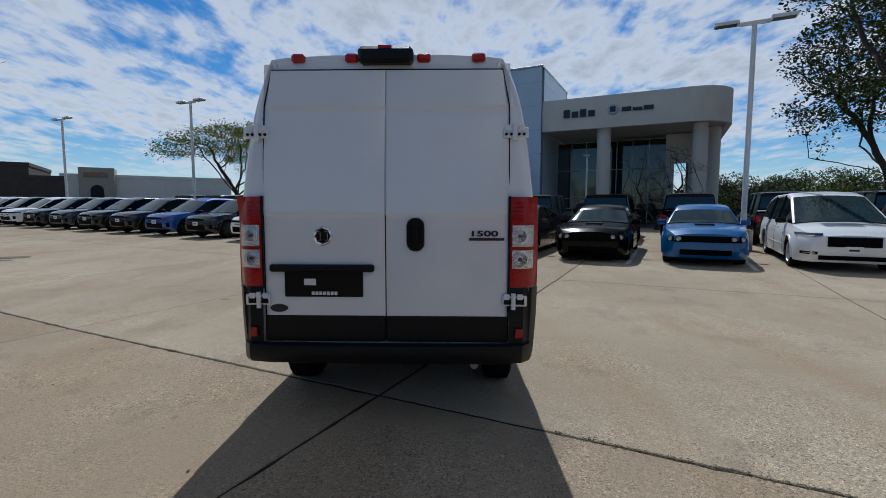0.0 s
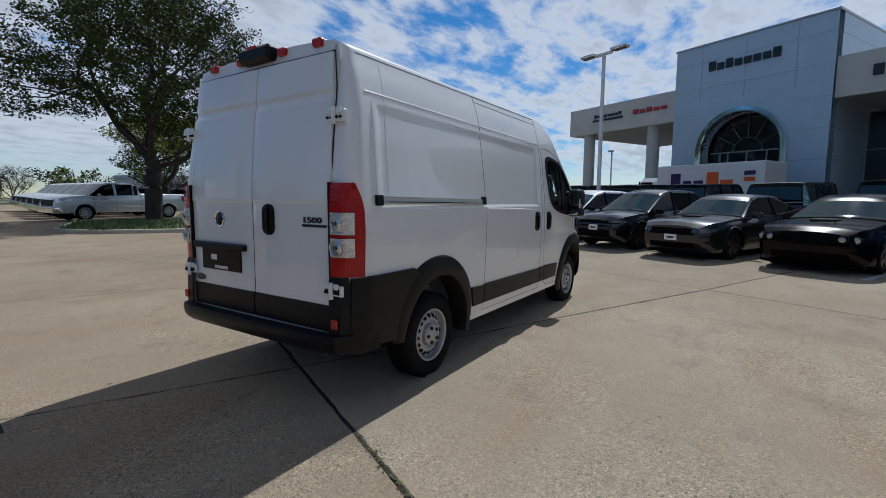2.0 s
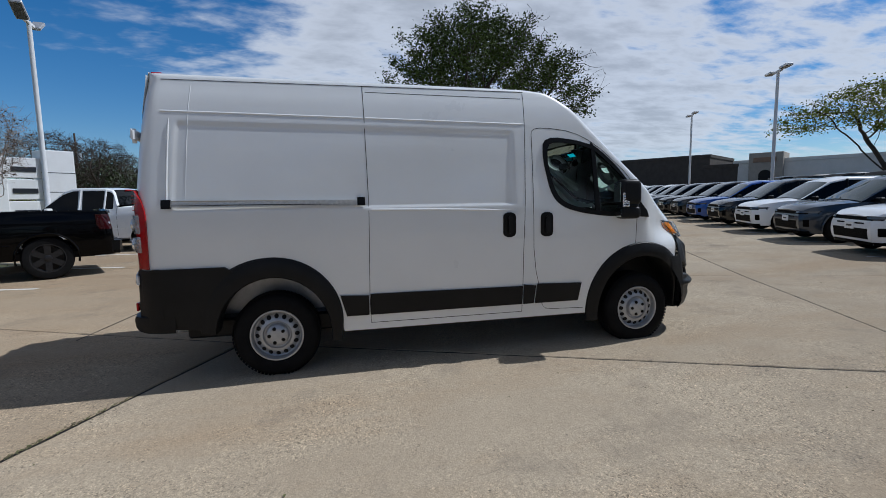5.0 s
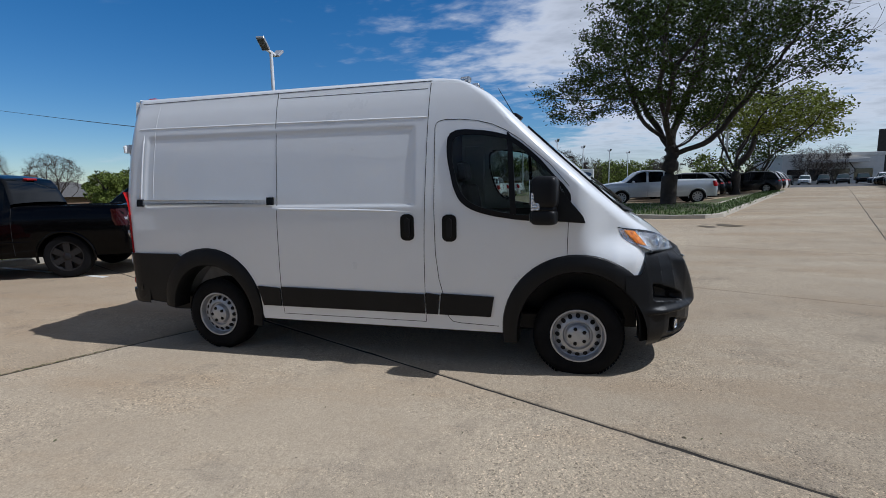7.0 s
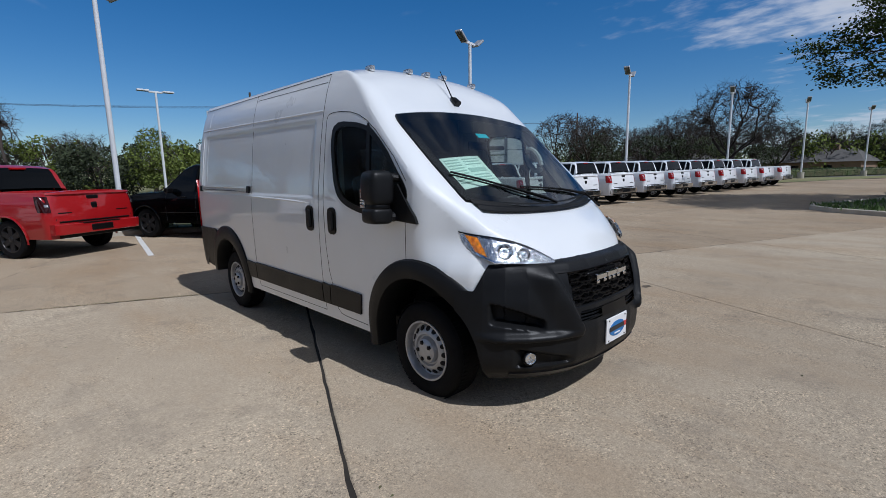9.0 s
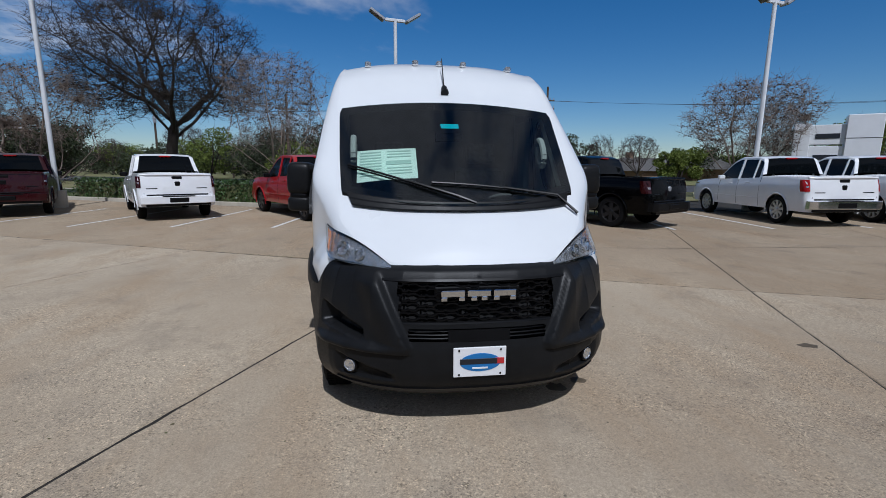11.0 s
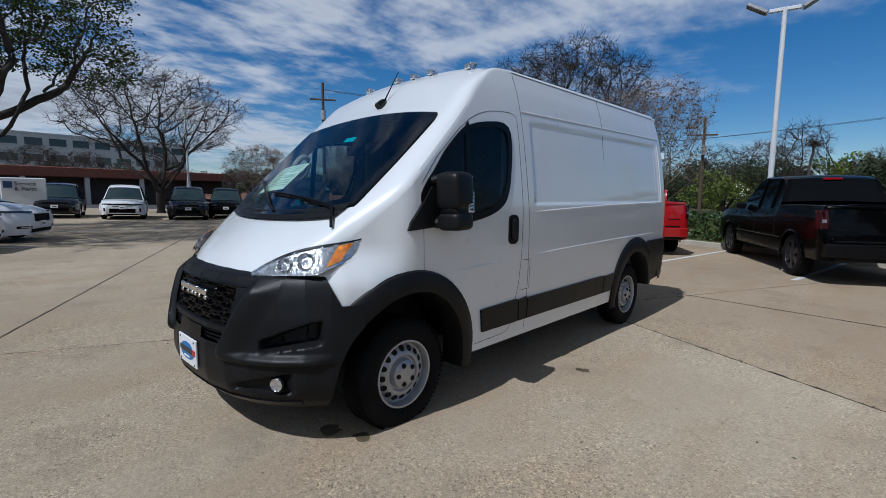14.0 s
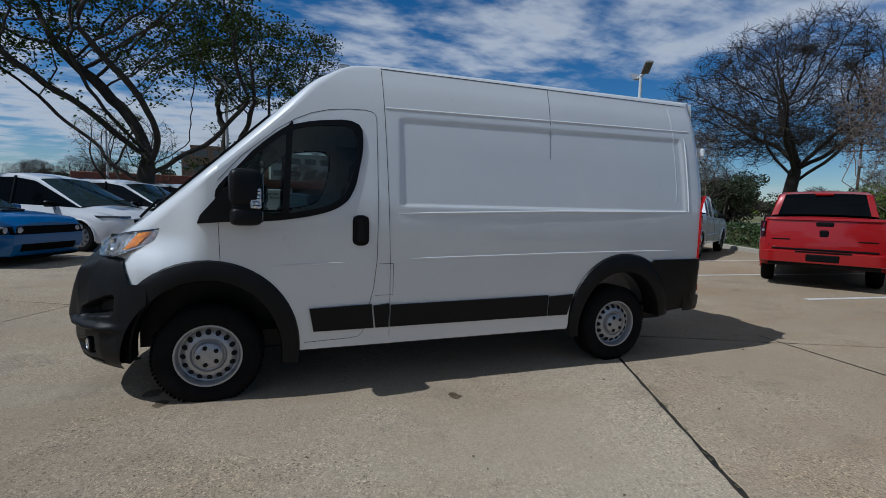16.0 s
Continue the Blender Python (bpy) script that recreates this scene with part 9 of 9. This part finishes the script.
def tree(name, x, y, label, seed, lobes, trunk_r=0.3, fork_z=2.2, limbs=6, count=900, reach=0.38, kill=0.55, wander=0.22, shell=1.5, bark=None, leaf=None, per_tip=10, leaf_size=0.09, scatter=0.3,
         tip_r=0.010, twigs=0, twig_len=0.5, stems=1, seeds=0, droop=0.0, lean=(0.0, 0.0), z=None, group="", category="tree"):
    rnd = random.Random(seed)
    t = thing(name, pose(x, y, ground(x, y) if z is None else z), label, category, group)
    nodes, parent = grow(rnd, lobes, fork_z, stems, limbs, count, reach, kill, wander, shell, lean=lean)
    n = len(nodes)
    kids = [[] for _ in range(n)]
    for i, p in enumerate(parent):
        if p >= 0:
            kids[p].append(i)
    rad = [0.0] * n
    for i in range(n - 1, -1, -1):                          # thickness adds up from the tips to the trunk
        rad[i] = sum(rad[k] ** 2.25 for k in kids[i]) ** (1 / 2.25) if kids[i] else tip_r
    big = max(rad[k] for k in range(n) if parent[k] < 0)
    curve = math.log(trunk_r / tip_r) / math.log(big / tip_r)
    rad = [tip_r * (r / tip_r) ** curve for r in rad]
    wood, fine = Geo(), Geo()
    heads = [i for i in range(n) if parent[i] < 0]
    while heads:
        i = heads.pop()
        chain = [parent[i], i] if parent[i] >= 0 else [i]
        while kids[i]:
            ks = sorted(kids[i], key=lambda k: -rad[k])
            heads += ks[1:]
            i = ks[0]
            chain.append(i)
        if len(chain) < 2:
            continue
        rs = [rad[k] for k in chain]
        if parent[chain[1]] == chain[0] and parent[chain[0]] >= 0:
            rs[0] = rs[1]
        if parent[chain[0]] < 0:
            rs[0] *= 1.35                                   # root flare
        cut = next((k for k, r in enumerate(rs) if r < 0.035), len(chain))
        pp = [nodes[k] for k in chain]
        if cut > 1:
            wood.tube(pp[:cut + 1], rs[:cut + 1], n=10 if rs[0] > 0.15 else 6, cap=False)
        if cut < len(chain) - 1 or cut <= 1:
            c = max(0, cut) if cut > 1 else 0
            fine.tube(pp[c:], rs[c:], n=3, cap=False)
    tips = [nodes[i] for i in range(n) if rad[i] < tip_r * 2.2]
    for p in tips if twigs else ():
        for _ in range(twigs):
            d = Vector((rnd.uniform(-1, 1), rnd.uniform(-1, 1), rnd.uniform(-0.5, 1.0))).normalized() * twig_len * rnd.uniform(0.5, 1.3)
            bend = Vector((rnd.uniform(-1, 1), rnd.uniform(-1, 1), rnd.uniform(-1, 1))) * twig_len * 0.15
            fine.tube([p, p + d * 0.5 + bend, p + d], [tip_r * 0.8, tip_r * 0.6, tip_r * 0.35], n=3, cap=False)
    part("trunk", raw_mesh("trunk", wood.v, wood.f, bark or BARK, True), None, t)
    tagged(part("twig_mass", raw_mesh("twig_mass", fine.v, fine.f, bark or BARK, False), None, t), kind="stuff")
    if leaf:
        v, fs = leaf_cloud(rnd, tips, per_tip, leaf_size, scatter, droop=droop)
        part("crown", raw_mesh("crown", v, fs, leaf), None, t)
    if seeds:
        v, fs = leaf_cloud(rnd, [q for q in tips if rnd.random() < 0.5], seeds, 0.055, 0.08)
        part("seed_head_cloud", raw_mesh("seed_head_cloud", v, fs, SEED), None, t)
    return t


def hedge(name, outline, h, seed, label, count):
    """A clipped hedge: dense leaves over a dark core, along a line of (x, y)."""
    rnd = random.Random(seed)
    t = thing(name, Matrix.Identity(4), label, "hedge")
    v, fs = [], []
    core = Geo()
    for a, b in zip(outline, outline[1:]):
        a, b = Vector(a), Vector(b)
        d = (b - a).normalized()
        nv = Vector((-d.y, d.x))
        m = Matrix(((d.x, nv.x, 0, a.x), (d.y, nv.y, 0, a.y), (0, 0, 1, ground(a.x, a.y)), (0, 0, 0, 1)))
        L = (b - a).length
        core.box(0, -0.32, 0, L, 0.32, h * 0.86, 0.1, m)
        for _ in range(int(count * L)):
            u = rnd.random()
            w, zz = (rnd.choice((-1, 1)) * rnd.uniform(0.30, 0.48), rnd.uniform(0.05, h)) if u < 0.62 else (rnd.uniform(-0.45, 0.45), h * rnd.uniform(0.86, 1.06))
            c = m @ Vector((rnd.uniform(0, L), w, zz))
            e = Vector((rnd.uniform(-1, 1), rnd.uniform(-1, 1), rnd.uniform(-1, 1))).normalized()
            f = e.cross(Vector((rnd.uniform(-1, 1), rnd.uniform(-1, 1), rnd.uniform(-1, 1)))).normalized()
            s = rnd.uniform(0.035, 0.075)
            o = len(v)
            v += [c - e * s, c + f * s * 0.7, c + e * s, c - f * s * 0.7]
            fs.append((o, o + 1, o + 2, o + 3))
    part("branch_core", core, GRASS_SOIL, t)
    tagged(part("foliage", raw_mesh("foliage", v, fs, HEDGE_LEAF), None, t), kind="stuff")


def far_woods(name, spots, seed, leaf, label, size=0.4, per=260):
    """Distant trees as dense loose leaf clumps on thin stems, uneven in outline."""
    rnd, rng = random.Random(seed), np.random.default_rng(seed)
    stems, clouds = Geo(), []
    for x, y, h, w in spots:
        k = 16
        mid = np.column_stack([rng.uniform(-0.55, 0.55, k) * w, rng.uniform(-0.55, 0.55, k) * w, h * rng.uniform(0.16, 0.84, k)])
        rad = rng.uniform(0.13, 0.30, k) * w
        for _ in range(4):
            stems.tube([(x + rnd.uniform(-0.2, 0.2), y + rnd.uniform(-0.2, 0.2), -0.2), (x + rnd.uniform(-1, 1) * w * 0.2, y + rnd.uniform(-1, 1) * w * 0.2, h * 0.5), (x + rnd.uniform(-1, 1) * w * 0.45, y + rnd.uniform(-1, 1) * w * 0.45, h * 0.85)], [0.14, 0.08, 0.03], n=4, cap=False)
        pick = rng.choice(k, per, p=rad ** 2 / (rad ** 2).sum())
        q = rng.normal(size=(per, 3))
        q *= (rad[pick] * rng.uniform(0.35, 1.08, per) ** 0.6 / np.linalg.norm(q, axis=1))[:, None]
        c = mid[pick] + q * (1, 1, 0.8) + (x, y, 0)
        c[:, 2] = np.maximum(c[:, 2], 0.2)
        clouds.append(c)
    c = np.vstack(clouds)
    n = len(c)
    e = rng.normal(size=(n, 3))
    e /= np.linalg.norm(e, axis=1)[:, None]
    f = np.cross(e, rng.normal(size=(n, 3)))
    f /= np.linalg.norm(f, axis=1)[:, None]
    r = (size * rng.uniform(0.5, 1.2, n))[:, None]
    v = np.stack([c - e * r, c + f * r * 0.5, c + e * r, c - f * r * 0.5], axis=1).reshape(-1, 3)
    t = thing(name, Matrix.Identity(4), label, "trees", kind="stuff")
    tagged(part("stem_mass", raw_mesh("stem_mass", stems.v, stems.f, TWIG), None, t), kind="stuff")
    tagged(part("foliage", raw_mesh("foliage", v.tolist(), np.arange(4 * n).reshape(-1, 4).tolist(), leaf), None, t), kind="stuff")


def build_trees():
    tree("oak_tree", -22.4, 9.5, "large live oak with dark bark and dense small leaves", 11, [(0.3, 0.6, 8.3, 5.9, 6.1, 4.2), (-1.8, -4.8, 6.1, 2.6, 2.9, 1.6), (2.0, 5.0, 7.7, 2.9, 3.1, 2.3), (0, 0, 10.3, 3.7, 3.7, 2.5)],
         0.40, 3.5, 8, 3000, 0.32, 0.44, 0.24, 0.8, leaf=LEAF, per_tip=34, leaf_size=0.074, scatter=0.24)
    tree("oak_tree", -36.9, 17.1, "spring-green live oak further along the island", 12, [(-0.6, 2.0, 6.4, 5.0, 5.6, 1.9), (-1, 5.2, 5.2, 2.4, 2.6, 1.2)], 0.34, 2.3, 7, 1200, 0.38, 0.5, 0.25, 1.0, leaf=NEW_LEAF, per_tip=22, leaf_size=0.11, scatter=0.34, droop=0.15)
    tree("oak_tree", -60, 27, "live oak far down the lot", 13, [(0, 0, 5.6, 4.6, 4.6, 2.2)], 0.3, 2.2, 6, 420, 0.5, 0.75, 0.25, 1.2, leaf=LEAF, per_tip=22, leaf_size=0.15, scatter=0.4)
    tree("spring_tree", -18.5, 37.0, "flat-crowned tree in fresh yellow-green leaf", 21, [(0, 0, 6.5, 4.9, 4.9, 1.7), (-3.2, -3.2, 5.7, 2.4, 2.4, 1.1), (0.5, 0.5, 7.3, 3.0, 3.0, 1.3)], 0.23, 2.7, 7, 1300, 0.36, 0.48, 0.22, 0.9, leaf=NEW_LEAF, per_tip=18, leaf_size=0.085, scatter=0.28, droop=0.12)
    tree("oak_tree", 21.5, 19.5, "live oak beside the showroom", 14, [(0, 0, 8.2, 4.8, 4.8, 3.4), (-2.4, 1.0, 6.0, 2.6, 2.6, 1.3)], 0.32, 3.2, 7, 1600, 0.36, 0.5, 0.26, 0.9, leaf=LEAF, per_tip=18, leaf_size=0.09, scatter=0.26)
    tree("oak_tree", 15.6, 8.7, "tall open-crowned oak with dark forked limbs", 15, [(0.4, 1.6, 8.8, 5.2, 6.2, 3.2), (-1.0, -2.2, 7.6, 3.0, 2.6, 2.2), (0, 5.2, 6.4, 2.6, 2.6, 1.6)], 0.31, 3.0, 8, 2000, 0.36, 0.46, 0.26, 0.9, leaf=LEAF, per_tip=20, leaf_size=0.066, scatter=0.20)
    tree("oak_tree", 21.6, 6.1, "open-crowned oak with twisted limbs", 16, [(0, -1.6, 8.2, 4.2, 4.4, 2.4), (0.5, -3.8, 6.8, 2.6, 2.4, 1.4)], 0.31, 3.3, 6, 1400, 0.34, 0.45, 0.42, 0.9, leaf=LEAF, per_tip=24, leaf_size=0.07, scatter=0.22)
    tree("bare_tree", 13.0, -22.0, "large leafless spreading tree", 31, [(0, 0, 7.7, 5.9, 5.9, 3.9), (-2.6, 0.6, 5.6, 3.8, 3.6, 1.6), (2.8, -0.6, 6.0, 3.4, 3.4, 1.8)], 0.30, 4.3, 8, 3600, 0.30, 0.38, 0.20, 0.9, bark=TWIG, tip_r=0.011, twigs=6, twig_len=0.7)
    tree("bare_tree", 34.3, -3.5, "leafless tree with a rounded crown", 32, [(0, 0, 6.9, 6.2, 6.2, 3.4)], 0.26, 2.2, 7, 1500, 0.36, 0.45, 0.24, 0.8, bark=TWIG, tip_r=0.014, twigs=5, twig_len=0.6)
    big = tree("bare_tree", -67.5, -10.8, "large leafless tree beyond the white trucks", 33, [(0, 0, 8.0, 5.7, 5.7, 4.6), (-1.7, 1.7, 5.4, 4.3, 4.3, 1.9)], 0.38, 2.8, 8, 1300, 0.46, 0.58, 0.22, 0.9, bark=TWIG, tip_r=0.019, twigs=6, twig_len=0.9)
    mid_tree = tree("bare_tree", -60.0, -27.0, "leafless tree with fine twigs beyond the street", 36, [(0, 0, 6.0, 4.4, 4.4, 3.3)], 0.24, 2.0, 7, 900, 0.40, 0.5, 0.24, 0.9, bark=FAR_TWIG, tip_r=0.016, twigs=6, twig_len=0.7, group="far bare trees")
    tall_tree = tree("bare_tree", -44.0, -40.0, "slender leafless tree beyond the street", 37, [(0, 0, 6.2, 3.0, 3.0, 3.8)], 0.2, 1.6, 6, 800, 0.40, 0.5, 0.2, 0.9, bark=FAR_TWIG, tip_r=0.015, twigs=6, twig_len=0.7, group="far bare trees")
    for x, y, k, a in ((-83.0, -22.0, 0.95, 70), (-104.0, -12.0, 0.9, 150), (-79.0, -32.0, 0.8, 210), (-118.0, 2.0, 0.85, 20)):
        copy_thing(big, Matrix.Translation((x, y, 0)) @ Matrix.Rotation(radians(a), 4, "Z") @ Matrix.Scale(k, 4))
    tree("bare_tree", 36.0, 14.0, "thin leafless tree behind the minivans", 34, [(0, 0, 4.9, 4.0, 4.0, 2.6)], 0.2, 1.4, 7, 800, 0.36, 0.5, 0.2, 1.5, bark=FAR_TWIG, leaf=NEW_LEAF, per_tip=1, leaf_size=0.07, scatter=0.2, tip_r=0.013, twigs=2, twig_len=0.6)
    tree("bare_tree", 11.5, 22.2, "small bare ornamental tree beside the columns", 35, [(0, 0, 3.2, 2.2, 2.2, 1.8)], 0.12, 0.8, 6, 420, 0.24, 0.34, 0.2, 1.2, bark=TWIG, tip_r=0.008, twigs=2, twig_len=0.4)
    for x, y, h, w, sd in ((6.2, -19.6, 8.2, 3.2, 41), (17.5, -19.0, 7.2, 3.4, 42), (-18.6, -14.5, 6.6, 3.6, 43), (33.5, -19.5, 7.2, 4.0, 44), (27.5, -16.0, 6.0, 3.0, 45), (35.5, -11.4, 6.0, 3.2, 46)):
        tree("crape_myrtle", x, y, "leafless crape myrtle with pale stems and dark seed heads", sd, [(0, 0, h * 0.64, w * 0.95, w * 0.95, h * 0.33)], 0.062, 1.5, 9, 1500, 0.28, 0.34, 0.14, 0.7, bark=PALE_BARK, tip_r=0.008, twigs=6, twig_len=0.5, stems=5, seeds=4, group="crape myrtles")
    hl = [tuple(lot(r_, -9.3)) for r_ in (3.2, 9, 15, 21)]
    hedge("clipped_hedge", hl, 0.95, 51, "clipped evergreen hedge along the street bed", 520)
    hedge("clipped_hedge", [tuple(lot(r_, -9.3)) for r_ in (24, 33)], 0.95, 52, "clipped evergreen hedge beside the display rock", 420)
    hedge("clipped_hedge", [(32.4, -8.0), (29.2, -16.0), (24.0, -17.5)], 0.95, 54, "clipped evergreen hedge behind the display rock", 420)
    hedge("clipped_hedge", [(-50, -5.5), (-62, -3.0), (-74, 0.5), (-86, 4.0)], 1.0, 53, "clipped hedge along the far street edge", 120)
    rnd = random.Random(77)
    green, dull, bare = [], [], []
    for k in range(120):                                   # the wooded far side of the street
        r_ = -190 + 3.2 * k + rnd.uniform(-2, 2)
        n_ = rnd.uniform(-72, -50)
        p = lot(r_, n_)
        (green if rnd.random() < 0.28 else bare if rnd.random() < 0.6 else dull).append((p.x, p.y, rnd.uniform(4.5, 7.5) * (1.4 if r_ < -30 else 1.0), rnd.uniform(4, 7) * (1.25 if r_ < -30 else 1.0)))
    for k in range(16):
        p = lot(8 + 2.6 * k, rnd.uniform(-44, -36))
        (green if k % 4 == 0 else bare if k % 2 else dull).append((p.x, p.y, rnd.uniform(4.5, 7), rnd.uniform(4, 6)))
    for k in range(34):                                    # beyond the brick wall
        a, d = radians(-57 + k + rnd.uniform(-0.6, 0.6)), rnd.uniform(56, 64) + (8 if k > 24 else 0)
        (dull if k % 3 else bare).append((-1.4 + d * math.cos(a), 7.5 + d * math.sin(a), rnd.uniform(4.6, 7.0) * (0.72 if k > 20 else 1.0), rnd.uniform(4.0, 5.5)))
    dull.append((49.0, -20.5, 4.3, 4.2))
    for k in range(70):
        a = radians(rnd.uniform(-30, 30))
        d = rnd.uniform(70, 130)
        (bare if k % 2 else dull).append((d * math.cos(a), d * math.sin(a), rnd.uniform(4, 7), rnd.uniform(4, 7)))
    for k in range(60):
        a = radians(rnd.uniform(150, 215))
        d = rnd.uniform(110, 190)
        (bare if k % 2 else green).append((d * math.cos(a), d * math.sin(a), rnd.uniform(6, 10), rnd.uniform(6, 9)))
    for k in range(30):
        a = radians(rnd.uniform(38, 62))
        d = rnd.uniform(60, 110)
        (green if k % 2 else dull).append((d * math.cos(a), d * math.sin(a), rnd.uniform(4, 8), rnd.uniform(5, 8)))
    green = [(x, y, h * 0.62, w * 0.62) if -48 < x < -26 and -62 < y < -34 else (x, y, h, w) for x, y, h, w in green]
    for k, (x, y, h, w) in enumerate(bare):                # leafless trees stand singly among the rest
        if math.hypot(x, y - 3) < 125:
            copy_thing((mid_tree, tall_tree)[k % 2], Matrix.Translation((x, y, 0)) @ Matrix.Rotation(2.4 * k, 4, "Z") @ Matrix.Scale(h / rnd.uniform(7.6, 8.8), 4))
    bare = [q for q in bare if math.hypot(q[0], q[1] - 3) >= 125]
    tiers = ((0, 66, 0.15, 5600, ""), (66, 105, 0.19, 3000, "middle_"), (105, 999, 0.36, 900, "far_"))
    for name, spots, sd, leaf, label in (("green_woods", green, 61, WOODS_LEAF, "trees in fresh leaf"), ("dull_woods", dull, 62, FAR_LEAF, "dull evergreen trees"), ("bare_woods", bare, 63, FAR_TWIG, "leafless brown trees")):
        for k, (near, away, size, per, word) in enumerate(tiers):
            some = [q for q in spots if near <= math.hypot(q[0], q[1] - 3) < away]
            if some:
                far_woods(word + name, some, sd + 7 * k, leaf, ("far " if k else "") + "belt of " + label + " across the street", size, per)


# ---- the place ----
build_ground()
build_van()
build_cars()
build_site()
build_trees()
build_pavement()
